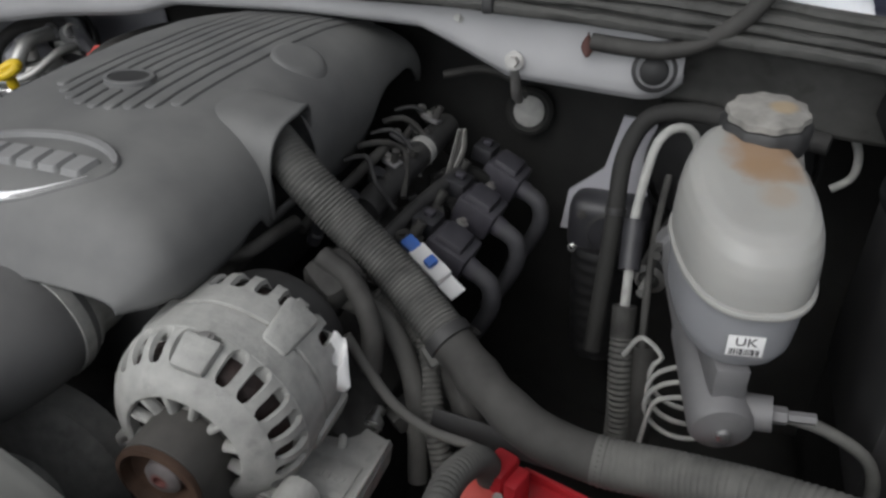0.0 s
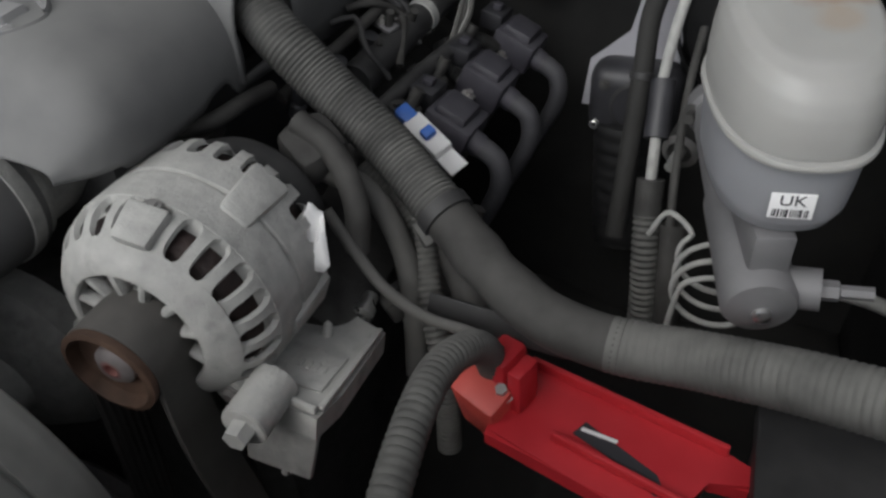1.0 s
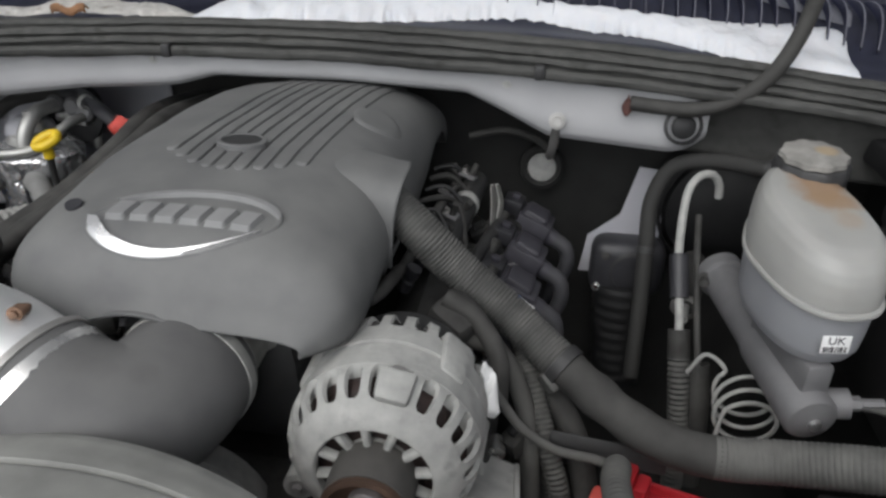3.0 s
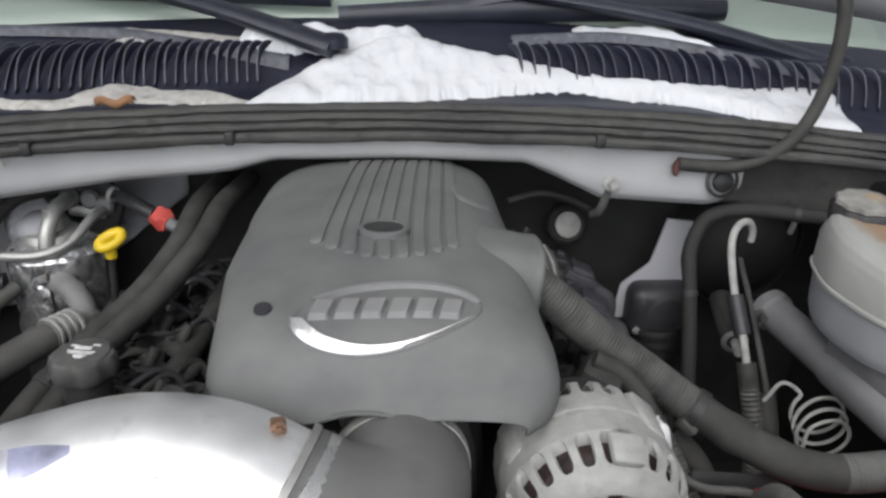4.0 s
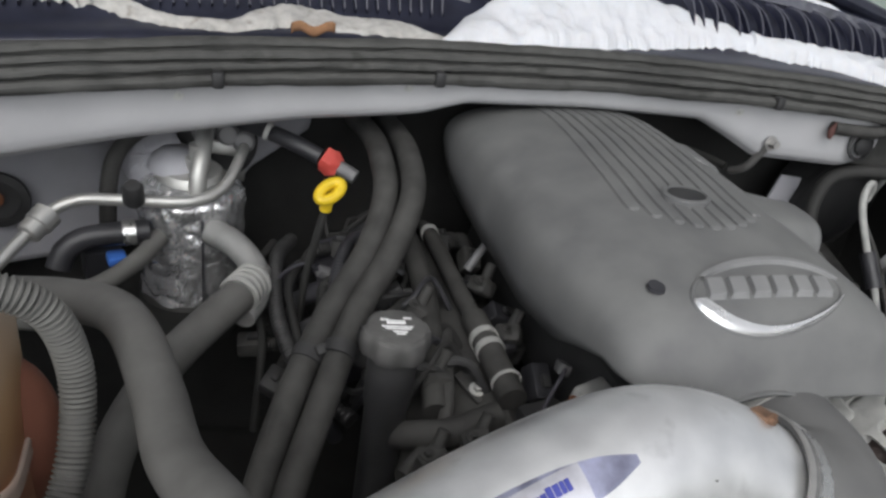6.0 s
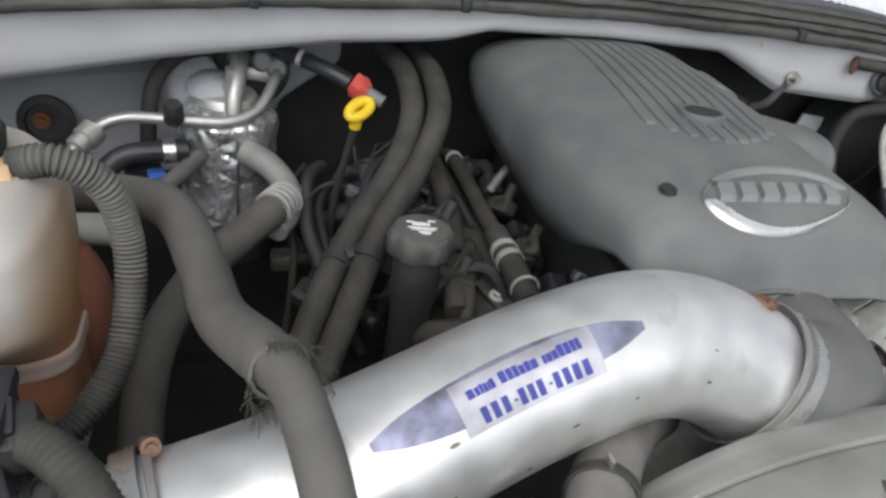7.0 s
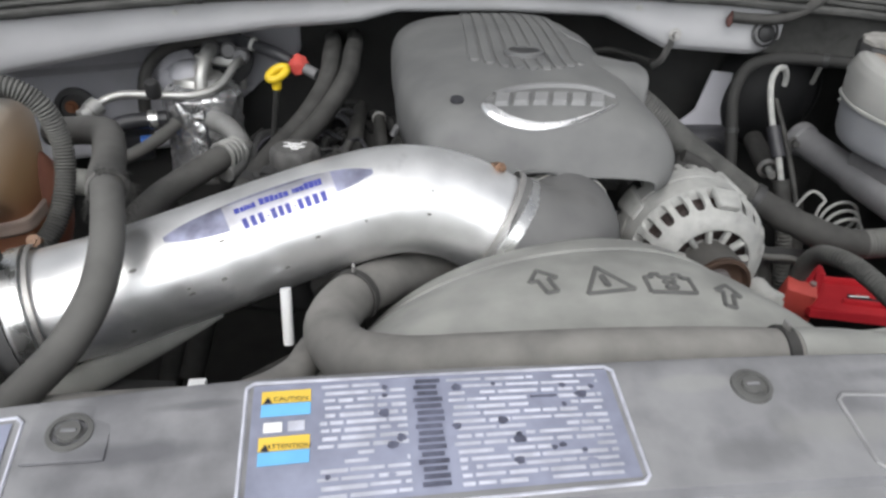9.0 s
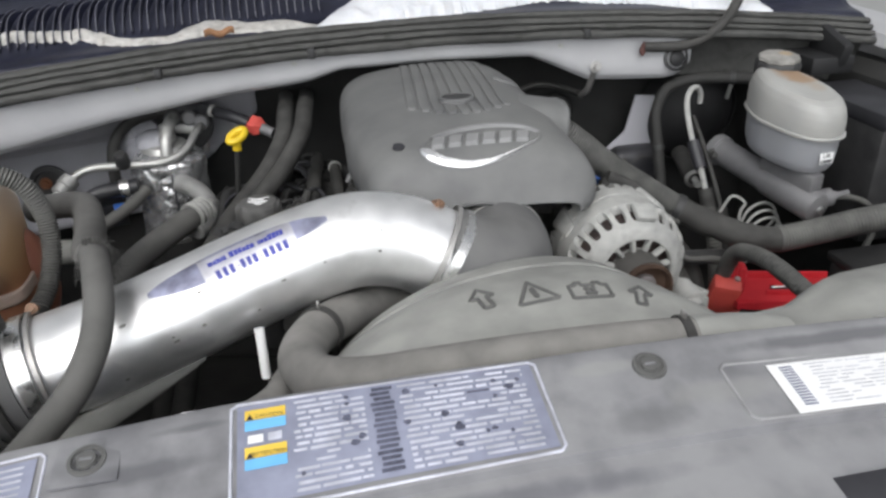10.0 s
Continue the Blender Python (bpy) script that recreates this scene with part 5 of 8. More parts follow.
# thick suction hose from the accumulator outlet
su = thing("suction_hose", "thick grey refrigerant hose with crimped aluminium ferrule", "hose", (-0.40, 0.62, 0.90))
part("hose", sweep([(-0.362, 0.645, 0.928), (-0.40, 0.605, 0.918), (-0.445, 0.545, 0.905), (-0.478, 0.47, 0.885), (-0.488, 0.40, 0.85), (-0.482, 0.34, 0.80), (-0.47, 0.29, 0.74)], 0.0185, 24), "rubberlight", su)
fe = part("ferrule", sweep([(-0.353, 0.668, 0.925), (-0.372, 0.634, 0.927)], 0.0200, 24), "pipealu", su, "crimped aluminium ferrule")
for k in range(4):
    w = (k + 0.5) / 4
    part("crimp", ring(aim((-0.353 - 0.019 * w, 0.668 - 0.034 * w, 0.925 + 0.002 * w), (-0.40, 0.584, 0.930)), 0.0200, 0.0045, 0.0018), "castalu", fe)
part("elbow", sweep([(-0.353, 0.672, 0.925), (-0.345, 0.692, 0.920), (-0.352, 0.708, 0.915)], 0.0125, 18), "pipealu", su)

# ---- heater hoses ----
h1 = hose("heater_hose", [(-0.213, 0.90, 1.03), (-0.211, 0.80, 1.045), (-0.213, 0.735, 1.046), (-0.218, 0.675, 1.030), (-0.245, 0.61, 1.000), (-0.295, 0.54, 0.965), (-0.335, 0.47, 0.93), (-0.375, 0.38, 0.87), (-0.40, 0.30, 0.78)], 0.0135, "rubber", "dusty black rubber heater hose", group="heater hoses", seg=22)
hh = hose("heater_hose", [(-0.176, 0.91, 1.03), (-0.178, 0.80, 1.046), (-0.182, 0.73, 1.050), (-0.190, 0.665, 1.036), (-0.222, 0.60, 1.004), (-0.268, 0.535, 0.972), (-0.305, 0.465, 0.935), (-0.345, 0.385, 0.885), (-0.372, 0.30, 0.80)], 0.0135, "rubber", "dusty black rubber heater hose", group="heater hoses", seg=22)
clip = thing("hose_clip", "black plastic clip joining the two heater hoses", "clip", (-0.298, 0.512, 0.952))
part("band", ring(aim((-0.288, 0.501, 0.955), (-0.305, 0.465, 0.935)), 0.014, 0.014, 0.002), "black", hh, "black plastic band")
part("band", ring(aim((-0.3155, 0.505, 0.947), (-0.335, 0.47, 0.93)), 0.014, 0.014, 0.002), "black", h1, "black plastic band")
part("bridge", box((0.022, 0.010, 0.018), pose(-0.302, 0.503, 0.955, 30, 0, 25), 0.002), "black", clip)
part("tie_end", box((0.004, 0.016, 0.020), pose(-0.268, 0.497, 0.972, 10, 0, 30), 0.001), "black", clip)

# ---- oil filler ----
oil = thing("oil_filler", "black oil filler neck with an embossed dusty cap", "oil filler", (-0.253, 0.450, 0.86))
part("neck", lathe([(0.019, 0.80), (0.019, 0.93), (0.0210, 0.94), (0.0215, 0.955), (0.0215, 0.990), (0.019, 0.995)], Matrix.Translation((-0.253, 0.452, 0)), 32), "black", oil)
OC = Matrix.Translation((-0.253, 0.452, 0.993))
capo = part("cap", lathe([(0.024, 0.0), (0.0275, 0.002), (0.0285, 0.005), (0.0283, 0.017), (0.0262, 0.0215), (0.0245, 0.0225), (0.0240, 0.0238), (0.019, 0.0243), (0.0, 0.0243)], OC, 96, wobble=lambda a, h: 0.0014 * min(1.0, 1.6 * math.cos(6 * a) + 0.6) if h < 0.022 else 0), "capdust", oil, "dusty dark cap with a pale oil-can mark")
for x, y, w, d in ((0.0, 0.006, 0.016, 0.005), (-0.010, 0.011, 0.007, 0.0022), (0.012, 0.011, 0.007, 0.002), (0.0, -0.001, 0.026, 0.0014), (0.0, -0.0045, 0.022, 0.0014), (0.001, -0.009, 0.012, 0.0018), (0.001, -0.0125, 0.008, 0.0016)):
    part("mark", box((w, d, 0.0008), OC @ pose(0.88 * x, 0.88 * y, 0.0247, 0, 0, -8), 0.0002), "white", capo)

# ---- dipstick and red plug ----
dip = thing("dipstick", "yellow looped dipstick handle on a dark tube", "dipstick", (-0.284, 0.639, 1.03))
lp2 = [Vector((-0.284, 0.639, 1.048)) + Vector((0.0115 * math.cos(a), 0.004 * math.cos(a) + 0.0062 * math.sin(a), 0.0042 * math.cos(a) + 0.0050 * math.sin(a))) for a in (2 * math.pi * k / 24 for k in range(25))]
part("loop", sweep(lp2, 0.0058, 12, 0.003), "yellow", dip)
part("stem", sweep([(-0.286, 0.640, 1.038), (-0.287, 0.642, 1.026)], 0.0065, 12), "yellow", dip)
part("tube", sweep([(-0.287, 0.642, 1.026), (-0.292, 0.65, 0.99), (-0.30, 0.66, 0.93), (-0.30, 0.66, 0.85), (-0.26, 0.64, 0.75)], 0.0042, 10), "dark", dip)
red = thing("red_cap", "red plastic protective cap on a black hose end", "cap", (-0.258, 0.762, 1.02))
part("hose", sweep([(-0.40, 0.842, 1.041), (-0.365, 0.84, 1.041), (-0.335, 0.815, 1.040), (-0.30, 0.785, 1.036), (-0.275, 0.772, 1.027)], 0.0098, 16), "blackclean", red)
part("collar", ring(aim((-0.333, 0.798, 1.046), (-0.30, 0.785, 1.036)), 0.0098, 0.006, 0.0012), "castalu", red)
part("sleeve", lathe([(0.010, 0), (0.0140, 0.001), (0.0145, 0.012), (0.0125, 0.016), (0.0095, 0.022), (0, 0.023)], aim((-0.272, 0.771, 1.026), (-0.24, 0.752, 1.013)), 18, wobble=lambda a, h: 0.0022 * math.cos(4 * a + 150 * h)), "redlight", red, "ragged red plastic sleeve")
part("tip", sweep([(-0.256, 0.762, 1.020), (-0.236, 0.750, 1.012)], 0.0085, 12), "mc", red, "grey metal tip")

# ---- crank-case pipe beside the cover ----
pc = thing("breather_pipe", "black breather pipe with two pale bands", "pipe", (-0.143, 0.60, 0.95))
part("pipe", sweep([(-0.143, 0.76, 0.940), (-0.143, 0.729, 0.949), (-0.143, 0.60, 0.950), (-0.143, 0.50, 0.950), (-0.143, 0.43, 0.946)], lambda u: 0.0095 if u < 0.62 else 0.0135, 18), "rubber", pc)
for y, r in ((0.728, 0.0095), (0.515, 0.0135), (0.497, 0.0135), (0.45, 0.0135)):
    part("band", ring(aim((-0.143, y, 0.950), (-0.143, y - 0.1, 0.950)), r, 0.008 if y > 0.46 else 0.004, 0.0013), "castalu", pc, "pale metal band")
part("branch", sweep([(-0.158, 0.425, 0.935), (-0.20, 0.415, 0.93), (-0.235, 0.43, 0.915), (-0.25, 0.47, 0.88)], 0.0125, 16), "rubber", pc)
part("joint", box((0.045, 0.040, 0.032), pose(-0.120, 0.405, 0.935, 0, 0, 10), 0.006), "black", pc)

# ---- coolant tank ----
def build_tank():
    tank = thing("coolant_tank", "stained translucent coolant tank with black cap", "tank", (-0.62, 0.36, 0.86))
    def recess(s, z):
        """The front wall draws back below the waist."""
        k = min(1.0, max(0.0, (1.035 - z) / 0.055))
        return 0.052 * k * k * (3 - 2 * k) * max(0.0, -s) ** 0.55
    def f(u, v):
        a = 2 * math.pi * u
        prof = [(0.0, 0.86), (0.75, 0.862), (0.96, 0.87), (1.0, 0.89), (1.0, 0.960), (1.0, 0.972), (1.0, 0.988), (1.0, 1.005), (1.0, 1.02), (1.0, 1.035), (1.0, 1.06), (0.97, 1.085), (0.82, 1.104), (0.45, 1.112), (0.0, 1.114)]
        k = v * (len(prof) - 1)
        i = min(int(k), len(prof) - 2)
        w = k - i
        q = prof[i][0] + (prof[i + 1][0] - prof[i][0]) * w
        z = prof[i][1] + (prof[i + 1][1] - prof[i][1]) * w
        c, s = math.cos(a), math.sin(a)
        dent = 1 - 0.035 * math.exp(-((abs(c) - 0.05) / 0.08) ** 2)
        x = 0.100 * q * math.copysign(abs(c) ** 0.55, c)
        y = 0.095 * q * dent * math.copysign(abs(s) ** 0.55, s) + recess(s, z)
        return Vector((-0.618 + x, 0.372 + y, z))
    body = part("body", grid(f, 72, 60, wrap=True), "tank", tank)
    def rim(u, v):
        a, b = 2 * math.pi * u, 2 * math.pi * v
        c, s = math.cos(a), math.sin(a)
        q = 1.012 + 0.028 * math.cos(b) - 0.012 * max(0.0, math.cos(b)) ** 8
        return Vector((-0.618 + 0.100 * q * math.copysign(abs(c) ** 0.55, c), 0.372 + 0.095 * q * math.copysign(abs(s) ** 0.55, s) + recess(s, 0.975), 0.976 + 0.0085 * math.sin(b)))
    part("seam", grid(rim, 72, 24, wrap=True), "tankrim", body, "pale moulded seam round the tank")
    cap = part("cap", lathe([(0.040, 0.0), (0.0435, 0.001), (0.0445, 0.014), (0.043, 0.0185), (0.039, 0.0205), (0.0, 0.020)], Matrix.Translation((-0.590, 0.378, 1.112)), 60, wobble=lambda a, h: 0.0012 * math.cos(14 * a) if h < 0.017 else 0), "black", tank, "black ribbed pressure cap")
    part("cap_print", ring(Matrix.Translation((-0.590, 0.378, 1.1328)), 0.018, 0.0006, 0.012), "capworn", cap, "worn pale print on the cap")
    part("cap_plate", lathe([(0.015, 1.1318), (0.0148, 1.1334), (0.0, 1.1334)], Matrix.Translation((-0.590, 0.378, 0)), 24), "capworn", cap)
    part("side_pocket", sweep([(-0.535, 0.41, 0.90), (-0.528, 0.415, 0.97), (-0.535, 0.41, 1.03)], lambda u: 0.028 * (1 - 0.5 * abs(2 * u - 1) ** 3), 24), "tankbrown", tank, "rust-brown coolant behind the wall")
    part("neck", lathe([(0.020, 0), (0.021, 0.012), (0.016, 0.02), (0, 0.021)], aim((-0.560, 0.375, 1.095), (-0.50, 0.38, 1.11)), 20), "tankamber", tank)
    return tank


build_tank()
ch = hose("corrugated_hose", [(-0.553, 0.378, 1.104), (-0.520, 0.374, 1.113), (-0.494, 0.378, 1.095), (-0.482, 0.380, 1.055), (-0.481, 0.365, 1.015), (-0.490, 0.335, 0.978), (-0.515, 0.300, 0.955), (-0.57, 0.265, 0.945)], 0.0112, "loom", "grey corrugated plastic hose at the coolant tank", seg=24, rib=0.0024, pitch=0.0036)
part("cuff", ring(aim((-0.551, 0.3778, 1.1045), (-0.520, 0.374, 1.113)), 0.0114, 0.010, 0.0016), "tankamber", ch, "amber-stained plastic cuff")

nt = thing("air_duct_stub", "dull grey plastic duct stub behind the tank", "duct", (-0.5920000000000001, 0.7304, 0.8235))
part("tube", sweep([(-0.682, 0.7604000000000001, 0.8395), (-0.542, 0.7304, 0.8435)], 0.021, 24, wall=0.003), "shroud", nt)

# black box in front of the tank
bx = thing("relay_box", "flat black plastic box in front of the tank", "box", (-0.60, 0.24, 0.96))
part("box", box((0.16, 0.046, 0.115), pose(-0.596, 0.208, 1.008, 0, 0, 2), 0.006), "blackclean", bx)
part("lid", box((0.162, 0.048, 0.012), pose(-0.596, 0.208, 1.0645, 0, 0, 2), 0.003), "blackclean", bx)

# ---- long S-shaped hose that crosses the intake pipe ----
sh = thing("crossing_hose", "grey rubber hose crossing over the intake pipe", "hose", (-0.42, 0.32, 1.0))
part("hose", sweep([(-0.545, 0.52, 1.010), (-0.505, 0.500, 1.020), (-0.470, 0.470, 1.030), (-0.450, 0.425, 1.040), (-0.432, 0.36, 1.040), (-0.420, 0.300, 1.045), (-0.398, 0.240, 1.066), (-0.384, 0.198, 1.080), (-0.376, 0.165, 1.074), (-0.371, 0.135, 1.064), (-0.371, 0.100, 1.050), (-0.385, 0.068, 1.028), (-0.42, 0.038, 1.000), (-0.47, 0.008, 0.965)], lambda u: 0.0168 - 0.0040 * min(1.0, max(0.0, (u - 0.52) / 0.06)), 24), "rubberlight", sh)
part("cut_edge", ring(aim((-0.390, 0.218, 1.074), (-0.384, 0.198, 1.080)), 0.0150, 0.010, 0.0022), "rubberlight", sh, "frayed outer sleeve edge")
rnd = random.Random(3)
bm = bmesh.new()
for k in range(260):
    a = rnd.uniform(0, 2 * math.pi)
    o = Vector((math.cos(a), 0.3 * math.sin(a), math.sin(a)))
    p = Vector((-0.388, 0.208, 1.077)) + 0.018 * o
    if o.x < -0.55:
        p.z -= 0.01
    q = p + Vector((rnd.uniform(-0.4, 1.0) * 0.011, rnd.uniform(-1, 0.8) * 0.009, rnd.uniform(-1, 0.2) * 0.012))
    sweep([p, (p + q) / 2 + Vector((0.001, 0, 0.002)), q], 0.00022, 4, 0.008, bm=bm)
fray = part("frayed_threads", bm, "rubber", sh, "loose frayed threads")
fray["kind"] = "stuff"

# small things in the passenger side gap
hose("black_hose", [(-0.512, 0.80, 0.90), (-0.507, 0.80, 0.972), (-0.499, 0.81, 1.004), (-0.477, 0.83, 1.026), (-0.445, 0.838, 1.036), (-0.419, 0.840, 1.039), (-0.39, 0.842, 1.041)], 0.0095, "rubber", "black rubber hose arching over the accumulator")
bc2 = thing("wiring_connector", "blue-tipped black wiring connector", "connector", (-0.50, 0.74, 0.90))
part("body", box((0.04, 0.035, 0.045), pose(-0.515, 0.76, 0.90, 10, 0, 15), 0.005), "blackclean", bc2)
part("tip", box((0.020, 0.018, 0.012), pose(-0.497, 0.738, 0.913, 10, 0, 15), 0.003), "blue", bc2, "bright blue tip")
hose("thin_hose", [(-0.56, 0.70, 0.90), (-0.52, 0.69, 0.905), (-0.475, 0.71, 0.925), (-0.45, 0.74, 0.94)], 0.010, "rubberlight", "grey thin hose below the refrigerant pipe")

# coils on the passenger side bank
for y in (0.51, 0.57, 0.63, 0.69):
    copy_thing(c0, Matrix.Translation((-0.255, y + 0.05, 0.905)) @ Matrix.Rotation(radians(180), 4, "Z"))
hose("wiring_loom", [(-0.17, 0.78, 0.95), (-0.178, 0.68, 0.955), (-0.185, 0.58, 0.95), (-0.20, 0.50, 0.945), (-0.21, 0.44, 0.93)], 0.012, "rubber", "taped black wiring loom along the valve cover", "loom")


def wire(pts, r, material, label):
    return hose("wire", pts, r, material, label, "wire", group="engine wires", seg=8)


rnd = random.Random(21)
for k in range(6):
    y = 0.47 + 0.032 * k
    x = -0.195 - 0.02 * rnd.random()
    z = 0.935 + 0.02 * rnd.random()
    P = [(x, y, z), (x - 0.02 - 0.02 * rnd.random(), y + rnd.uniform(-0.03, 0.03), z + 0.012), (x - 0.05 - 0.02 * rnd.random(), y + rnd.uniform(-0.03, 0.04), z - 0.01), (x - 0.07, y + rnd.uniform(-0.02, 0.05), z - 0.06)]
    wire(P, rnd.choice((0.003, 0.004, 0.0055)), rnd.choice(("black", "rubber", "blackclean")), "black sheathed engine wire")
for k, (x, y, z, c) in enumerate(((-0.205, 0.47, 0.945, "engine"), (-0.225, 0.52, 0.95, "black"), (-0.20, 0.56, 0.955, "engine"), (-0.232, 0.60, 0.945, "black"), (-0.118, 0.60, 0.955, "engine"), (-0.115, 0.52, 0.95, "engine"), (-0.185, 0.40, 0.93, "engine"), (-0.225, 0.395, 0.92, "engine"))):
    fx = thing("engine_fitting", "small grimy metal and plastic fitting on the engine", "fitting", (x, y, z), group="engine fittings")
    part("base", box((0.026, 0.022, 0.018), pose(x, y, z, 10 * k, 15, 30 * k), 0.004), c, fx)
    part("stub", sweep([(x, y, z), (x + 0.012, y + 0.01, z + 0.022)], 0.006, 12), "engine", fx)
    part("bolt", hexbolt(pose(x - 0.006, y - 0.004, z + 0.010, 10, 10, 0), 0.004, 0.005), "engine", fx)
clamp = thing("breather_clip", "pale curved clip on the breather pipe", "clip", (-0.118, 0.635, 0.965))
part("loop", sweep([(-0.128, 0.625, 0.962), (-0.118, 0.628, 0.978), (-0.105, 0.64, 0.985), (-0.098, 0.655, 0.98)], 0.0050, 12), "mc", clamp)
fl = thing("throttle_plug", "grey and red wiring plug by the throttle", "plug", (-0.085, 0.40, 0.97))
part("housing", box((0.035, 0.024, 0.020), pose(-0.088, 0.395, 0.975, 10, 0, 20), 0.003), "castalu", fl)
part("seal", box((0.012, 0.020, 0.016), pose(-0.104, 0.389, 0.970, 10, 0, 20), 0.002), "rust", fl)


# more dark fittings, plugs and looms crowding the passenger bank
rnd = random.Random(77)
def dark_plug(x, y, z, yaw, what):
    cn = thing("injector_plug", "black two-pin plug with a ribbed boot", "plug", (x, y, z), group="injector plugs")
    m = pose(x, y, z, rnd.uniform(-20, 20), rnd.uniform(-35, 35), yaw)
    part("housing", box((rnd.uniform(0.024, 0.036), 0.022, 0.020), m, 0.003), what, cn)
    part("latch", box((0.012, 0.008, 0.006), m @ pose(0.002, 0, 0.012), 0.001), "black", cn)
    part("boot", sweep([m @ Vector((0.014, 0, 0)), m @ Vector((0.034, 0.002, -0.006)), m @ Vector((0.044, 0.004, -0.030))], 0.008, 12, rib=0.001, pitch=0.004), "dark", cn)
for k in range(9):
    dark_plug(-0.222 - 0.035 * (k % 2) + rnd.uniform(-0.008, 0.008), 0.485 + 0.032 * k, 0.935 + rnd.uniform(-0.015, 0.012), 180 + rnd.uniform(-40, 40), rnd.choice(("black", "blackclean", "engine")))
for k in range(6):
    dark_plug(-0.105 - 0.02 * (k % 2), 0.46 + 0.055 * k, 0.935 + rnd.uniform(-0.01, 0.01), rnd.uniform(0, 360), rnd.choice(("black", "blackclean", "engine")))
for k in range(5):
    dark_plug(-0.335 - 0.02 * (k % 3), 0.60 + 0.05 * k, 0.86 + rnd.uniform(-0.03, 0.03), rnd.uniform(0, 360), rnd.choice(("black", "dark", "engine")))
hose("wiring_loom", [(-0.30, 0.80, 0.90), (-0.325, 0.72, 0.92), (-0.33, 0.64, 0.90), (-0.31, 0.56, 0.88), (-0.27, 0.50, 0.87)], 0.009, "black", "black ribbed wiring loom down the engine side", "loom", rib=0.0012, pitch=0.005)
hose("wiring_loom", [(-0.19, 0.76, 0.93), (-0.245, 0.70, 0.955), (-0.27, 0.64, 0.945), (-0.28, 0.58, 0.925), (-0.30, 0.50, 0.88)], 0.007, "blackclean", "black ribbed wiring loom over the coils", "loom", rib=0.001, pitch=0.005)
hose("wiring_loom", [(-0.245, 0.40, 0.90), (-0.205, 0.43, 0.93), (-0.19, 0.48, 0.945), (-0.175, 0.54, 0.945)], 0.006, "engine", "thin grimy wiring loom by the oil filler", "loom")


# pale and coloured plug ends among the dark ones
def small_plug(at, yaw, shell, tip, label):
    sp_ = thing("wire_plug", label, "plug", at, group="wire plugs")
    m = pose(*at, 15, 25, yaw)
    part("shell", box((0.018, 0.012, 0.011), m, 0.002), shell, sp_)
    part("tip", box((0.009, 0.009, 0.008), m @ pose(0.012, 0, 0.001), 0.0015), tip, sp_)
    part("wire", sweep([m @ Vector((-0.008, 0, 0)), m @ Vector((-0.022, 0.004, 0.002)), m @ Vector((-0.032, 0.010, -0.016)), m @ Vector((-0.034, 0.014, -0.05))], 0.002, 8), tip, sp_)


small_plug((-0.215, 0.671, 0.935), 40, "mc", "coilgrey", "pale grey wire plug on the engine")
small_plug((-0.197, 0.554, 0.925), 120, "coilgrey", "leafdark", "grimy plug with a dark red wire")
small_plug((-0.278, 0.666, 0.935), 10, "mc", "coilgrey", "pale grey wire plug on the engine")
small_plug((-0.185, 0.649, 0.94), -30, "coilgrey", "mc", "purple-grey wire plug with a pale wire")
small_plug((-0.091, 0.447, 0.965), 75, "mc", "coilgrey", "pale grey wire plug on the engine")

# spark-plug leads, vacuum lines and brackets between the hoses and the cover
rnd = random.Random(5)
for k in range(16):
    y = 0.46 + 0.021 * k
    x = -0.155 - 0.012 * (k % 3)
    z = 0.945 + rnd.uniform(-0.01, 0.012)
    P = [(x, y, z - 0.02), (x - 0.022, y + rnd.uniform(-0.015, 0.02), z + 0.010), (x - 0.048, y + rnd.uniform(-0.03, 0.03), z + 0.004), (x - 0.075, y + rnd.uniform(-0.03, 0.03), z - 0.03), (x - 0.09, y + rnd.uniform(-0.03, 0.03), z - 0.09)]
    wire(P, rnd.choice((0.003, 0.004, 0.005)), rnd.choice(("black", "dark", "blackclean", "dark")), "dark spark-plug lead between hose and cover")
for k in range(10):
    x, y, z = -0.165 - rnd.random() * 0.09, 0.47 + 0.034 * k, 0.918 + rnd.random() * 0.02
    br = thing("engine_bracket", "small dark pressed-steel bracket with a bolt", "bracket", (x, y, z), group="engine brackets")
    m = pose(x, y, z, rnd.uniform(-25, 25), rnd.uniform(-30, 30), rnd.uniform(0, 180))
    part("plate", box((0.040, 0.018, 0.004), m, 0.0015), rnd.choice(("engine", "dark", "engine")), br)
    part("tab", box((0.004, 0.018, 0.024), m @ pose(0.018, 0, 0.010), 0.0012), "engine", br)
    part("bolt", hexbolt(m @ pose(-0.008, 0, 0.002), 0.0045, 0.006), "castalu" if k % 3 == 0 else "engine", br)
for a, b in (((-0.30, 0.70, 0.925), (-0.31, 0.58, 0.88)), ((-0.325, 0.76, 0.92), (-0.345, 0.64, 0.86))):
    mid = ((a[0] + b[0]) / 2 - 0.012, (a[1] + b[1]) / 2 + 0.02, (a[2] + b[2]) / 2 + 0.018)
    hose("vacuum_hose", [a, mid, b, (b[0] - 0.01, b[1] - 0.05, b[2] - 0.08)], 0.0045, "dark", "thin dark vacuum hose beside the engine", group="vacuum hoses", seg=12)


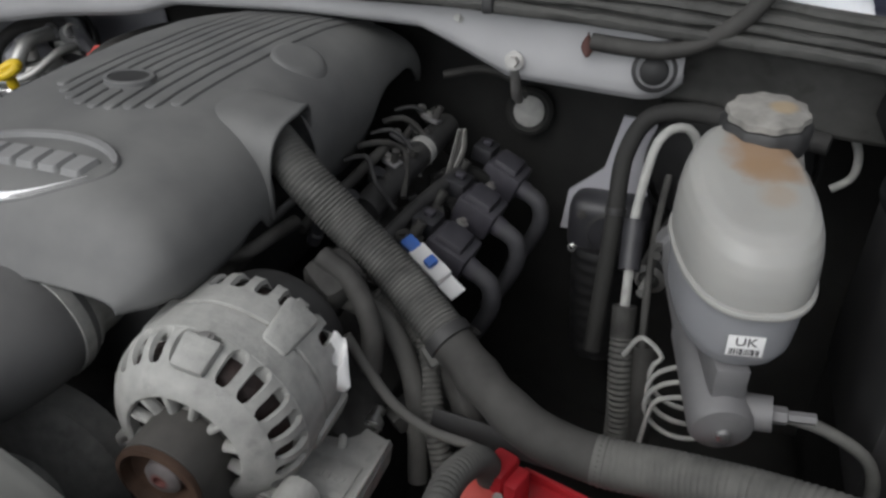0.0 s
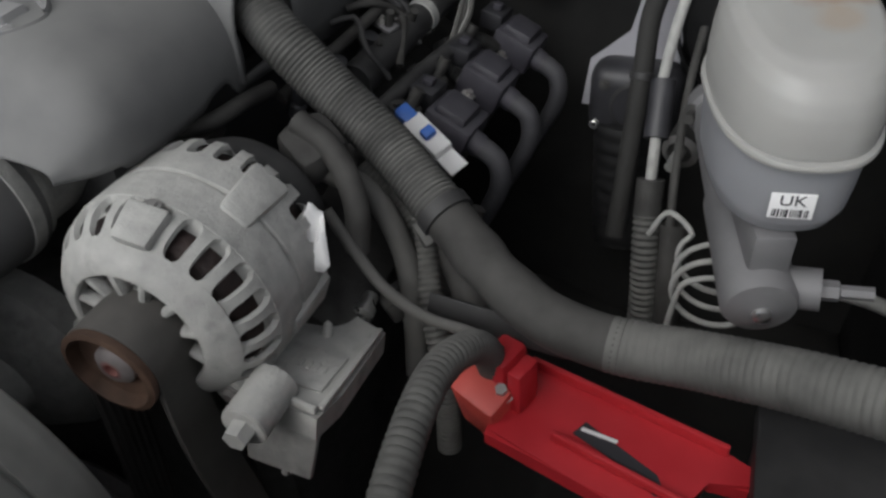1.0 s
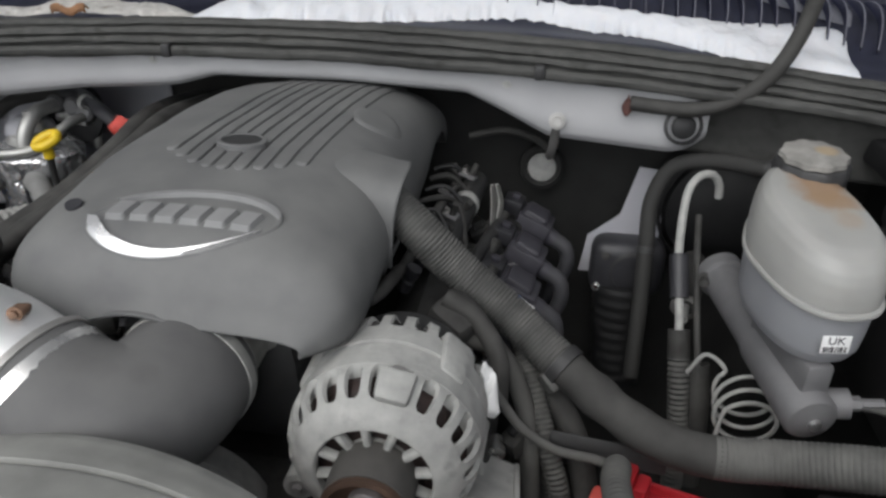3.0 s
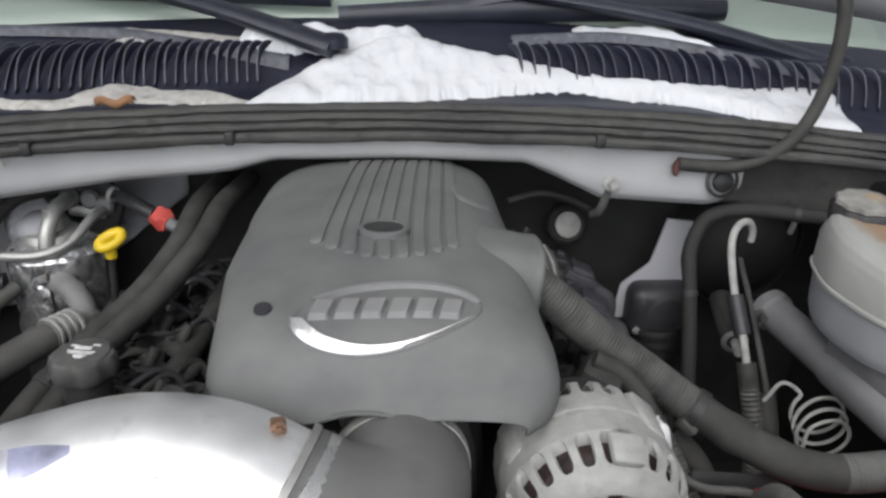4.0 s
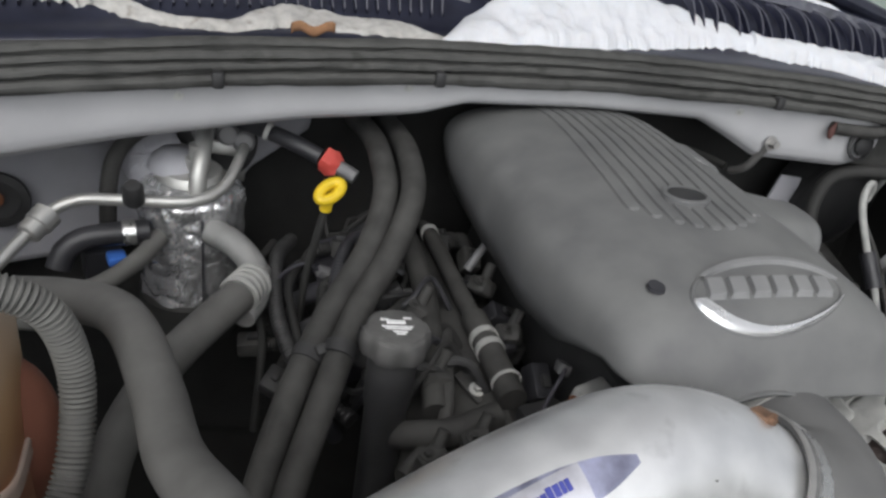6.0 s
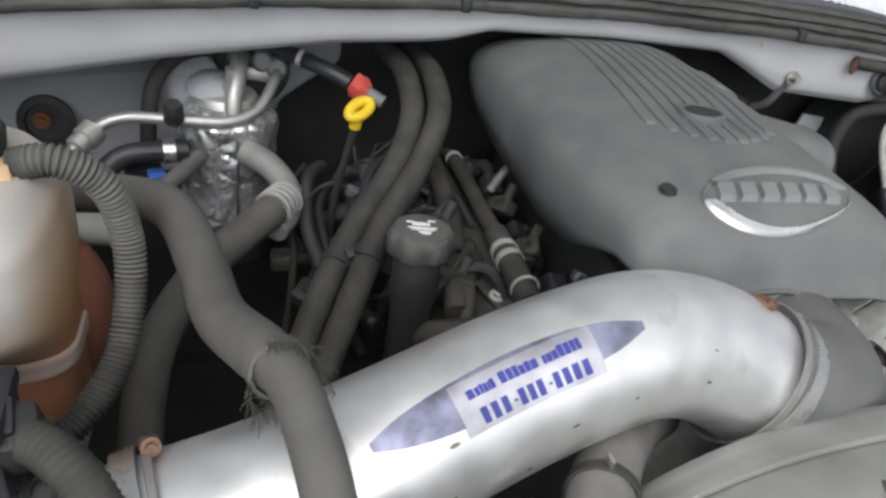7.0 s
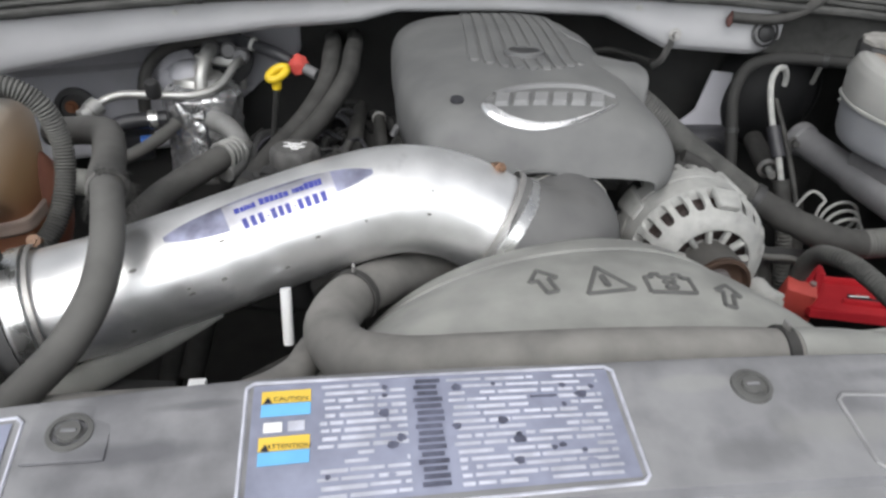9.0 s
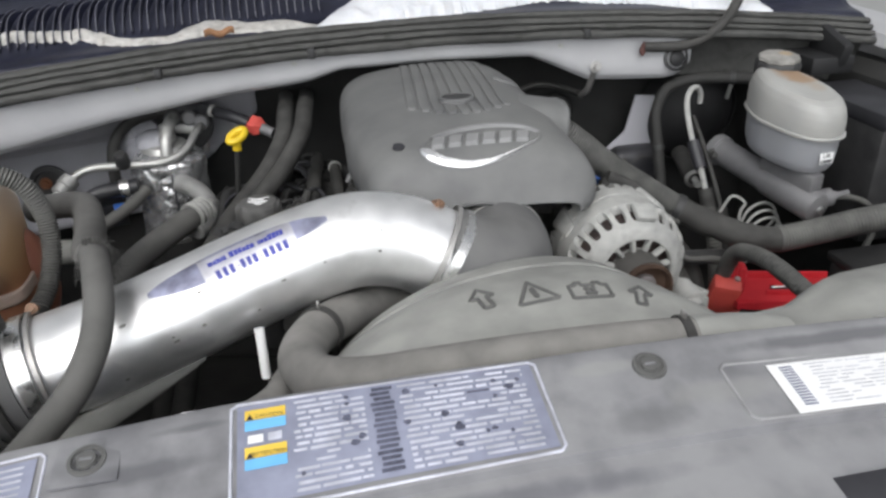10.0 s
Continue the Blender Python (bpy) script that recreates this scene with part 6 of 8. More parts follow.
# ---- driver side ----
# wiring hose that leaves the cover
BIG = [(0.150, 0.520, 1.066), (0.168, 0.508, 1.058), (0.195, 0.498, 1.038), (0.230, 0.492, 1.008), (0.285, 0.476, 0.971), (0.337, 0.449, 0.939), (0.385, 0.418, 0.918), (0.425, 0.400, 0.905), (0.470, 0.396, 0.897), (0.530, 0.390, 0.905), (0.595, 0.370, 0.925), (0.66, 0.345, 0.94), (0.74, 0.31, 0.93)]
loom = thing("main_loom", "thick grey corrugated wiring loom with taped middle stretch", "loom", (0.35, 0.44, 0.90))
line = spline(BIG, 0.01)
n = len(line)
cut = [next(i for i, p in enumerate(line) if p.x > x) for x in (0.335, 0.475)]
part("corrugated_sleeve", sweep(line[: cut[0] + 1], lambda u: 0.0197 + 0.0010 * math.sin(math.pi * min(1.0, u * 1.6)), 28, rib=0.0014, pitch=0.0038), "loom", loom)
part("taped_stretch", sweep(line[cut[0] - 1 : cut[1] + 1], lambda u: 0.0188 + 0.0012 * math.sin(u * 26) * math.exp(-((u - 0.35) / 0.2) ** 2), 28, 0.004), "rubber", loom, "cloth-taped stretch")
part("corrugated_sleeve", sweep(line[cut[1] - 1 :], 0.0195, 28, rib=0.0009, pitch=0.0048), "loom", loom)
part("clamp", ring(aim(line[cut[0]], line[cut[0] + 1]), 0.0195, 0.012, 0.002), "black", loom)
part("clip", box((0.020, 0.012, 0.014), Matrix.Translation(line[cut[0]] + Vector((-0.012, -0.012, -0.012))) @ pose(0, 0, 0, 20, 40, -30), 0.003), "loom", loom)

# ---- brake master cylinder and reservoir ----
mcyl = thing("master_cylinder", "dull cast aluminium brake master cylinder", "brake cylinder", (0.53, 0.53, 0.89))
A0, A1 = Vector((0.558, 0.434, 0.918)), Vector((0.512, 0.640, 0.945))
dirv = (A1 - A0).normalized()
mm = aim(A0, A1)
part("barrel", lathe([(0.0, -0.004), (0.010, -0.004), (0.022, 0.0), (0.0245, 0.004), (0.0245, 0.10), (0.022, 0.11), (0.022, 0.205), (0.026, 0.208), (0.026, 0.222)], mm, 36), "mc", mcyl)
part("end_plug", lathe([(0.006, -0.0042), (0.0055, -0.008), (0.003, -0.009), (0, -0.009)], mm, 14), "tin", mcyl, "bright end plug")
part("port", sweep([A0 + dirv * 0.022, A0 + dirv * 0.018 + Vector((0.038, 0.002, 0.006))], 0.014, 20), "mc", mcyl)
part("port_nut", lathe([(0.007, 0), (0.007, 0.010), (0.0045, 0.011), (0.0045, 0.03)], aim(A0 + dirv * 0.018 + Vector((0.038, 0.002, 0.006)), A0 + dirv * 0.018 + Vector((0.1, 0.002, 0.014))), 6), "mc", mcyl)
part("saddle", box((0.026, 0.10, 0.03), aim(A0 + dirv * 0.06 + Vector((0, 0, 0.028)), A0 + dirv * 0.06 + Vector((0, 0, 1))) @ Matrix.Rotation(radians(15), 4, "Z"), 0.004), "mc", mcyl)
part("rear_nut", hexbolt(aim((0.492, 0.628, 0.945), (0.40, 0.2, 1.0)), 0.0055, 0.012), "engine", mcyl)


def build_reservoir():
    res = thing("brake_reservoir", "white translucent brake fluid reservoir with black cap and brown stain", "reservoir", (0.57, 0.52, 0.97))
    base = Matrix.Translation((0.547, 0.517, 0)) @ Matrix.Rotation(radians(14), 4, "Z")
    def shape(q, k, dz, a):
        """A place on the shell: q the reach from the middle, k from the seam (0) to the sloping roof (1)."""
        c, s = math.cos(a), math.sin(a)
        y = 0.080 * q * math.copysign(abs(s) ** 0.8, s)
        w = min(1.0, max(0.0, (y - 0.01) / 0.075))
        x = 0.047 * (1 - 0.30 * w * w * (3 - 2 * w)) * q * math.copysign(abs(c) ** 0.8, c)
        seam, roof = 1.0335 + 0.10 * y, 1.093 + 0.20 * y
        return base @ Vector((x, y, seam + dz + (roof - seam) * k))
    up = [(1.0, 0.0, 0), (1.02, 0.10, 0), (1.025, 0.30, 0), (1.01, 0.52, 0), (0.975, 0.70, 0), (0.90, 0.86, 0), (0.78, 0.955, 0), (0.55, 0.995, 0), (0.0, 1.0, 0)]
    lo = [(0.0, 0, -0.060), (0.74, 0, -0.060), (0.86, 0, -0.056), (0.93, 0, -0.046), (0.955, 0, -0.030), (0.98, 0, -0.001)]
    def surf(rows):
        def f(u, v):
            k = v * (len(rows) - 1)
            i = min(int(k), len(rows) - 2)
            w = k - i
            q, h, dz = (p + (r - p) * w for p, r in zip(rows[i], rows[i + 1]))
            return shape(q, h, dz, 2 * math.pi * u)
        return f
    part("upper_shell", grid(surf(up), 64, 40, wrap=True), "reservoir", res)
    part("lower_shell", grid(surf(lo), 64, 20, wrap=True), "resband", res)
    part("seam_flange", grid(surf([(0.97, 0, -0.003), (1.055, 0, -0.0025), (1.065, 0, 0.0), (1.055, 0, 0.0025), (0.98, 0, 0.003)]), 64, 10, wrap=True), "reservoir", res)
    # cap on a sloping neck towards the rear
    nm = aim((0.5545, 0.585, 1.0785), (0.5525, 0.572, 1.2))
    part("neck", lathe([(0.036, -0.012), (0.031, 0.006), (0.028, 0.012)], nm, 32), "reservoir", res)
    cap = part("cap", lathe([(0.028, 0.008), (0.0325, 0.009), (0.0335, 0.012), (0.0335, 0.027), (0.031, 0.031), (0.025, 0.032), (0.024, 0.036), (0.019, 0.038), (0.0, 0.038)], nm, 64, wobble=lambda a, h: 0.0011 * math.cos(10 * a) if h > 0.024 else 0), "black", res, "black screw cap")
    part("cap_top", lathe([(0.028, 0.031), (0.0305, 0.0325), (0.0295, 0.037), (0.024, 0.0395), (0.0, 0.040)], nm, 64, wobble=lambda a, h: 0.0013 * math.cos(10 * a)), "captop", cap, "dusty worn cap top")
    # label
    lm = base @ Matrix.Translation((-0.0065, -0.0785, 0.9965)) @ pose(0, 0, 0, -3, 0, -5)
    lab = part("label", box((0.0250, 0.0010, 0.0170), lm, 0.0003), "white", res, "white barcode label")
    fc = bpy.data.curves.new("letters", "FONT")
    fc.body, fc.size, fc.align_x, fc.align_y, fc.extrude = "UK", 0.0098, "CENTER", "CENTER", 0.0002
    tmp = bpy.data.objects.new("letters", fc)
    me = bpy.data.meshes.new_from_object(tmp)
    bpy.data.objects.remove(tmp)
    me.name = "letters"
    me.materials.clear()
    me.materials.append(M["ink"])
    me.transform(Matrix.Translation(-Vector(res.location)) @ lm @ pose(0, -0.0007, 0.0034, 90, 0, 0) @ Matrix.Diagonal((1.15, 1, 1, 1)))
    t = new("letters", me)
    t.parent = res
    rnd = random.Random(8)
    x = -0.010
    while x < 0.0095:
        w = rnd.choice((0.0006, 0.001, 0.0014))
        part("print_bar", box((w, 0.0004, 0.0052), lm @ pose(x, -0.0007, -0.0048), 0), "ink", lab)
        x += w + 0.0008
    return res


build_reservoir()

# booster behind, and brake pipes
bo = thing("brake_booster", "black round brake booster drum behind the cylinder", "brake booster", (0.55, 0.82, 0.86))
part("drum", lathe([(0.0, 0.0), (0.04, 0.0), (0.055, 0.01), (0.085, 0.025), (0.092, 0.04), (0.092, 0.08), (0.0, 0.08)], aim((0.556, 0.785, 0.950), (0.542, 0.885, 0.962)), 48), "soot", bo)
part("rim", ring(aim((0.5518, 0.815, 0.9536), (0.542, 0.885, 0.962)), 0.092, 0.012, 0.004), "soot", bo)
cl = thing("brake_pipe_coil", "coiled bare steel brake pipe", "pipe", (0.546, 0.52, 0.85))
pts = [(0.475, 0.555, 0.87), (0.49, 0.548, 0.90)]
for k in range(61):
    a = 2 * math.pi * k / 20 + 2.4
    pts.append((0.532 + 0.031 * math.cos(a), 0.540 - 0.010 * k / 20, 0.868 + 0.029 * math.sin(a) - 0.009 * (k / 20)))
pts.append((0.50, 0.50, 0.80))
part("pipe", sweep(pts, 0.0024, 10, 0.005), "castalu", cl)
hose("brake_pipe", [(0.592, 0.457, 0.925), (0.63, 0.455, 0.92), (0.665, 0.45, 0.90), (0.67, 0.44, 0.86), (0.63, 0.42, 0.82)], 0.005, "loom", "thin sleeved brake pipe", "pipe")
hose("brake_pipe", [(0.610, 0.80, 0.985), (0.609, 0.785, 1.020), (0.6165, 0.77, 1.037), (0.6355, 0.77, 1.039), (0.655, 0.77, 1.025), (0.666, 0.77, 1.002), (0.665, 0.77, 0.978), (0.649, 0.77, 0.964)], 0.0042, "castalu", "bent bare brake pipe behind the reservoir", "pipe")

# steering pipe with bend, sleeve and fitting
sp = thing("steering_pipe", "bare steel power steering pipe with a hooked end and rubber sleeve", "pipe", (0.465, 0.65, 0.96))
part("pipe", sweep([(0.512, 0.725, 1.005), (0.510, 0.722, 1.020), (0.499, 0.716, 1.036), (0.484, 0.708, 1.037), (0.473, 0.700, 1.026), (0.468, 0.688, 1.008), (0.463, 0.645, 0.960), (0.466, 0.616, 0.925), (0.468, 0.595, 0.893)], 0.0048, 16), "castalu", sp)
part("sleeve", sweep([(0.4635, 0.648, 0.963), (0.466, 0.616, 0.925)], 0.0105, 18), "blackclean", sp, "black rubber sleeve")
part("fitting", sweep([(0.468, 0.597, 0.896), (0.470, 0.583, 0.868)], 0.0120, 18), "engine", sp)
part("hose", sweep([(0.470, 0.584, 0.870), (0.473, 0.570, 0.84), (0.478, 0.555, 0.79), (0.48, 0.54, 0.72)], 0.0125, 20, rib=0.0018, pitch=0.006), "loom", sp)
pv = thing("pressure_valve", "dull grey valve cylinder beside the steering pipe", "valve", (0.505, 0.755, 0.897))
part("barrel", sweep([(0.507, 0.764, 0.8965), (0.4855, 0.665, 0.8855)], 0.0165, 22), "engine", pv)
part("end_ring", ring(aim((0.4855, 0.665, 0.8855), (0.507, 0.764, 0.8965)), 0.0115, 0.006, 0.0060), "steel", pv, "bright end ring")
part("rod", sweep([(0.486, 0.667, 0.8857), (0.480, 0.640, 0.8825)], 0.0055, 12), "castalu", pv)
hose("thin_pipe", [(0.488, 0.70, 0.99), (0.485, 0.65, 0.955), (0.487, 0.60, 0.90), (0.492, 0.57, 0.85), (0.498, 0.55, 0.76)], 0.0038, "engine", "thin bare pipe beside the steering pipe", "pipe")
hose("steering_hose", [(0.492, 0.585, 0.862), (0.497, 0.565, 0.81), (0.50, 0.55, 0.72)], 0.013, "rubber", "black rubber steering hose")
vac = hose("brake_vacuum_hose", [(0.62, 0.68, 1.05), (0.555, 0.70, 1.052), (0.50, 0.735, 1.046), (0.46, 0.75, 1.03), (0.44, 0.745, 0.99), (0.438, 0.72, 0.93), (0.437, 0.69, 0.86), (0.435, 0.66, 0.78)], 0.0098, "dark", "thick black hose looping behind the reservoir")
for p, q in (((0.555, 0.70, 1.052), (0.50, 0.735, 1.046)), ((0.438, 0.72, 0.93), (0.437, 0.69, 0.86))):
    part("clip", ring(aim(p, q), 0.0100, 0.008, 0.0014), "black", vac, "black hose clip")

# pale bracket and black housing on the firewall
br = thing("firewall_bracket", "pale grey steel bracket with a black housing", "bracket", (0.41, 0.81, 0.90))
ol = [(0.365, 0.845), (0.372, 0.900), (0.395, 0.920), (0.412, 0.935), (0.428, 1.004), (0.466, 1.000), (0.466, 0.845)]
part("plate", slab(ol, 0, 0.004, Matrix(((1, 0, 0, 0), (0, 0, -1, 0.812), (0, 1, 0, 0), (0, 0, 0, 1)))), "paintin", br)
part("housing", box((0.098, 0.052, 0.082), pose(0.427, 0.790, 0.870), 0.020, segs=4), "blackclean", br, "black plastic housing")
part("lower_case", sweep([(0.424, 0.785, 0.845), (0.426, 0.775, 0.78), (0.43, 0.76, 0.70)], lambda u: 0.040 - 0.006 * u, 26, rib=0.002, pitch=0.016), "soot", br, "black ribbed lower case")
part("bolt", hexbolt(aim((0.396, 0.7655, 0.893), (0.39, 0, 1.0)), 0.0035, 0.005), "engine", br)
part("bolt", hexbolt(aim((0.388, 0.7650, 0.846), (0.38, 0, 1.0)), 0.0035, 0.005), "tin", br)
part("rim", ring(aim((0.432, 0.7655, 0.870), (0.432, 0.80, 0.870)), 0.026, 0.006, 0.004), "black", br)

# ground strap: rod, ring and the bright disc on the firewall
gs = thing("ground_strap", "short rusty rod on a bolt with a braided strap", "strap", (0.315, 0.745, 1.06))
part("nut", hexbolt(aim((0.315, 0.735, 1.082), (0.315, 0.3, 1.15)), 0.006, 0.012), "steel", gs)
part("strap", sweep([(0.315, 0.740, 1.080), (0.314, 0.748, 1.06), (0.312, 0.762, 1.035), (0.31, 0.785, 1.02)], 0.0055, 12), "steel", gs)
disc = thing("firewall_plug", "bright metal disc plug in a black rubber ring", "plug", (0.302, 0.870, 0.967))
dm = aim((0.302, 0.880, 0.967), (0.36, 0, 1.2))
part("disc", lathe([(0.020, 0.0), (0.020, 0.004), (0.016, 0.007), (0.0, 0.009)], dm, 28), "castalu", disc)
part("rubber_ring", lathe([(0.032, -0.010), (0.031, 0.0), (0.026, 0.004), (0.021, 0.002), (0.021, -0.01)], dm, 32), "dark", disc)
hose("firewall_cable", [(0.20, 0.84, 1.02), (0.25, 0.85, 1.028), (0.29, 0.84, 1.022), (0.312, 0.80, 1.02)], 0.005, "rubber", "black cable across the firewall", "cable")

# bonnet release cable, leaf in the gutter
hose("bonnet_cable", [(0.395, 0.725, 1.112), (0.43, 0.722, 1.110), (0.47, 0.716, 1.112), (0.51, 0.712, 1.130), (0.54, 0.712, 1.160), (0.562, 0.715, 1.22), (0.565, 0.72, 1.30), (0.555, 0.74, 1.36)], 0.0085, "rubber", "thick dark washer hose rising to the bonnet")
bm = bmesh.new()
grid(lambda u, v: Vector((0.392 + 0.012 * (u - 0.5) * math.sin(math.pi * min(1, v + 0.1)), 0.722 - 0.004 * math.sin(3 * u), 1.098 + 0.024 * v)), 6, 8, bm)
thicken(solo("dead_leaf", bm, "leafdark", "small dark red dead leaf stuck on the cowl", "leaf"), 0.0005)

# ---- red battery cable bracket ----
rd = thing("battery_terminal_cover", "red plastic battery cable bracket with terminal block", "terminal", (0.43, 0.38, 0.80))
ol = [(0.395, 0.352), (0.400, 0.425), (0.435, 0.420), (0.540, 0.392), (0.578, 0.378), (0.580, 0.360), (0.545, 0.360), (0.535, 0.330), (0.515, 0.318), (0.465, 0.332)]
part("arm", slab(ol, 0.815, 0.829, None, 0.003), "red", rd)
part("rib", box((0.15, 0.004, 0.010), pose(0.485, 0.402, 0.833, 0, 0, -15), 0.001), "red", rd)
part("rib", box((0.11, 0.004, 0.008), pose(0.495, 0.345, 0.833, 0, 0, -16), 0.001), "red", rd)
part("slot", slab([(0.455, 0.368), (0.462, 0.380), (0.515, 0.352), (0.522, 0.338), (0.515, 0.336), (0.505, 0.346)], 0.8295, 0.8302), "ink", rd, "dark slot")
# Glint of light at the slot, painted as a white strip
part("glint", box((0.026, 0.003, 0.0012), pose(0.473, 0.371, 0.8310, 0, 0, -8), 0.0003), "white", rd, "white strip painted as a glint")
blk = part("block", box((0.040, 0.026, 0.070), pose(0.387, 0.382, 0.818, 18, 8, -22), 0.004), "redlight", rd, "faded red terminal block")
part("latch", box((0.010, 0.010, 0.018), pose(0.406, 0.372, 0.797, 18, 8, -22), 0.002), "redlight", blk)
part("clip", box((0.022, 0.030, 0.045), pose(0.398, 0.392, 0.850, 0, 0, -20), 0.004), "red", rd)
part("clip", box((0.012, 0.024, 0.040), pose(0.414, 0.385, 0.848, 0, 0, -20), 0.003), "red", rd)
part("stud", hexbolt(pose(0.402, 0.375, 0.845, 20, 0, 0), 0.005, 0.010), "steel", rd)
hose("battery_cable", [(0.392, 0.392, 0.845), (0.389, 0.380, 0.880), (0.386, 0.360, 0.904), (0.380, 0.325, 0.922), (0.381, 0.286, 0.930), (0.388, 0.217, 0.924), (0.400, 0.13, 0.90), (0.41, 0.08, 0.84)], 0.0118, "loom", "grey ribbed battery cable curving down", "cable", seg=22, rib=0.001, pitch=0.0055)
hose("thin_cable", [(0.262, 0.41, 0.955), (0.283, 0.405, 0.925), (0.305, 0.40, 0.900), (0.335, 0.398, 0.882), (0.375, 0.395, 0.878), (0.395, 0.392, 0.870), (0.400, 0.390, 0.855)], 0.0045, "rubberlight", "thin grey cable to the red terminal", "cable")
hose("branch_loom", [(0.285, 0.500, 0.955), (0.298, 0.485, 0.930), (0.315, 0.455, 0.895), (0.330, 0.425, 0.86), (0.345, 0.405, 0.82), (0.35, 0.39, 0.74)], 0.0105, "loom", "thin corrugated wiring branch", "loom", seg=20, rib=0.0014, pitch=0.005)
hose("branch_loom", [(0.325, 0.470, 0.890), (0.345, 0.455, 0.875), (0.362, 0.435, 0.845), (0.372, 0.42, 0.80)], 0.013, "rubber", "short taped wiring branch", "loom")
pl = thing("loom_bracket", "black steel strap behind the terminal", "bracket", (0.38, 0.42, 0.86))
part("strap", box((0.11, 0.003, 0.022), pose(0.385, 0.418, 0.868, -20, 6, 0), 0.001), "black", pl)

# alternator wiring behind
aw = thing("alternator_plug", "dark plug and wires behind the alternator", "plug", (0.24, 0.44, 0.97))
part("plug", box((0.045, 0.045, 0.035), pose(0.235, 0.450, 0.978, 10, 20, -30), 0.012), "engine", aw)
part("boot", sweep([(0.225, 0.45, 1.00), (0.255, 0.442, 0.985), (0.278, 0.425, 0.955), (0.28, 0.412, 0.92)], 0.0095, 16), "rubber", aw)
part("stud", lathe([(0.006, 0), (0.006, 0.012), (0.009, 0.013), (0.009, 0.02), (0, 0.021)], aim((0.281, 0.42, 0.868), (0.285, 0.35, 0.86)), 12), "tin", aw)

# battery and black box at the outer side
bt = thing("battery_box", "dark grey plastic battery box at the bay side", "box", (0.66, 0.30, 0.70))
part("case", box((0.20, 0.26, 0.17), pose(0.672, 0.275, 0.765), 0.012), "black", bt)
part("lid", box((0.206, 0.266, 0.014), pose(0.672, 0.275, 0.853), 0.004), "black", bt)
fb = thing("fuse_box", "black plastic fuse box on the inner wing", "box", (0.70, 0.56, 0.88))
part("case", box((0.10, 0.20, 0.20), pose(0.715, 0.56, 0.93), 0.012), "black", fb)
part("lid", box((0.104, 0.204, 0.03), pose(0.715, 0.56, 1.03), 0.010), "blackclean", fb)

rnd = random.Random(5)
for k, (x, y, z, c) in enumerate(((0.248, 0.585, 0.935, "engine"), (0.245, 0.66, 0.93, "engine"), (0.25, 0.73, 0.935, "engine"), (0.225, 0.45, 0.945, "engine"), (0.30, 0.47, 0.90, "engine"), (0.33, 0.50, 0.88, "engine"))):
    fx = thing("engine_fitting", "small grimy metal and plastic fitting on the engine", "fitting", (x, y, z), group="engine fittings")
    part("base", box((0.026, 0.022, 0.018), pose(x, y, z, 10 * k, 15, 30 * k), 0.004), c, fx)
    part("stub", sweep([(x, y, z), (x + 0.012, y + 0.01, z + 0.022)], 0.006, 12), "engine", fx)
    part("bolt", hexbolt(pose(x - 0.006, y - 0.004, z + 0.010, 10, 10, 0), 0.004, 0.005), "engine", fx)

braid = thing("wire_bundle", "bundle of pale twisted wires", "wires", (0.262, 0.70, 0.97))
for k in range(5):
    o = Vector((0.004 * math.cos(k), 0.004 * math.sin(k), 0))
    part("strand", sweep([Vector((0.243, 0.779, 0.975)) + o, Vector((0.249, 0.749, 0.965)) + o * 1.5, Vector((0.25, 0.715, 0.95)) + o, Vector((0.25, 0.715, 0.95)) + Vector((0.004, -0.03, -0.03)) + o * 2], 0.0026, 6), "castalu" if k % 2 else "rubberlight", braid)

rnd = random.Random(31)
for k in range(4):
    dark_plug(0.222 + 0.008 * (k % 2), 0.53 + 0.07 * k, 0.925, rnd.uniform(-40, 60), rnd.choice(("black", "blackclean", "engine")))
for k in range(7):
    dark_plug(0.30 + 0.02 * (k % 3), 0.43 + 0.012 * k, 0.86 - 0.015 * k, rnd.uniform(-60, 60), rnd.choice(("black", "rubber", "engine")))
hose("wiring_loom", [(0.245, 0.445, 0.965), (0.275, 0.452, 0.945), (0.300, 0.445, 0.905), (0.312, 0.43, 0.86), (0.318, 0.41, 0.80)], 0.0095, "rubberlight", "dusty taped wiring loom behind the alternator", "loom")
hose("wiring_loom", [(0.26, 0.47, 0.955), (0.285, 0.468, 0.925), (0.318, 0.462, 0.885), (0.33, 0.45, 0.84), (0.335, 0.44, 0.78)], 0.008, "loom", "thin ribbed wiring loom behind the alternator", "loom", rib=0.001, pitch=0.0045)
hinge = part("hinge", box((0.08, 0.16, 0.03), pose(0.70, 0.72, 1.075), 0.005), "soot", raised_bonnet, "black steel hinge at the cowl corner")
part("arm", box((0.02, 0.22, 0.05), pose(0.715, 0.74, 1.12, 18, 0, 0), 0.006), "soot", hinge)
part("pivot", lathe([(0.014, 0), (0.014, 0.03), (0.009, 0.034), (0, 0.034)], aim((0.70, 0.78, 1.13), (0.6, 0.78, 1.13)), 18), "engine", hinge)


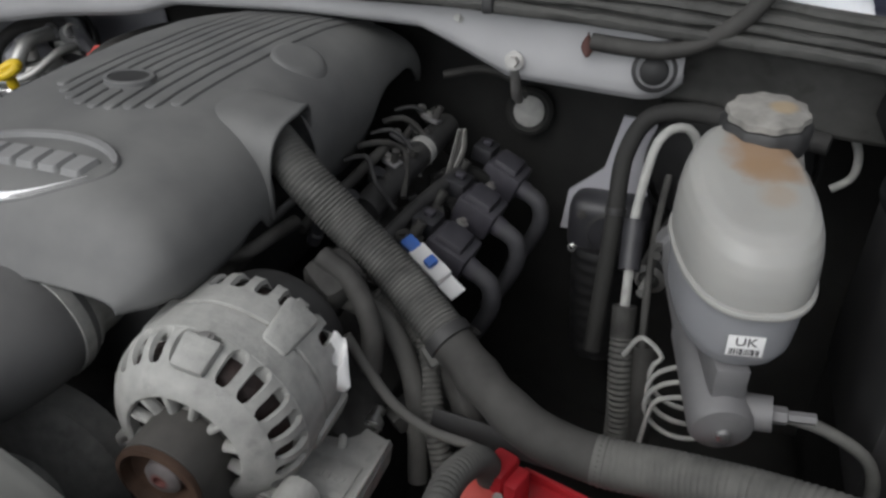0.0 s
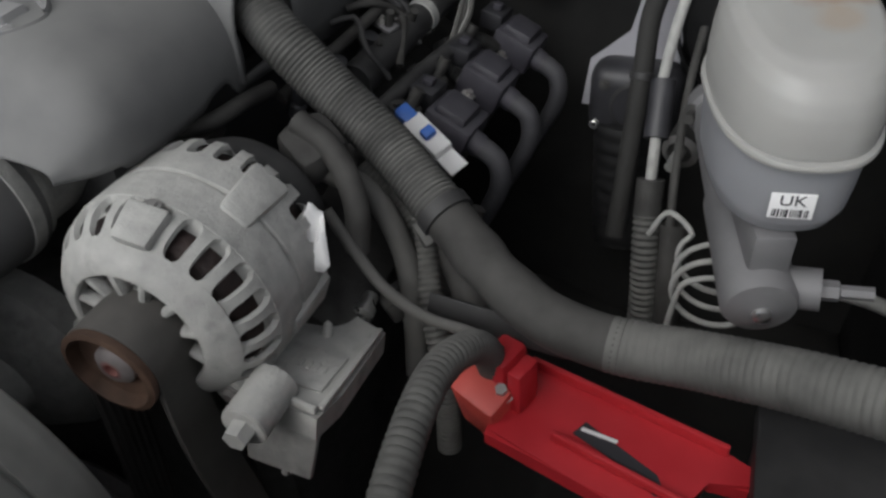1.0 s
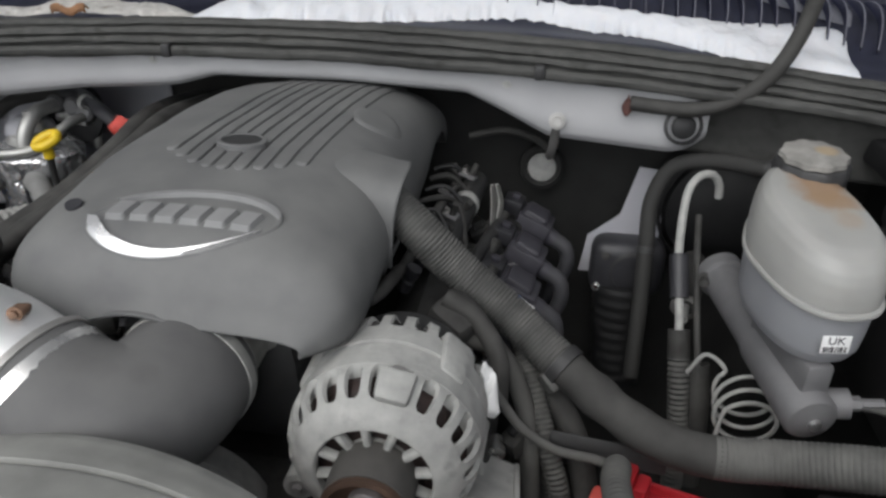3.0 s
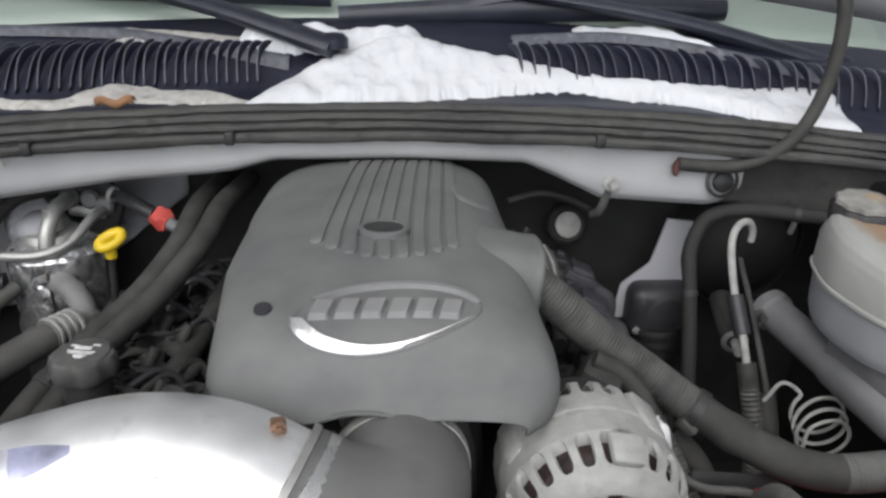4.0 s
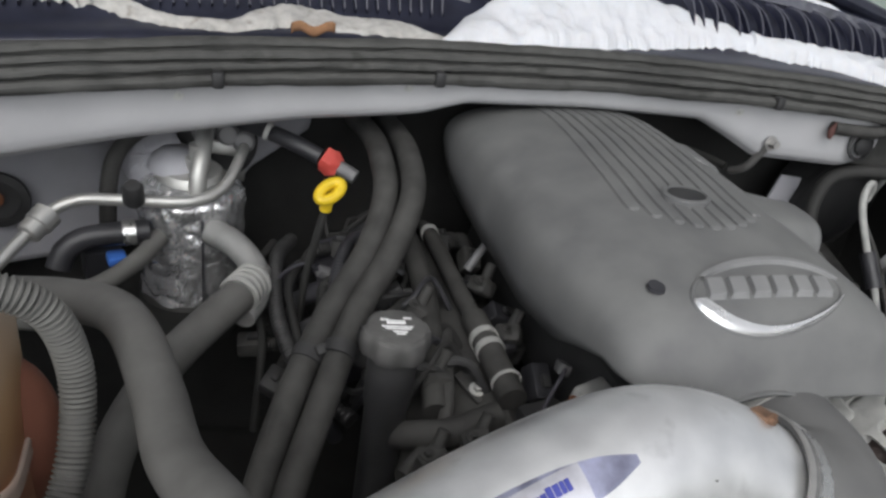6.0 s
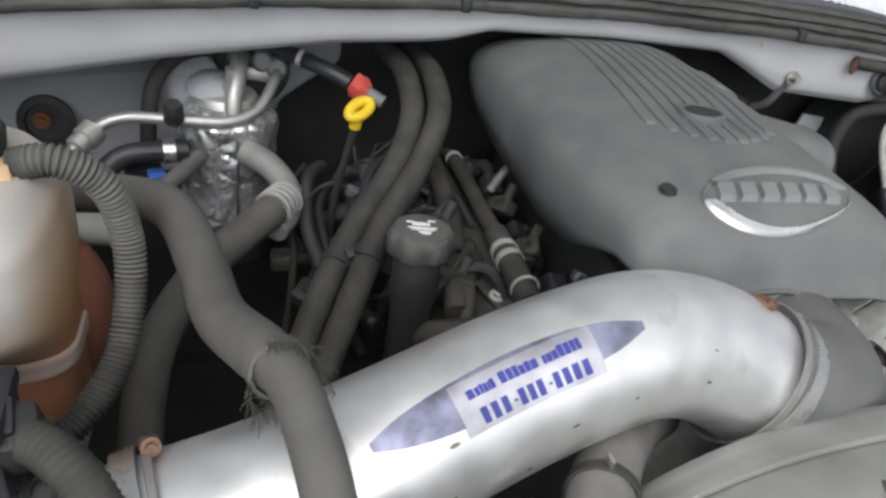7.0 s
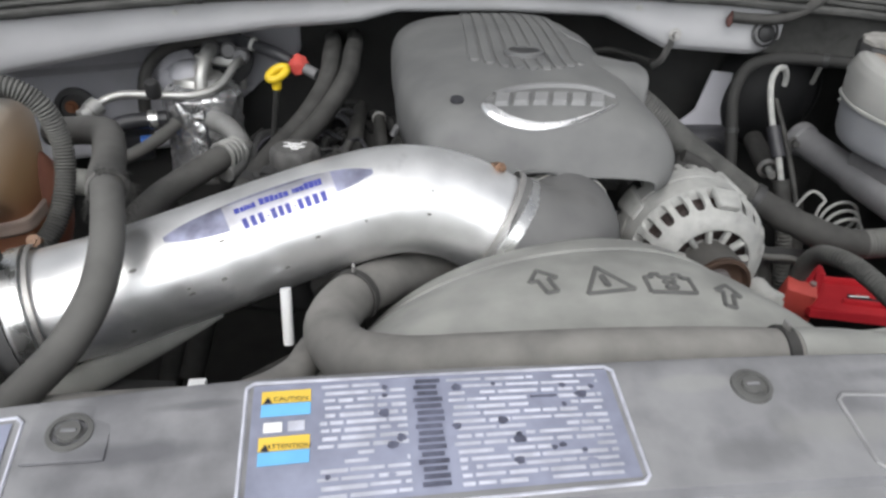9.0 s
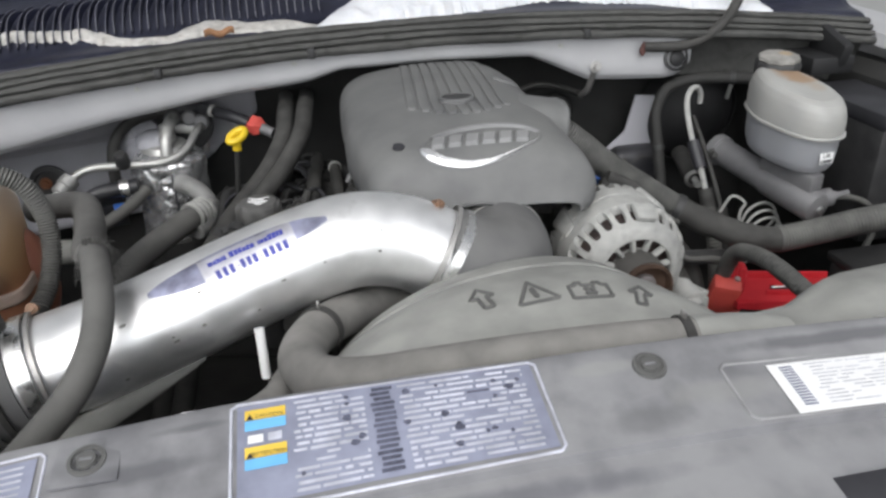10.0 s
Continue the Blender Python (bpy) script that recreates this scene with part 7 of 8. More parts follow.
# bare metal ends and pale wires that show below the cover's rear notch
rnd = random.Random(8)
for k in range(7):
    x, y, z = 0.188 + 0.010 * (k % 3), 0.640 + 0.026 * k, 0.972 + 0.008 * (k % 2) + 0.004 * k / 2
    rk = thing("rocker_bracket", "pale dusty metal bracket below the cover edge", "bracket", (x, y, z), group="rocker brackets")
    m = pose(x, y, z, rnd.uniform(-30, 30), rnd.uniform(10, 50), rnd.uniform(-40, 40))
    part("plate", box((0.024, 0.014, 0.005), m, 0.0015), "mc" if k % 2 else "engine", rk)
    part("stud", sweep([m @ Vector((0.004, 0, 0)), m @ Vector((0.006, 0.002, 0.018))], 0.0042, 10), "engine", rk)
    part("nut", hexbolt(m @ pose(-0.006, 0, 0.0025), 0.0038, 0.005), "steel", rk)
for k in range(5):
    y = 0.62 + 0.035 * k
    wire([(0.165, y, 1.000), (0.186, y + 0.008, 1.004), (0.206, y + rnd.uniform(-0.02, 0.03), 0.986), (0.222, y + rnd.uniform(-0.02, 0.03), 0.955)], 0.0028 + 0.001 * (k % 2), "rubber" if k % 2 else "black", "dusty wire from below the cover")


# ---- front of the bay ----
# fan shroud: a domed plate with a rolled rear edge
CREST = [(-0.01, 1.006), (0.03, 1.018), (0.06, 1.030), (0.10, 1.037), (0.14, 1.037), (0.172, 1.031), (0.205, 1.023)]
WIDE = [(-0.01, 0.275), (0.06, 0.235), (0.12, 0.205), (0.172, 0.182), (0.205, 0.172)]


def dome_z(x, y):
    """The shroud narrows from the radiator's width to the ring round the fan."""
    w = lerp(WIDE, y) * (1.0 if x > 0.037 else 1.38)
    n = 2.0 + 0.9 * max(0.0, (0.19 - y) / 0.19)
    d = min(0.999, abs(x - 0.037) / w)
    return 0.85 + (lerp(CREST, y) - 0.85) * (1 - d**n) ** (1 / n)


def build_shroud():
    sh = thing("fan_shroud", "dusty grey plastic fan shroud dome with embossed symbols", "fan shroud", (0.03, 0.10, 0.60))
    rows = [(-0.01, 0), (0.03, 0), (0.07, 0), (0.10, 0), (0.13, 0), (0.155, 0), (0.1675, 0.0), (0.170, -0.0022), (0.1725, 0.0012), (0.18, 0.002), (0.197, 0.002), (0.2035, 0.0008), (0.206, -0.003), (0.2045, -0.008), (0.195, -0.009)]
    def f(u, v):
        a = (2 * u - 1)
        k = v * (len(rows) - 1)
        i = min(int(k), len(rows) - 2)
        w = k - i
        y = rows[i][0] + (rows[i + 1][0] - rows[i][0]) * w
        dz = rows[i][1] + (rows[i + 1][1] - rows[i][1]) * w
        yy = min(y, 0.205)
        th = a * math.pi / 2 * 0.985
        half = lerp(WIDE, yy) * (1.0 if a > 0 else 1.38)
        x = 0.037 + (half + dz) * math.sin(th)
        return Vector((x, y, dome_z(0.037 + half * math.sin(th), yy) + dz))
    ob = part("dome", grid(f, 96, 84), "shroud", sh)
    thicken(ob, 0.003)
    # embossed symbols: arrow, triangle, battery outline, arrow; darker plastic paints their shadow lines
    def outline(pts, cx, cy, s, turn, name):
        bm = bmesh.new()
        c, sn = math.cos(turn), math.sin(turn)
        P = [(cx + s * (x * c - y * sn), cy + s * (x * sn + y * c)) for x, y in pts]
        for (x0, y0), (x1, y1) in zip(P, P[1:] + P[:1]):
            sweep([(x0, y0, dome_z(x0, y0) + 0.0006), (x1, y1, dome_z(x1, y1) + 0.0006)], 0.0019, 8, 0.005, bm=bm)
        part(name, bm, "emboss", sh)
    arrow = [(-0.25, -1), (-0.25, 0.1), (-0.65, 0.1), (0, 1), (0.65, 0.1), (0.25, 0.1), (0.25, -1)]
    outline(arrow, -0.036, 0.118, 0.018, 0.15, "arrow")
    outline([(-1, -0.8), (1, -0.8), (0, 1)], 0.012, 0.112, 0.0195, 0.08, "triangle")
    outline([(-0.04, -0.3), (0.04, -0.3), (0.04, 0.35), (-0.04, 0.35)], 0.012, 0.110, 0.022, 0.08, "mark")
    outline([(-1.2, -0.7), (1.2, -0.7), (1.2, 0.6), (0.8, 0.6), (0.8, 0.9), (0.4, 0.9), (0.4, 0.6), (-0.4, 0.6), (-0.4, 0.9), (-0.8, 0.9), (-0.8, 0.6), (-1.2, 0.6)], 0.064, 0.104, 0.0155, -0.05, "battery_sign")
    outline([(-0.3, -0.3), (0.3, -0.3), (0.15, 0.0), (0.3, 0.3), (0, 0.15), (-0.3, 0.3), (-0.15, 0)], 0.064, 0.103, 0.0155, -0.05, "mark")
    outline(arrow, 0.110, 0.094, 0.016, -0.3, "arrow")
    # lower front skirt of the shroud
    part("skirt", box((0.62, 0.02, 0.42), pose(0.02, 0.03, 0.77), 0.01), "black", sh)
    return sh


build_shroud()

# upper radiator hose with spring clamps
rh = thing("radiator_hose", "dusty grey upper radiator hose bent round the shroud", "hose", (-0.1, 0.08, 0.98))
part("hose", sweep([(-0.075, 0.300, 0.930), (-0.115, 0.270, 0.950), (-0.160, 0.225, 0.970), (-0.195, 0.175, 0.982), (-0.207, 0.125, 0.990), (-0.193, 0.078, 0.999), (-0.155, 0.047, 1.011), (-0.10, 0.033, 1.021), (-0.02, 0.025, 1.027), (0.06, 0.019, 1.029), (0.125, 0.014, 1.028)], 0.0225, 28), "dustyhose", rh)
for p, q in (((-0.188, 0.187, 0.980), (-0.195, 0.175, 0.982)), ((0.112, 0.0150, 1.0282), (0.125, 0.014, 1.028))):
    c = part("spring_clamp", ring(aim(p, q), 0.0232, 0.009, 0.0015), "engine", rh, "dark steel spring clamp")
    part("ear", box((0.003, 0.008, 0.007), Matrix.Translation(Vector(p) + Vector((0, 0.004, 0.027))), 0.001), "steel", c)
rn2 = thing("radiator_tank", "grey plastic radiator side tank and neck", "radiator", (0.25, 0.02, 0.80))
part("neck", sweep([(0.118, 0.0145, 1.028), (0.16, 0.012, 1.024), (0.20, 0.010, 1.015)], lambda u: 0.0235 + 0.004 * u, 28), "shroud", rn2)
def smoother(k):
    k = min(1.0, max(0.0, k))
    return k * k * (3 - 2 * k)


def tankf(u, v):
    x = 0.13 + 0.50 * u
    prof = [(-0.030, 0.90), (-0.030, 1.02), (-0.02, 1.036), (0.01, 1.040 - 0.02 * math.exp(-((u) / 0.15) ** 2)), (0.036 + 0.05 * u, 1.030), (0.052 + 0.05 * u, 1.012), (0.056 + 0.05 * u, 0.97), (0.05 + 0.05 * u, 0.86)]
    k = v * (len(prof) - 1)
    i = min(int(k), len(prof) - 2)
    w = k - i
    return Vector((x, prof[i][0] + (prof[i + 1][0] - prof[i][0]) * w, prof[i][1] + (prof[i + 1][1] - prof[i][1]) * w + 0.024 * smoother((x - 0.225) / 0.05) * (i > 0)))
part("tank", grid(tankf, 30, 28), "shroud", rn2)

# lower left: thin hoses and the radiator core edge
hose("thin_hose", [(-0.47, 0.055, 0.965), (-0.40, 0.045, 0.985), (-0.33, 0.040, 0.992), (-0.27, 0.045, 0.990), (-0.235, 0.075, 0.985), (-0.222, 0.12, 0.975), (-0.215, 0.16, 0.95)], 0.0125, "dustyhose", "thin grey hose along the radiator", seg=18)
tie = thing("hose_tie", "white plastic tie on the thin hose", "tie", (-0.295, 0.045, 1.0))
part("band", ring(aim((-0.297, 0.043, 0.9915), (-0.27, 0.045, 0.990)), 0.0127, 0.006, 0.0012), "white", tie)
part("head", box((0.012, 0.008, 0.006), pose(-0.297, 0.043, 1.006), 0.001), "white", tie)
rad = solo("radiator", box((1.20, 0.05, 0.50), pose(0.0, -0.045, 0.78), 0.008), "dark", "dark radiator core behind the cover", "radiator")
bk = thing("hose_bracket", "pale dusty plastic bracket under the radiator hose", "bracket", (-0.17, 0.05, 0.95))
part("plate", box((0.07, 0.05, 0.004), pose(-0.185, 0.045, 0.972, 10, 15, 20), 0.001), "paintin", bk)

pb = thing("pump_bracket", "grimy cast bracket and pulley guard below the intake pipe", "bracket", (-0.24, 0.16, 0.86))
part("arm", slab([(-0.06, -0.02), (0.05, -0.03), (0.07, 0.02), (0.02, 0.05), (-0.05, 0.04)], -0.008, 0.008, pose(-0.235, 0.165, 0.885, 18, -12, 15), 0.003), "engine", pb)
part("post", lathe([(0.016, 0), (0.018, 0.01), (0.014, 0.014), (0.014, 0.05), (0.019, 0.054), (0.019, 0.066), (0.0, 0.068)], aim((-0.262, 0.15, 0.84), (-0.25, 0.13, 0.95)), 24), "engine", pb)
part("bolt", hexbolt(pose(-0.215, 0.165, 0.898, 18, -12, 15), 0.007, 0.008), "steel", pb)
part("bolt", hexbolt(pose(-0.195, 0.185, 0.900, 18, -12, 15), 0.006, 0.007), "engine", pb)
part("tube", sweep([(-0.30, 0.20, 0.84), (-0.285, 0.17, 0.88), (-0.262, 0.135, 0.895), (-0.235, 0.10, 0.875), (-0.225, 0.08, 0.82)], 0.009, 14), "engine", pb)

# airbox duct below the pipe's outer end
db = thing("intake_tray", "dark plastic tray below the intake pipe", "tray", (-0.45, 0.12, 0.90))
part("tray", box((0.30, 0.16, 0.010), pose(-0.50, 0.10, 0.905, 4, 6, 0), 0.003), "black", db)
part("edge", sweep([(-0.50, 0.150, 0.893), (-0.44, 0.158, 0.911), (-0.39, 0.168, 0.932), (-0.34, 0.178, 0.952), (-0.305, 0.190, 0.964)], lambda u: 0.019 * (1 - 0.8 * u**2), 16, flat=(0.35, 1.0)), "shroud", db, "pale edge of the tray below the pipe")


# radiator cover panel
def shield_z(x, y):
    z = 1.066 - 0.10 * x * x + 0.008 * min(1.0, max(0.0, (-0.04 - x) / 0.22)) * min(1.0, max(0.0, (y + 0.112) / 0.07))
    if y < -0.1125:
        return z - 0.0225 - 0.16 * (-0.1125 - y)
    return z - 0.19 * max(0, -0.034 - y)


def build_shield():
    sh = tagged(thing("radiator_cover", "", ""), "dusty dark grey plastic radiator cover with labels and push pins", "cover")
    rows = [-0.020, -0.022, -0.026, -0.034, -0.05, -0.07, -0.09, -0.1110, -0.1140, -0.125, -0.15, -0.20, -0.26, -0.28]
    def f(u, v):
        x = -0.72 + 1.44 * u
        k = v * (len(rows) - 1)
        i = min(int(k), len(rows) - 2)
        y = rows[i] + (rows[i + 1] - rows[i]) * (k - i)
        z = shield_z(x, y)
        if y > -0.026:
            z -= 0.02 * ((y + 0.026) / 0.006) ** 2
        if y < -0.26:
            z -= 0.05 * ((-0.26 - y) / 0.02)
        return Vector((x, y - 0.05 * x * x, z))
    ob = part("panel", grid(f, 120, 52), "shield", sh)
    thicken(ob, 0.003)
    def deck(x, y):
        return Vector((x, y - 0.05 * x * x, shield_z(x, y)))
    SL = math.degrees(math.atan(0.19))
    def plate(name, x0, x1, y0, y1, lift, material, parent, label="", border=0.0):
        bm = grid(lambda u, v: deck(x0 + (x1 - x0) * u, y0 + (y1 - y0) * v) + Vector((0, 0, lift)), 12, 6)
        return part(name, bm, material, parent, label)
    def frame_line(name, x0, x1, y0, y1, r, material, parent):
        P = [deck(x, y) + Vector((0, 0, 0.0006)) for x, y in ((x0 + 0.004, y0), (x1 - 0.004, y0), (x1, y0 + 0.004), (x1, y1 - 0.004), (x1 - 0.004, y1), (x0 + 0.004, y1), (x0, y1 - 0.004), (x0, y0 + 0.004))]
        bm = bmesh.new()
        for a, b in zip(P, P[1:] + P[:1]):
            sweep([a, b], r, 6, 0.02, bm=bm)
        return part(name, bm, material, parent)
    # push pins
    for x, y in ((0.048, -0.0505), (-0.340, -0.050), (0.43, -0.05), (-0.62, -0.05)):
        c = deck(x, y)
        m = Matrix.Translation(c) @ pose(0, 0, 0, SL)
        pin = part("push_pin", lathe([(0.0125, 0.0), (0.0120, 0.0025), (0.0095, 0.003), (0.009, 0.0015), (0.0065, 0.0015), (0.006, 0.0035), (0.0, 0.0035)], m, 28), "emboss", sh, "round dark push pin")
        part("cross", box((0.008, 0.002, 0.0012), m @ pose(0, 0, 0.0038), 0.0004), "shield", pin)
        if x < 0 and x > -0.5:
            part("seat", box((0.042, 0.036, 0.003), m, 0.0012), "shield", sh)
    # caution label
    lab = plate("caution_label", -0.245, -0.038, -0.1055, -0.033, 0.0012, "labelgrey", sh, "scuffed blue-grey caution label with yellow headings")
    frame_line("label_rim", -0.249, -0.034, -0.1085, -0.030, 0.0012, "labelpale", sh)
    rnd = random.Random(11)
    def lp(x0, x1, y0, y1, lift, material, name="print_bar"):
        return plate(name, x0, x1, y0, y1, lift, material, lab)
    for y1 in (-0.038, -0.066):
        lp(-0.240, -0.213, y1 - 0.008, y1, 0.0018, "labelyellow", "yellow_heading")
        lp(-0.240, -0.213, y1 - 0.016, y1 - 0.0085, 0.0018, "labelblue", "blue_heading")
    lp(-0.238, -0.228, -0.0635, -0.0575, 0.0018, "white", "pictogram")
    lp(-0.225, -0.216, -0.0635, -0.0575, 0.0018, "labelpale", "pictogram")
    for text, y in (("CAUTION", -0.0445), ("ATTENTION", -0.0725)):
        fc = bpy.data.curves.new("letters", "FONT")
        fc.body, fc.size, fc.align_x, fc.align_y = text, 0.0042, "CENTER", "CENTER"
        tmp = bpy.data.objects.new("letters", fc)
        me = bpy.data.meshes.new_from_object(tmp)
        bpy.data.objects.remove(tmp)
        me.name = "letters"
        me.materials.clear()
        me.materials.append(M["ink"])
        me.transform(Matrix.Translation(deck(-0.224, y) + Vector((0, 0, 0.0026))) @ pose(0, 0, 0, SL))
        t = new("letters", me)
        t.parent = lab
        tri = bmesh.new()
        c = deck(-0.2365, y)
        tri.faces.new([tri.verts.new(c + Vector((dx, dy, 0.0026 + 0.19 * dy))) for dx, dy in ((-0.0024, -0.0022), (0.0024, -0.0022), (0, 0.0024))])
        part("warning_sign", tri, "ink", lab)
    for row in range(15):
        y = -0.0365 - 0.0046 * row
        for x0, x1 in ((-0.209, -0.160), (-0.136, -0.046)):
            x = x0 + rnd.random() * 0.004
            while x < x1:
                w = 0.004 + rnd.random() * 0.020
                worn = rnd.random()
                if worn > 0.12:
                    lp(x, min(x1, x + w), y - 0.0018 - 0.0007 * rnd.random(), y, 0.0017, "labelpale" if worn > 0.15 else "labeldark")
                x += w + 0.0010 + rnd.random() * 0.0016
    for k in range(16):
        y = -0.036 - 0.0042 * k
        lp(-0.156 + rnd.random() * 0.003, -0.139 - rnd.random() * 0.003, y - 0.0028, y, 0.0019, "labeldark")
    for k in range(26):
        x, y = rnd.uniform(-0.135, -0.045) if k % 3 else rnd.uniform(-0.205, -0.16), rnd.uniform(-0.098, -0.040)
        s = rnd.uniform(0.0025, 0.0055)
        w = s * rnd.uniform(0.4, 0.8)
        ph = rnd.uniform(0, 6)
        def smudge(u, v, x=x, y=y, s=s, w=w, ph=ph):
            a = 2 * math.pi * u
            q = v * (1 + 0.10 * math.sin(3 * a + ph) + 0.06 * math.sin(5 * a + 2 * ph))
            return deck(x + w * q * math.cos(a), y + 0.5 * s * q * math.sin(a)) + Vector((0, 0, 0.0022))
        part("scuff", grid(smudge, 18, 2, wrap=True), "labeldark" if rnd.random() > 0.35 else "labelgrey", lab)
    # emissions label in a pressed frame
    frame_line("label_rim", 0.098, 0.40, -0.1085, -0.0585, 0.0012, "shieldedge", sh)
    l2 = plate("emissions_label", 0.132, 0.36, -0.1090, -0.0645, 0.0012, "white", sh, "white printed label with barcode")
    for k in range(14):
        y = -0.068 - 0.0026 * k
        plate("print_bar", 0.140, 0.150, y - 0.0016, y, 0.0018, "labelgrey", l2)
    for k in range(12):
        y, x = -0.0675 - 0.0032 * k, 0.158 + rnd.random() * 0.006
        while x < 0.34:
            w = rnd.uniform(0.006, 0.024)
            if rnd.random() > 0.2:
                plate("print_bar", x, min(0.345, x + w), y - 0.0010, y, 0.0018, "printfaint", l2)
            x += w + rnd.uniform(0.0015, 0.004)
    l3 = plate("passenger_label", -0.52, -0.372, -0.100, -0.040, 0.0012, "labelgrey", sh, "worn blue-grey label")
    frame_line("label_rim", -0.524, -0.367, -0.104, -0.036, 0.0010, "labelpale", sh)
    for k in range(12):
        y = -0.044 - 0.0045 * k
        plate("print_bar", -0.50 + 0.02 * rnd.random(), -0.379, y - 0.0016, y, 0.0017, "labelpale", l3)
    # slots further forward
    for x in (0.165, -0.2):
        c = deck(x, -0.163)
        part("slot", box((0.075, 0.022, 0.004), Matrix.Translation(c + Vector((0, 0, -0.0006))) @ pose(0, 0, 0, 9), 0.001), "ink", sh, "dark hand slot")
    return sh


build_shield()

# ---- snow, wipers and leaves on the cowl ----
def snow_bank(name, x0, x1, s0, s1, h, seed, material, label):
    """Settled wet snow with a soft lumpy crown and a melted ragged edge."""
    def f(u, v):
        x = x0 + (x1 - x0) * u
        lo, hi = s0(x), max(s1(x), s0(x) + 0.03)
        ragged = noise.noise(Vector((x * 70, 3, seed))) + 0.6 * noise.noise(Vector((x * 190, 9, seed)))
        lo += 0.034 * ragged * max(0.0, 1 - 2 * v) ** 2
        hi += 0.014 * (noise.noise(Vector((x * 60, 7, seed))) + 0.5 * noise.noise(Vector((x * 150, 2, seed))))
        s = lo + (hi - lo) * v
        p = cowl_surface(x, min(s, 1.05))
        e = (1 - abs(2 * v - 1) ** 2.4) ** 0.6 * min(1, 10 * u, 10 * (1 - u)) ** 0.5
        q = Vector((x * 30, s * 5.7, seed))
        lump = noise.noise(q * 0.6) + 0.45 * noise.noise(q * 1.5) + 0.12 * noise.noise(q * 4.1)
        p.z += -0.004 + e * max(0.003, h(x) * (1.0 + 0.42 * lump)) + e * 0.0006 * noise.noise(q * 9) + e * 0.0005 * noise.noise(q * 26)
        p.x += 0.002 * noise.noise(q * 2.3 + Vector((4, 0, 0)))
        return p
    bm = grid(f, int((x1 - x0) / 0.0022), 40)
    return tagged(solo(name, bm, material, label, "snow"), kind="stuff")


BANK_TOP = [(-0.150, 0.06), (-0.120, 0.28), (-0.08, 0.40), (-0.03, 0.50), (0.02, 0.63), (0.09, 0.60), (0.155, 0.53), (0.245, 0.45), (0.28, 0.39), (0.40, 0.34), (0.50, 0.38), (0.74, 0.50)]
BANK_FOOT = [(-0.150, 0.00), (-0.02, 0.03), (0.05, 0.07), (0.12, 0.14), (0.24, 0.27), (0.29, 0.27), (0.33, 0.215), (0.42, 0.20), (0.47, 0.09), (0.53, 0.0), (0.74, -0.05)]
CRUST_TOP = [(-0.66, 0.48), (-0.51, 0.39), (-0.468, 0.33), (-0.438, 0.22), (-0.388, 0.17), (-0.357, 0.29), (-0.316, 0.35), (-0.268, 0.31), (-0.188, 0.23), (-0.13, 0.10)]
CRUST_FOOT = [(-0.66, 0.40), (-0.506, 0.30), (-0.436, 0.13), (-0.371, 0.06), (-0.335, 0.14), (-0.30, 0.14), (-0.27, 0.10), (-0.13, 0.02)]
snow_bank("snow_bank", -0.155, 0.64, lambda x: smooth_table(BANK_FOOT, x, 0.012), lambda x: smooth_table(BANK_TOP, x, 0.012), lambda x: 0.015 + 0.018 * math.exp(-((x - 0.03) / 0.11) ** 2) + 0.006 * (x > 0.3), 2.0, "snow", "white wet snow lying along the cowl")
snow_bank("snow_crust", -0.66, -0.125, lambda x: smooth_table(CRUST_FOOT, x, 0.01), lambda x: smooth_table(CRUST_TOP, x, 0.01), lambda x: 0.012 + 0.005 * noise.noise(Vector((x * 16, 0, 0))), 5.0, "dirtysnow", "dirty frozen snow crust along the cowl")
snow_bank("snow_patch", 0.29, 0.50, lambda x: 0.76 - 0.1 * max(0, (x - 0.43) / 0.07), lambda x: 0.95 - 0.22 * max(0, (x - 0.40) / 0.09), lambda x: 0.014, 9.0, "snow", "snow caught at the foot of the windscreen")
snow_bank("snow_patch", -0.17, 0.08, lambda x: 0.52, lambda x: 0.70 + 0.05 * (x < -0.1), lambda x: 0.026, 12.0, "snow", "snow heaped behind the wiper pivot")
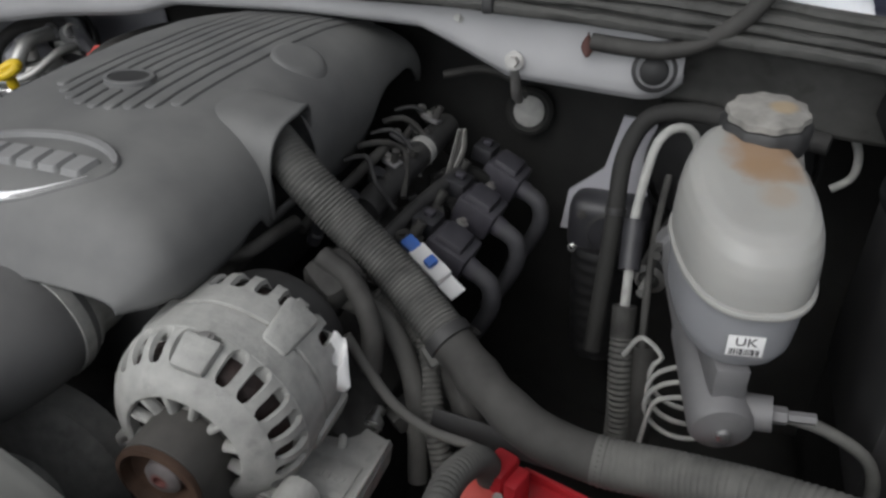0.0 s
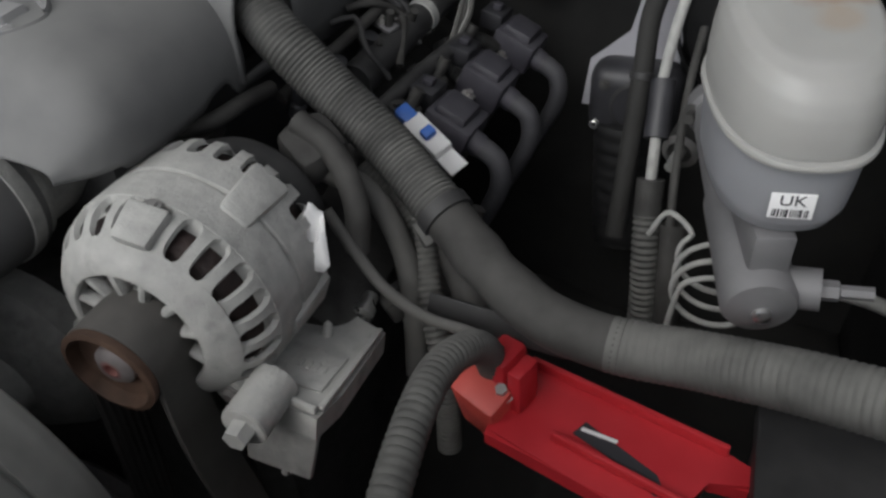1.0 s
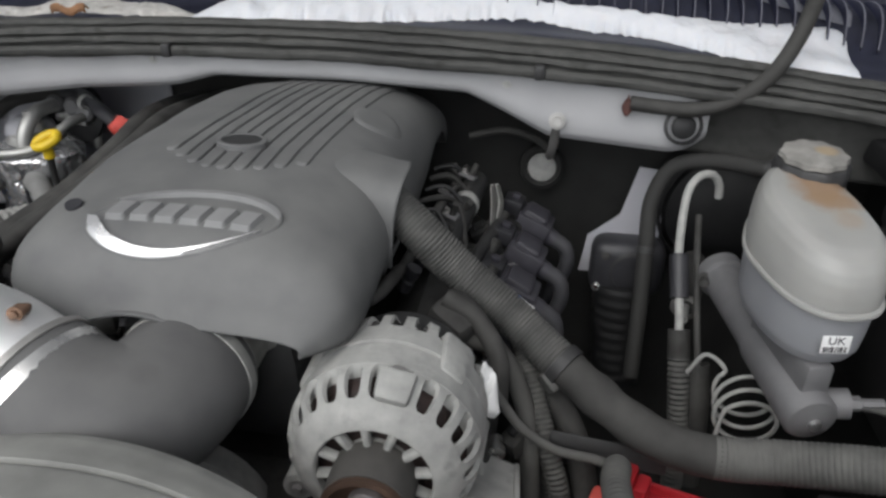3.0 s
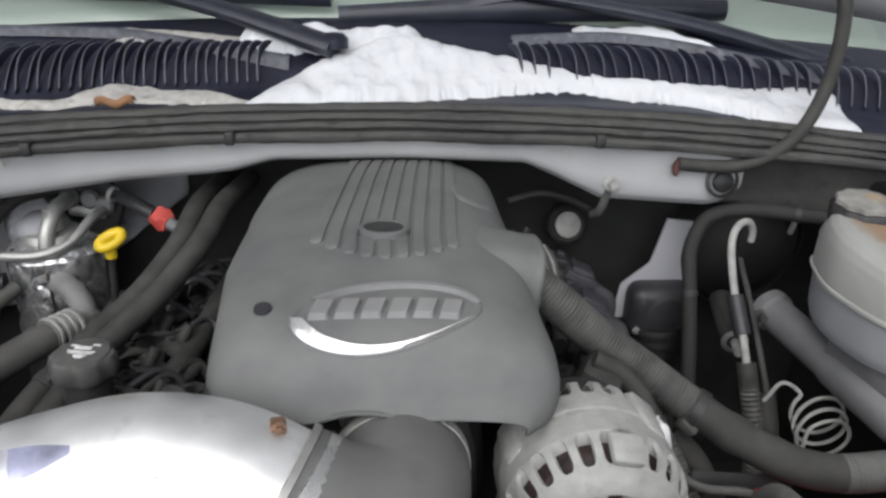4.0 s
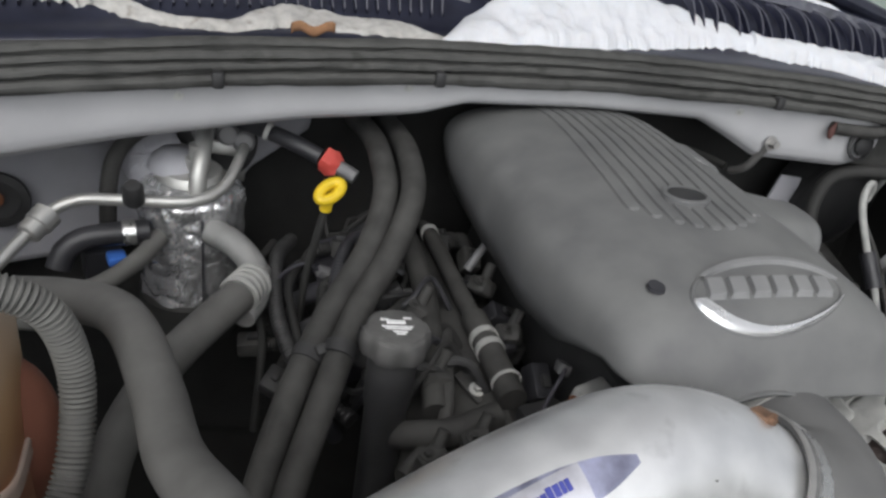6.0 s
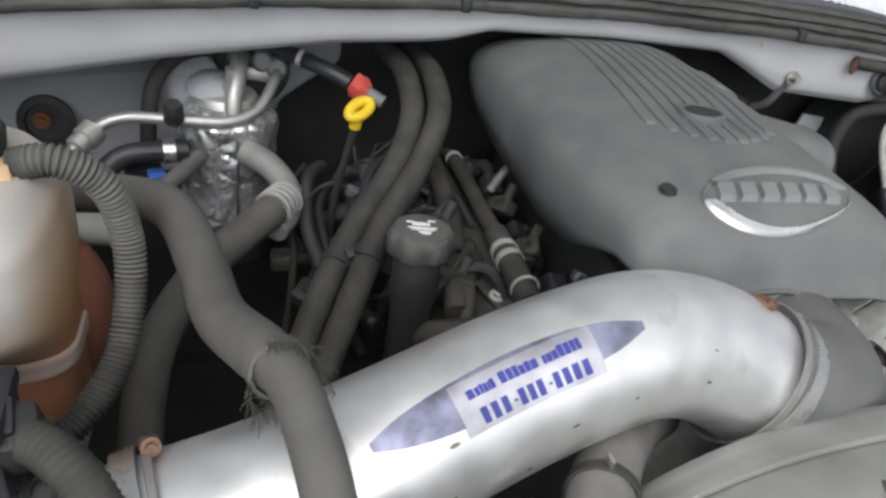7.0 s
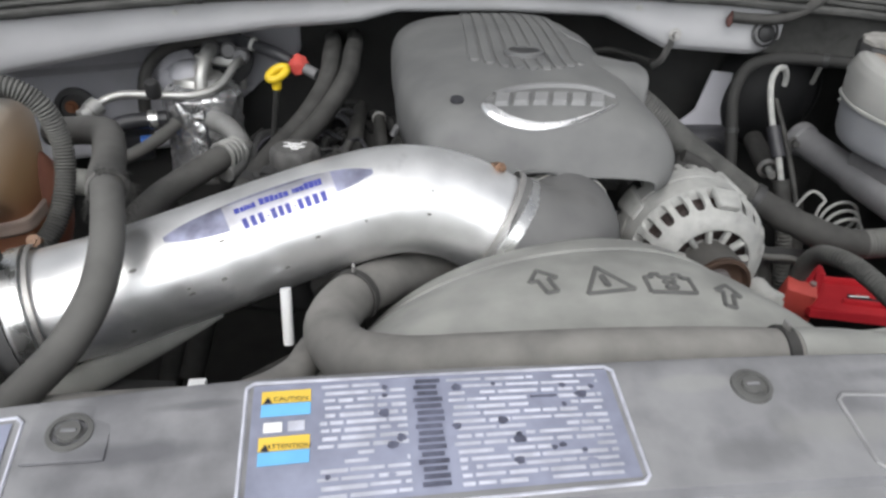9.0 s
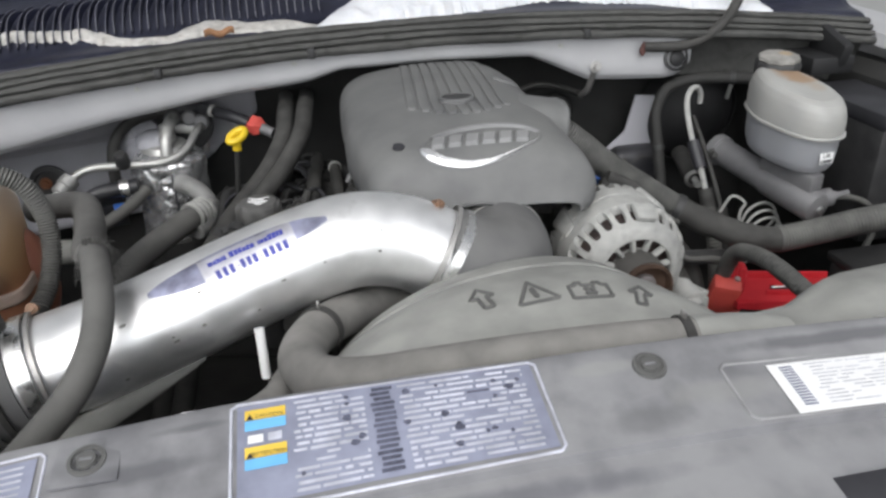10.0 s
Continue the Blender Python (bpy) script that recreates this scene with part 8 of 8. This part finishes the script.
snow_bank("snow_patch", -0.34, -0.15, lambda x: 0.62 - 0.9 * (x + 0.29), lambda x: 0.86 - 1.2 * (x + 0.29), lambda x: 0.010, 15.0, "dirtysnow", "grey slush behind the grille edge")


def wiper(at, to, blade_a, blade_b, label):
    w = thing("windscreen_wiper", label, "wiper", at, group="wipers")
    part("arm", sweep([at, Vector(at).lerp(Vector(to), 0.5) + Vector((0, 0, 0.012)), to], lambda u: 0.024 - 0.010 * u, 14, flat=(1.0, 0.6)), "wiper", w)
    part("joint", box((0.030, 0.020, 0.016), aim(Vector(at).lerp(Vector(to), 0.12) + Vector((0, 0, 0.006)), to), 0.004), "wiper", w)
    part("pivot", lathe([(0.018, 0), (0.018, 0.012), (0.012, 0.018), (0, 0.02)], Matrix.Translation(at), 20), "cowl", w)
    b = part("blade", sweep([blade_a, Vector(blade_a).lerp(Vector(blade_b), 0.5) + Vector((0, 0.004, 0.006)), blade_b], lambda u: 0.016 - 0.004 * abs(2 * u - 1), 10, flat=(1, 1.3)), "wiper", w)
    part("bridge", sweep([Vector(blade_a).lerp(Vector(blade_b), 0.3) + Vector((0, 0, 0.01)), Vector(blade_a).lerp(Vector(blade_b), 0.5) + Vector((0, 0, 0.022)), Vector(blade_a).lerp(Vector(blade_b), 0.7) + Vector((0, 0, 0.01))], 0.010, 8), "wiper", b)
    return w


wiper((-0.040, 0.842, 1.232), (-0.42, 0.99, 1.300), (-0.05, 0.965, 1.285), (-0.70, 1.02, 1.285), "black windscreen wiper with snow round its pivot")
wiper((0.68, 0.885, 1.205), (0.21, 0.955, 1.296), (-0.04, 0.955, 1.258), (0.53, 0.965, 1.276), "black windscreen wiper resting low on the glass")
bm = bmesh.new()
grid(lambda u, v: cowl_surface(-0.318 + 0.045 * u, -0.02 + 0.05 * v) + Vector((0, -0.004 - 0.006 * math.sin(3 * v), 0.012 + 0.010 * math.sin(math.pi * v) + 0.003 * math.sin(9 * u))), 10, 8, bm)
thicken(solo("dead_leaf", bm, "leaf", "brown dead leaf frozen into the snow crust", "leaf"), 0.0006)
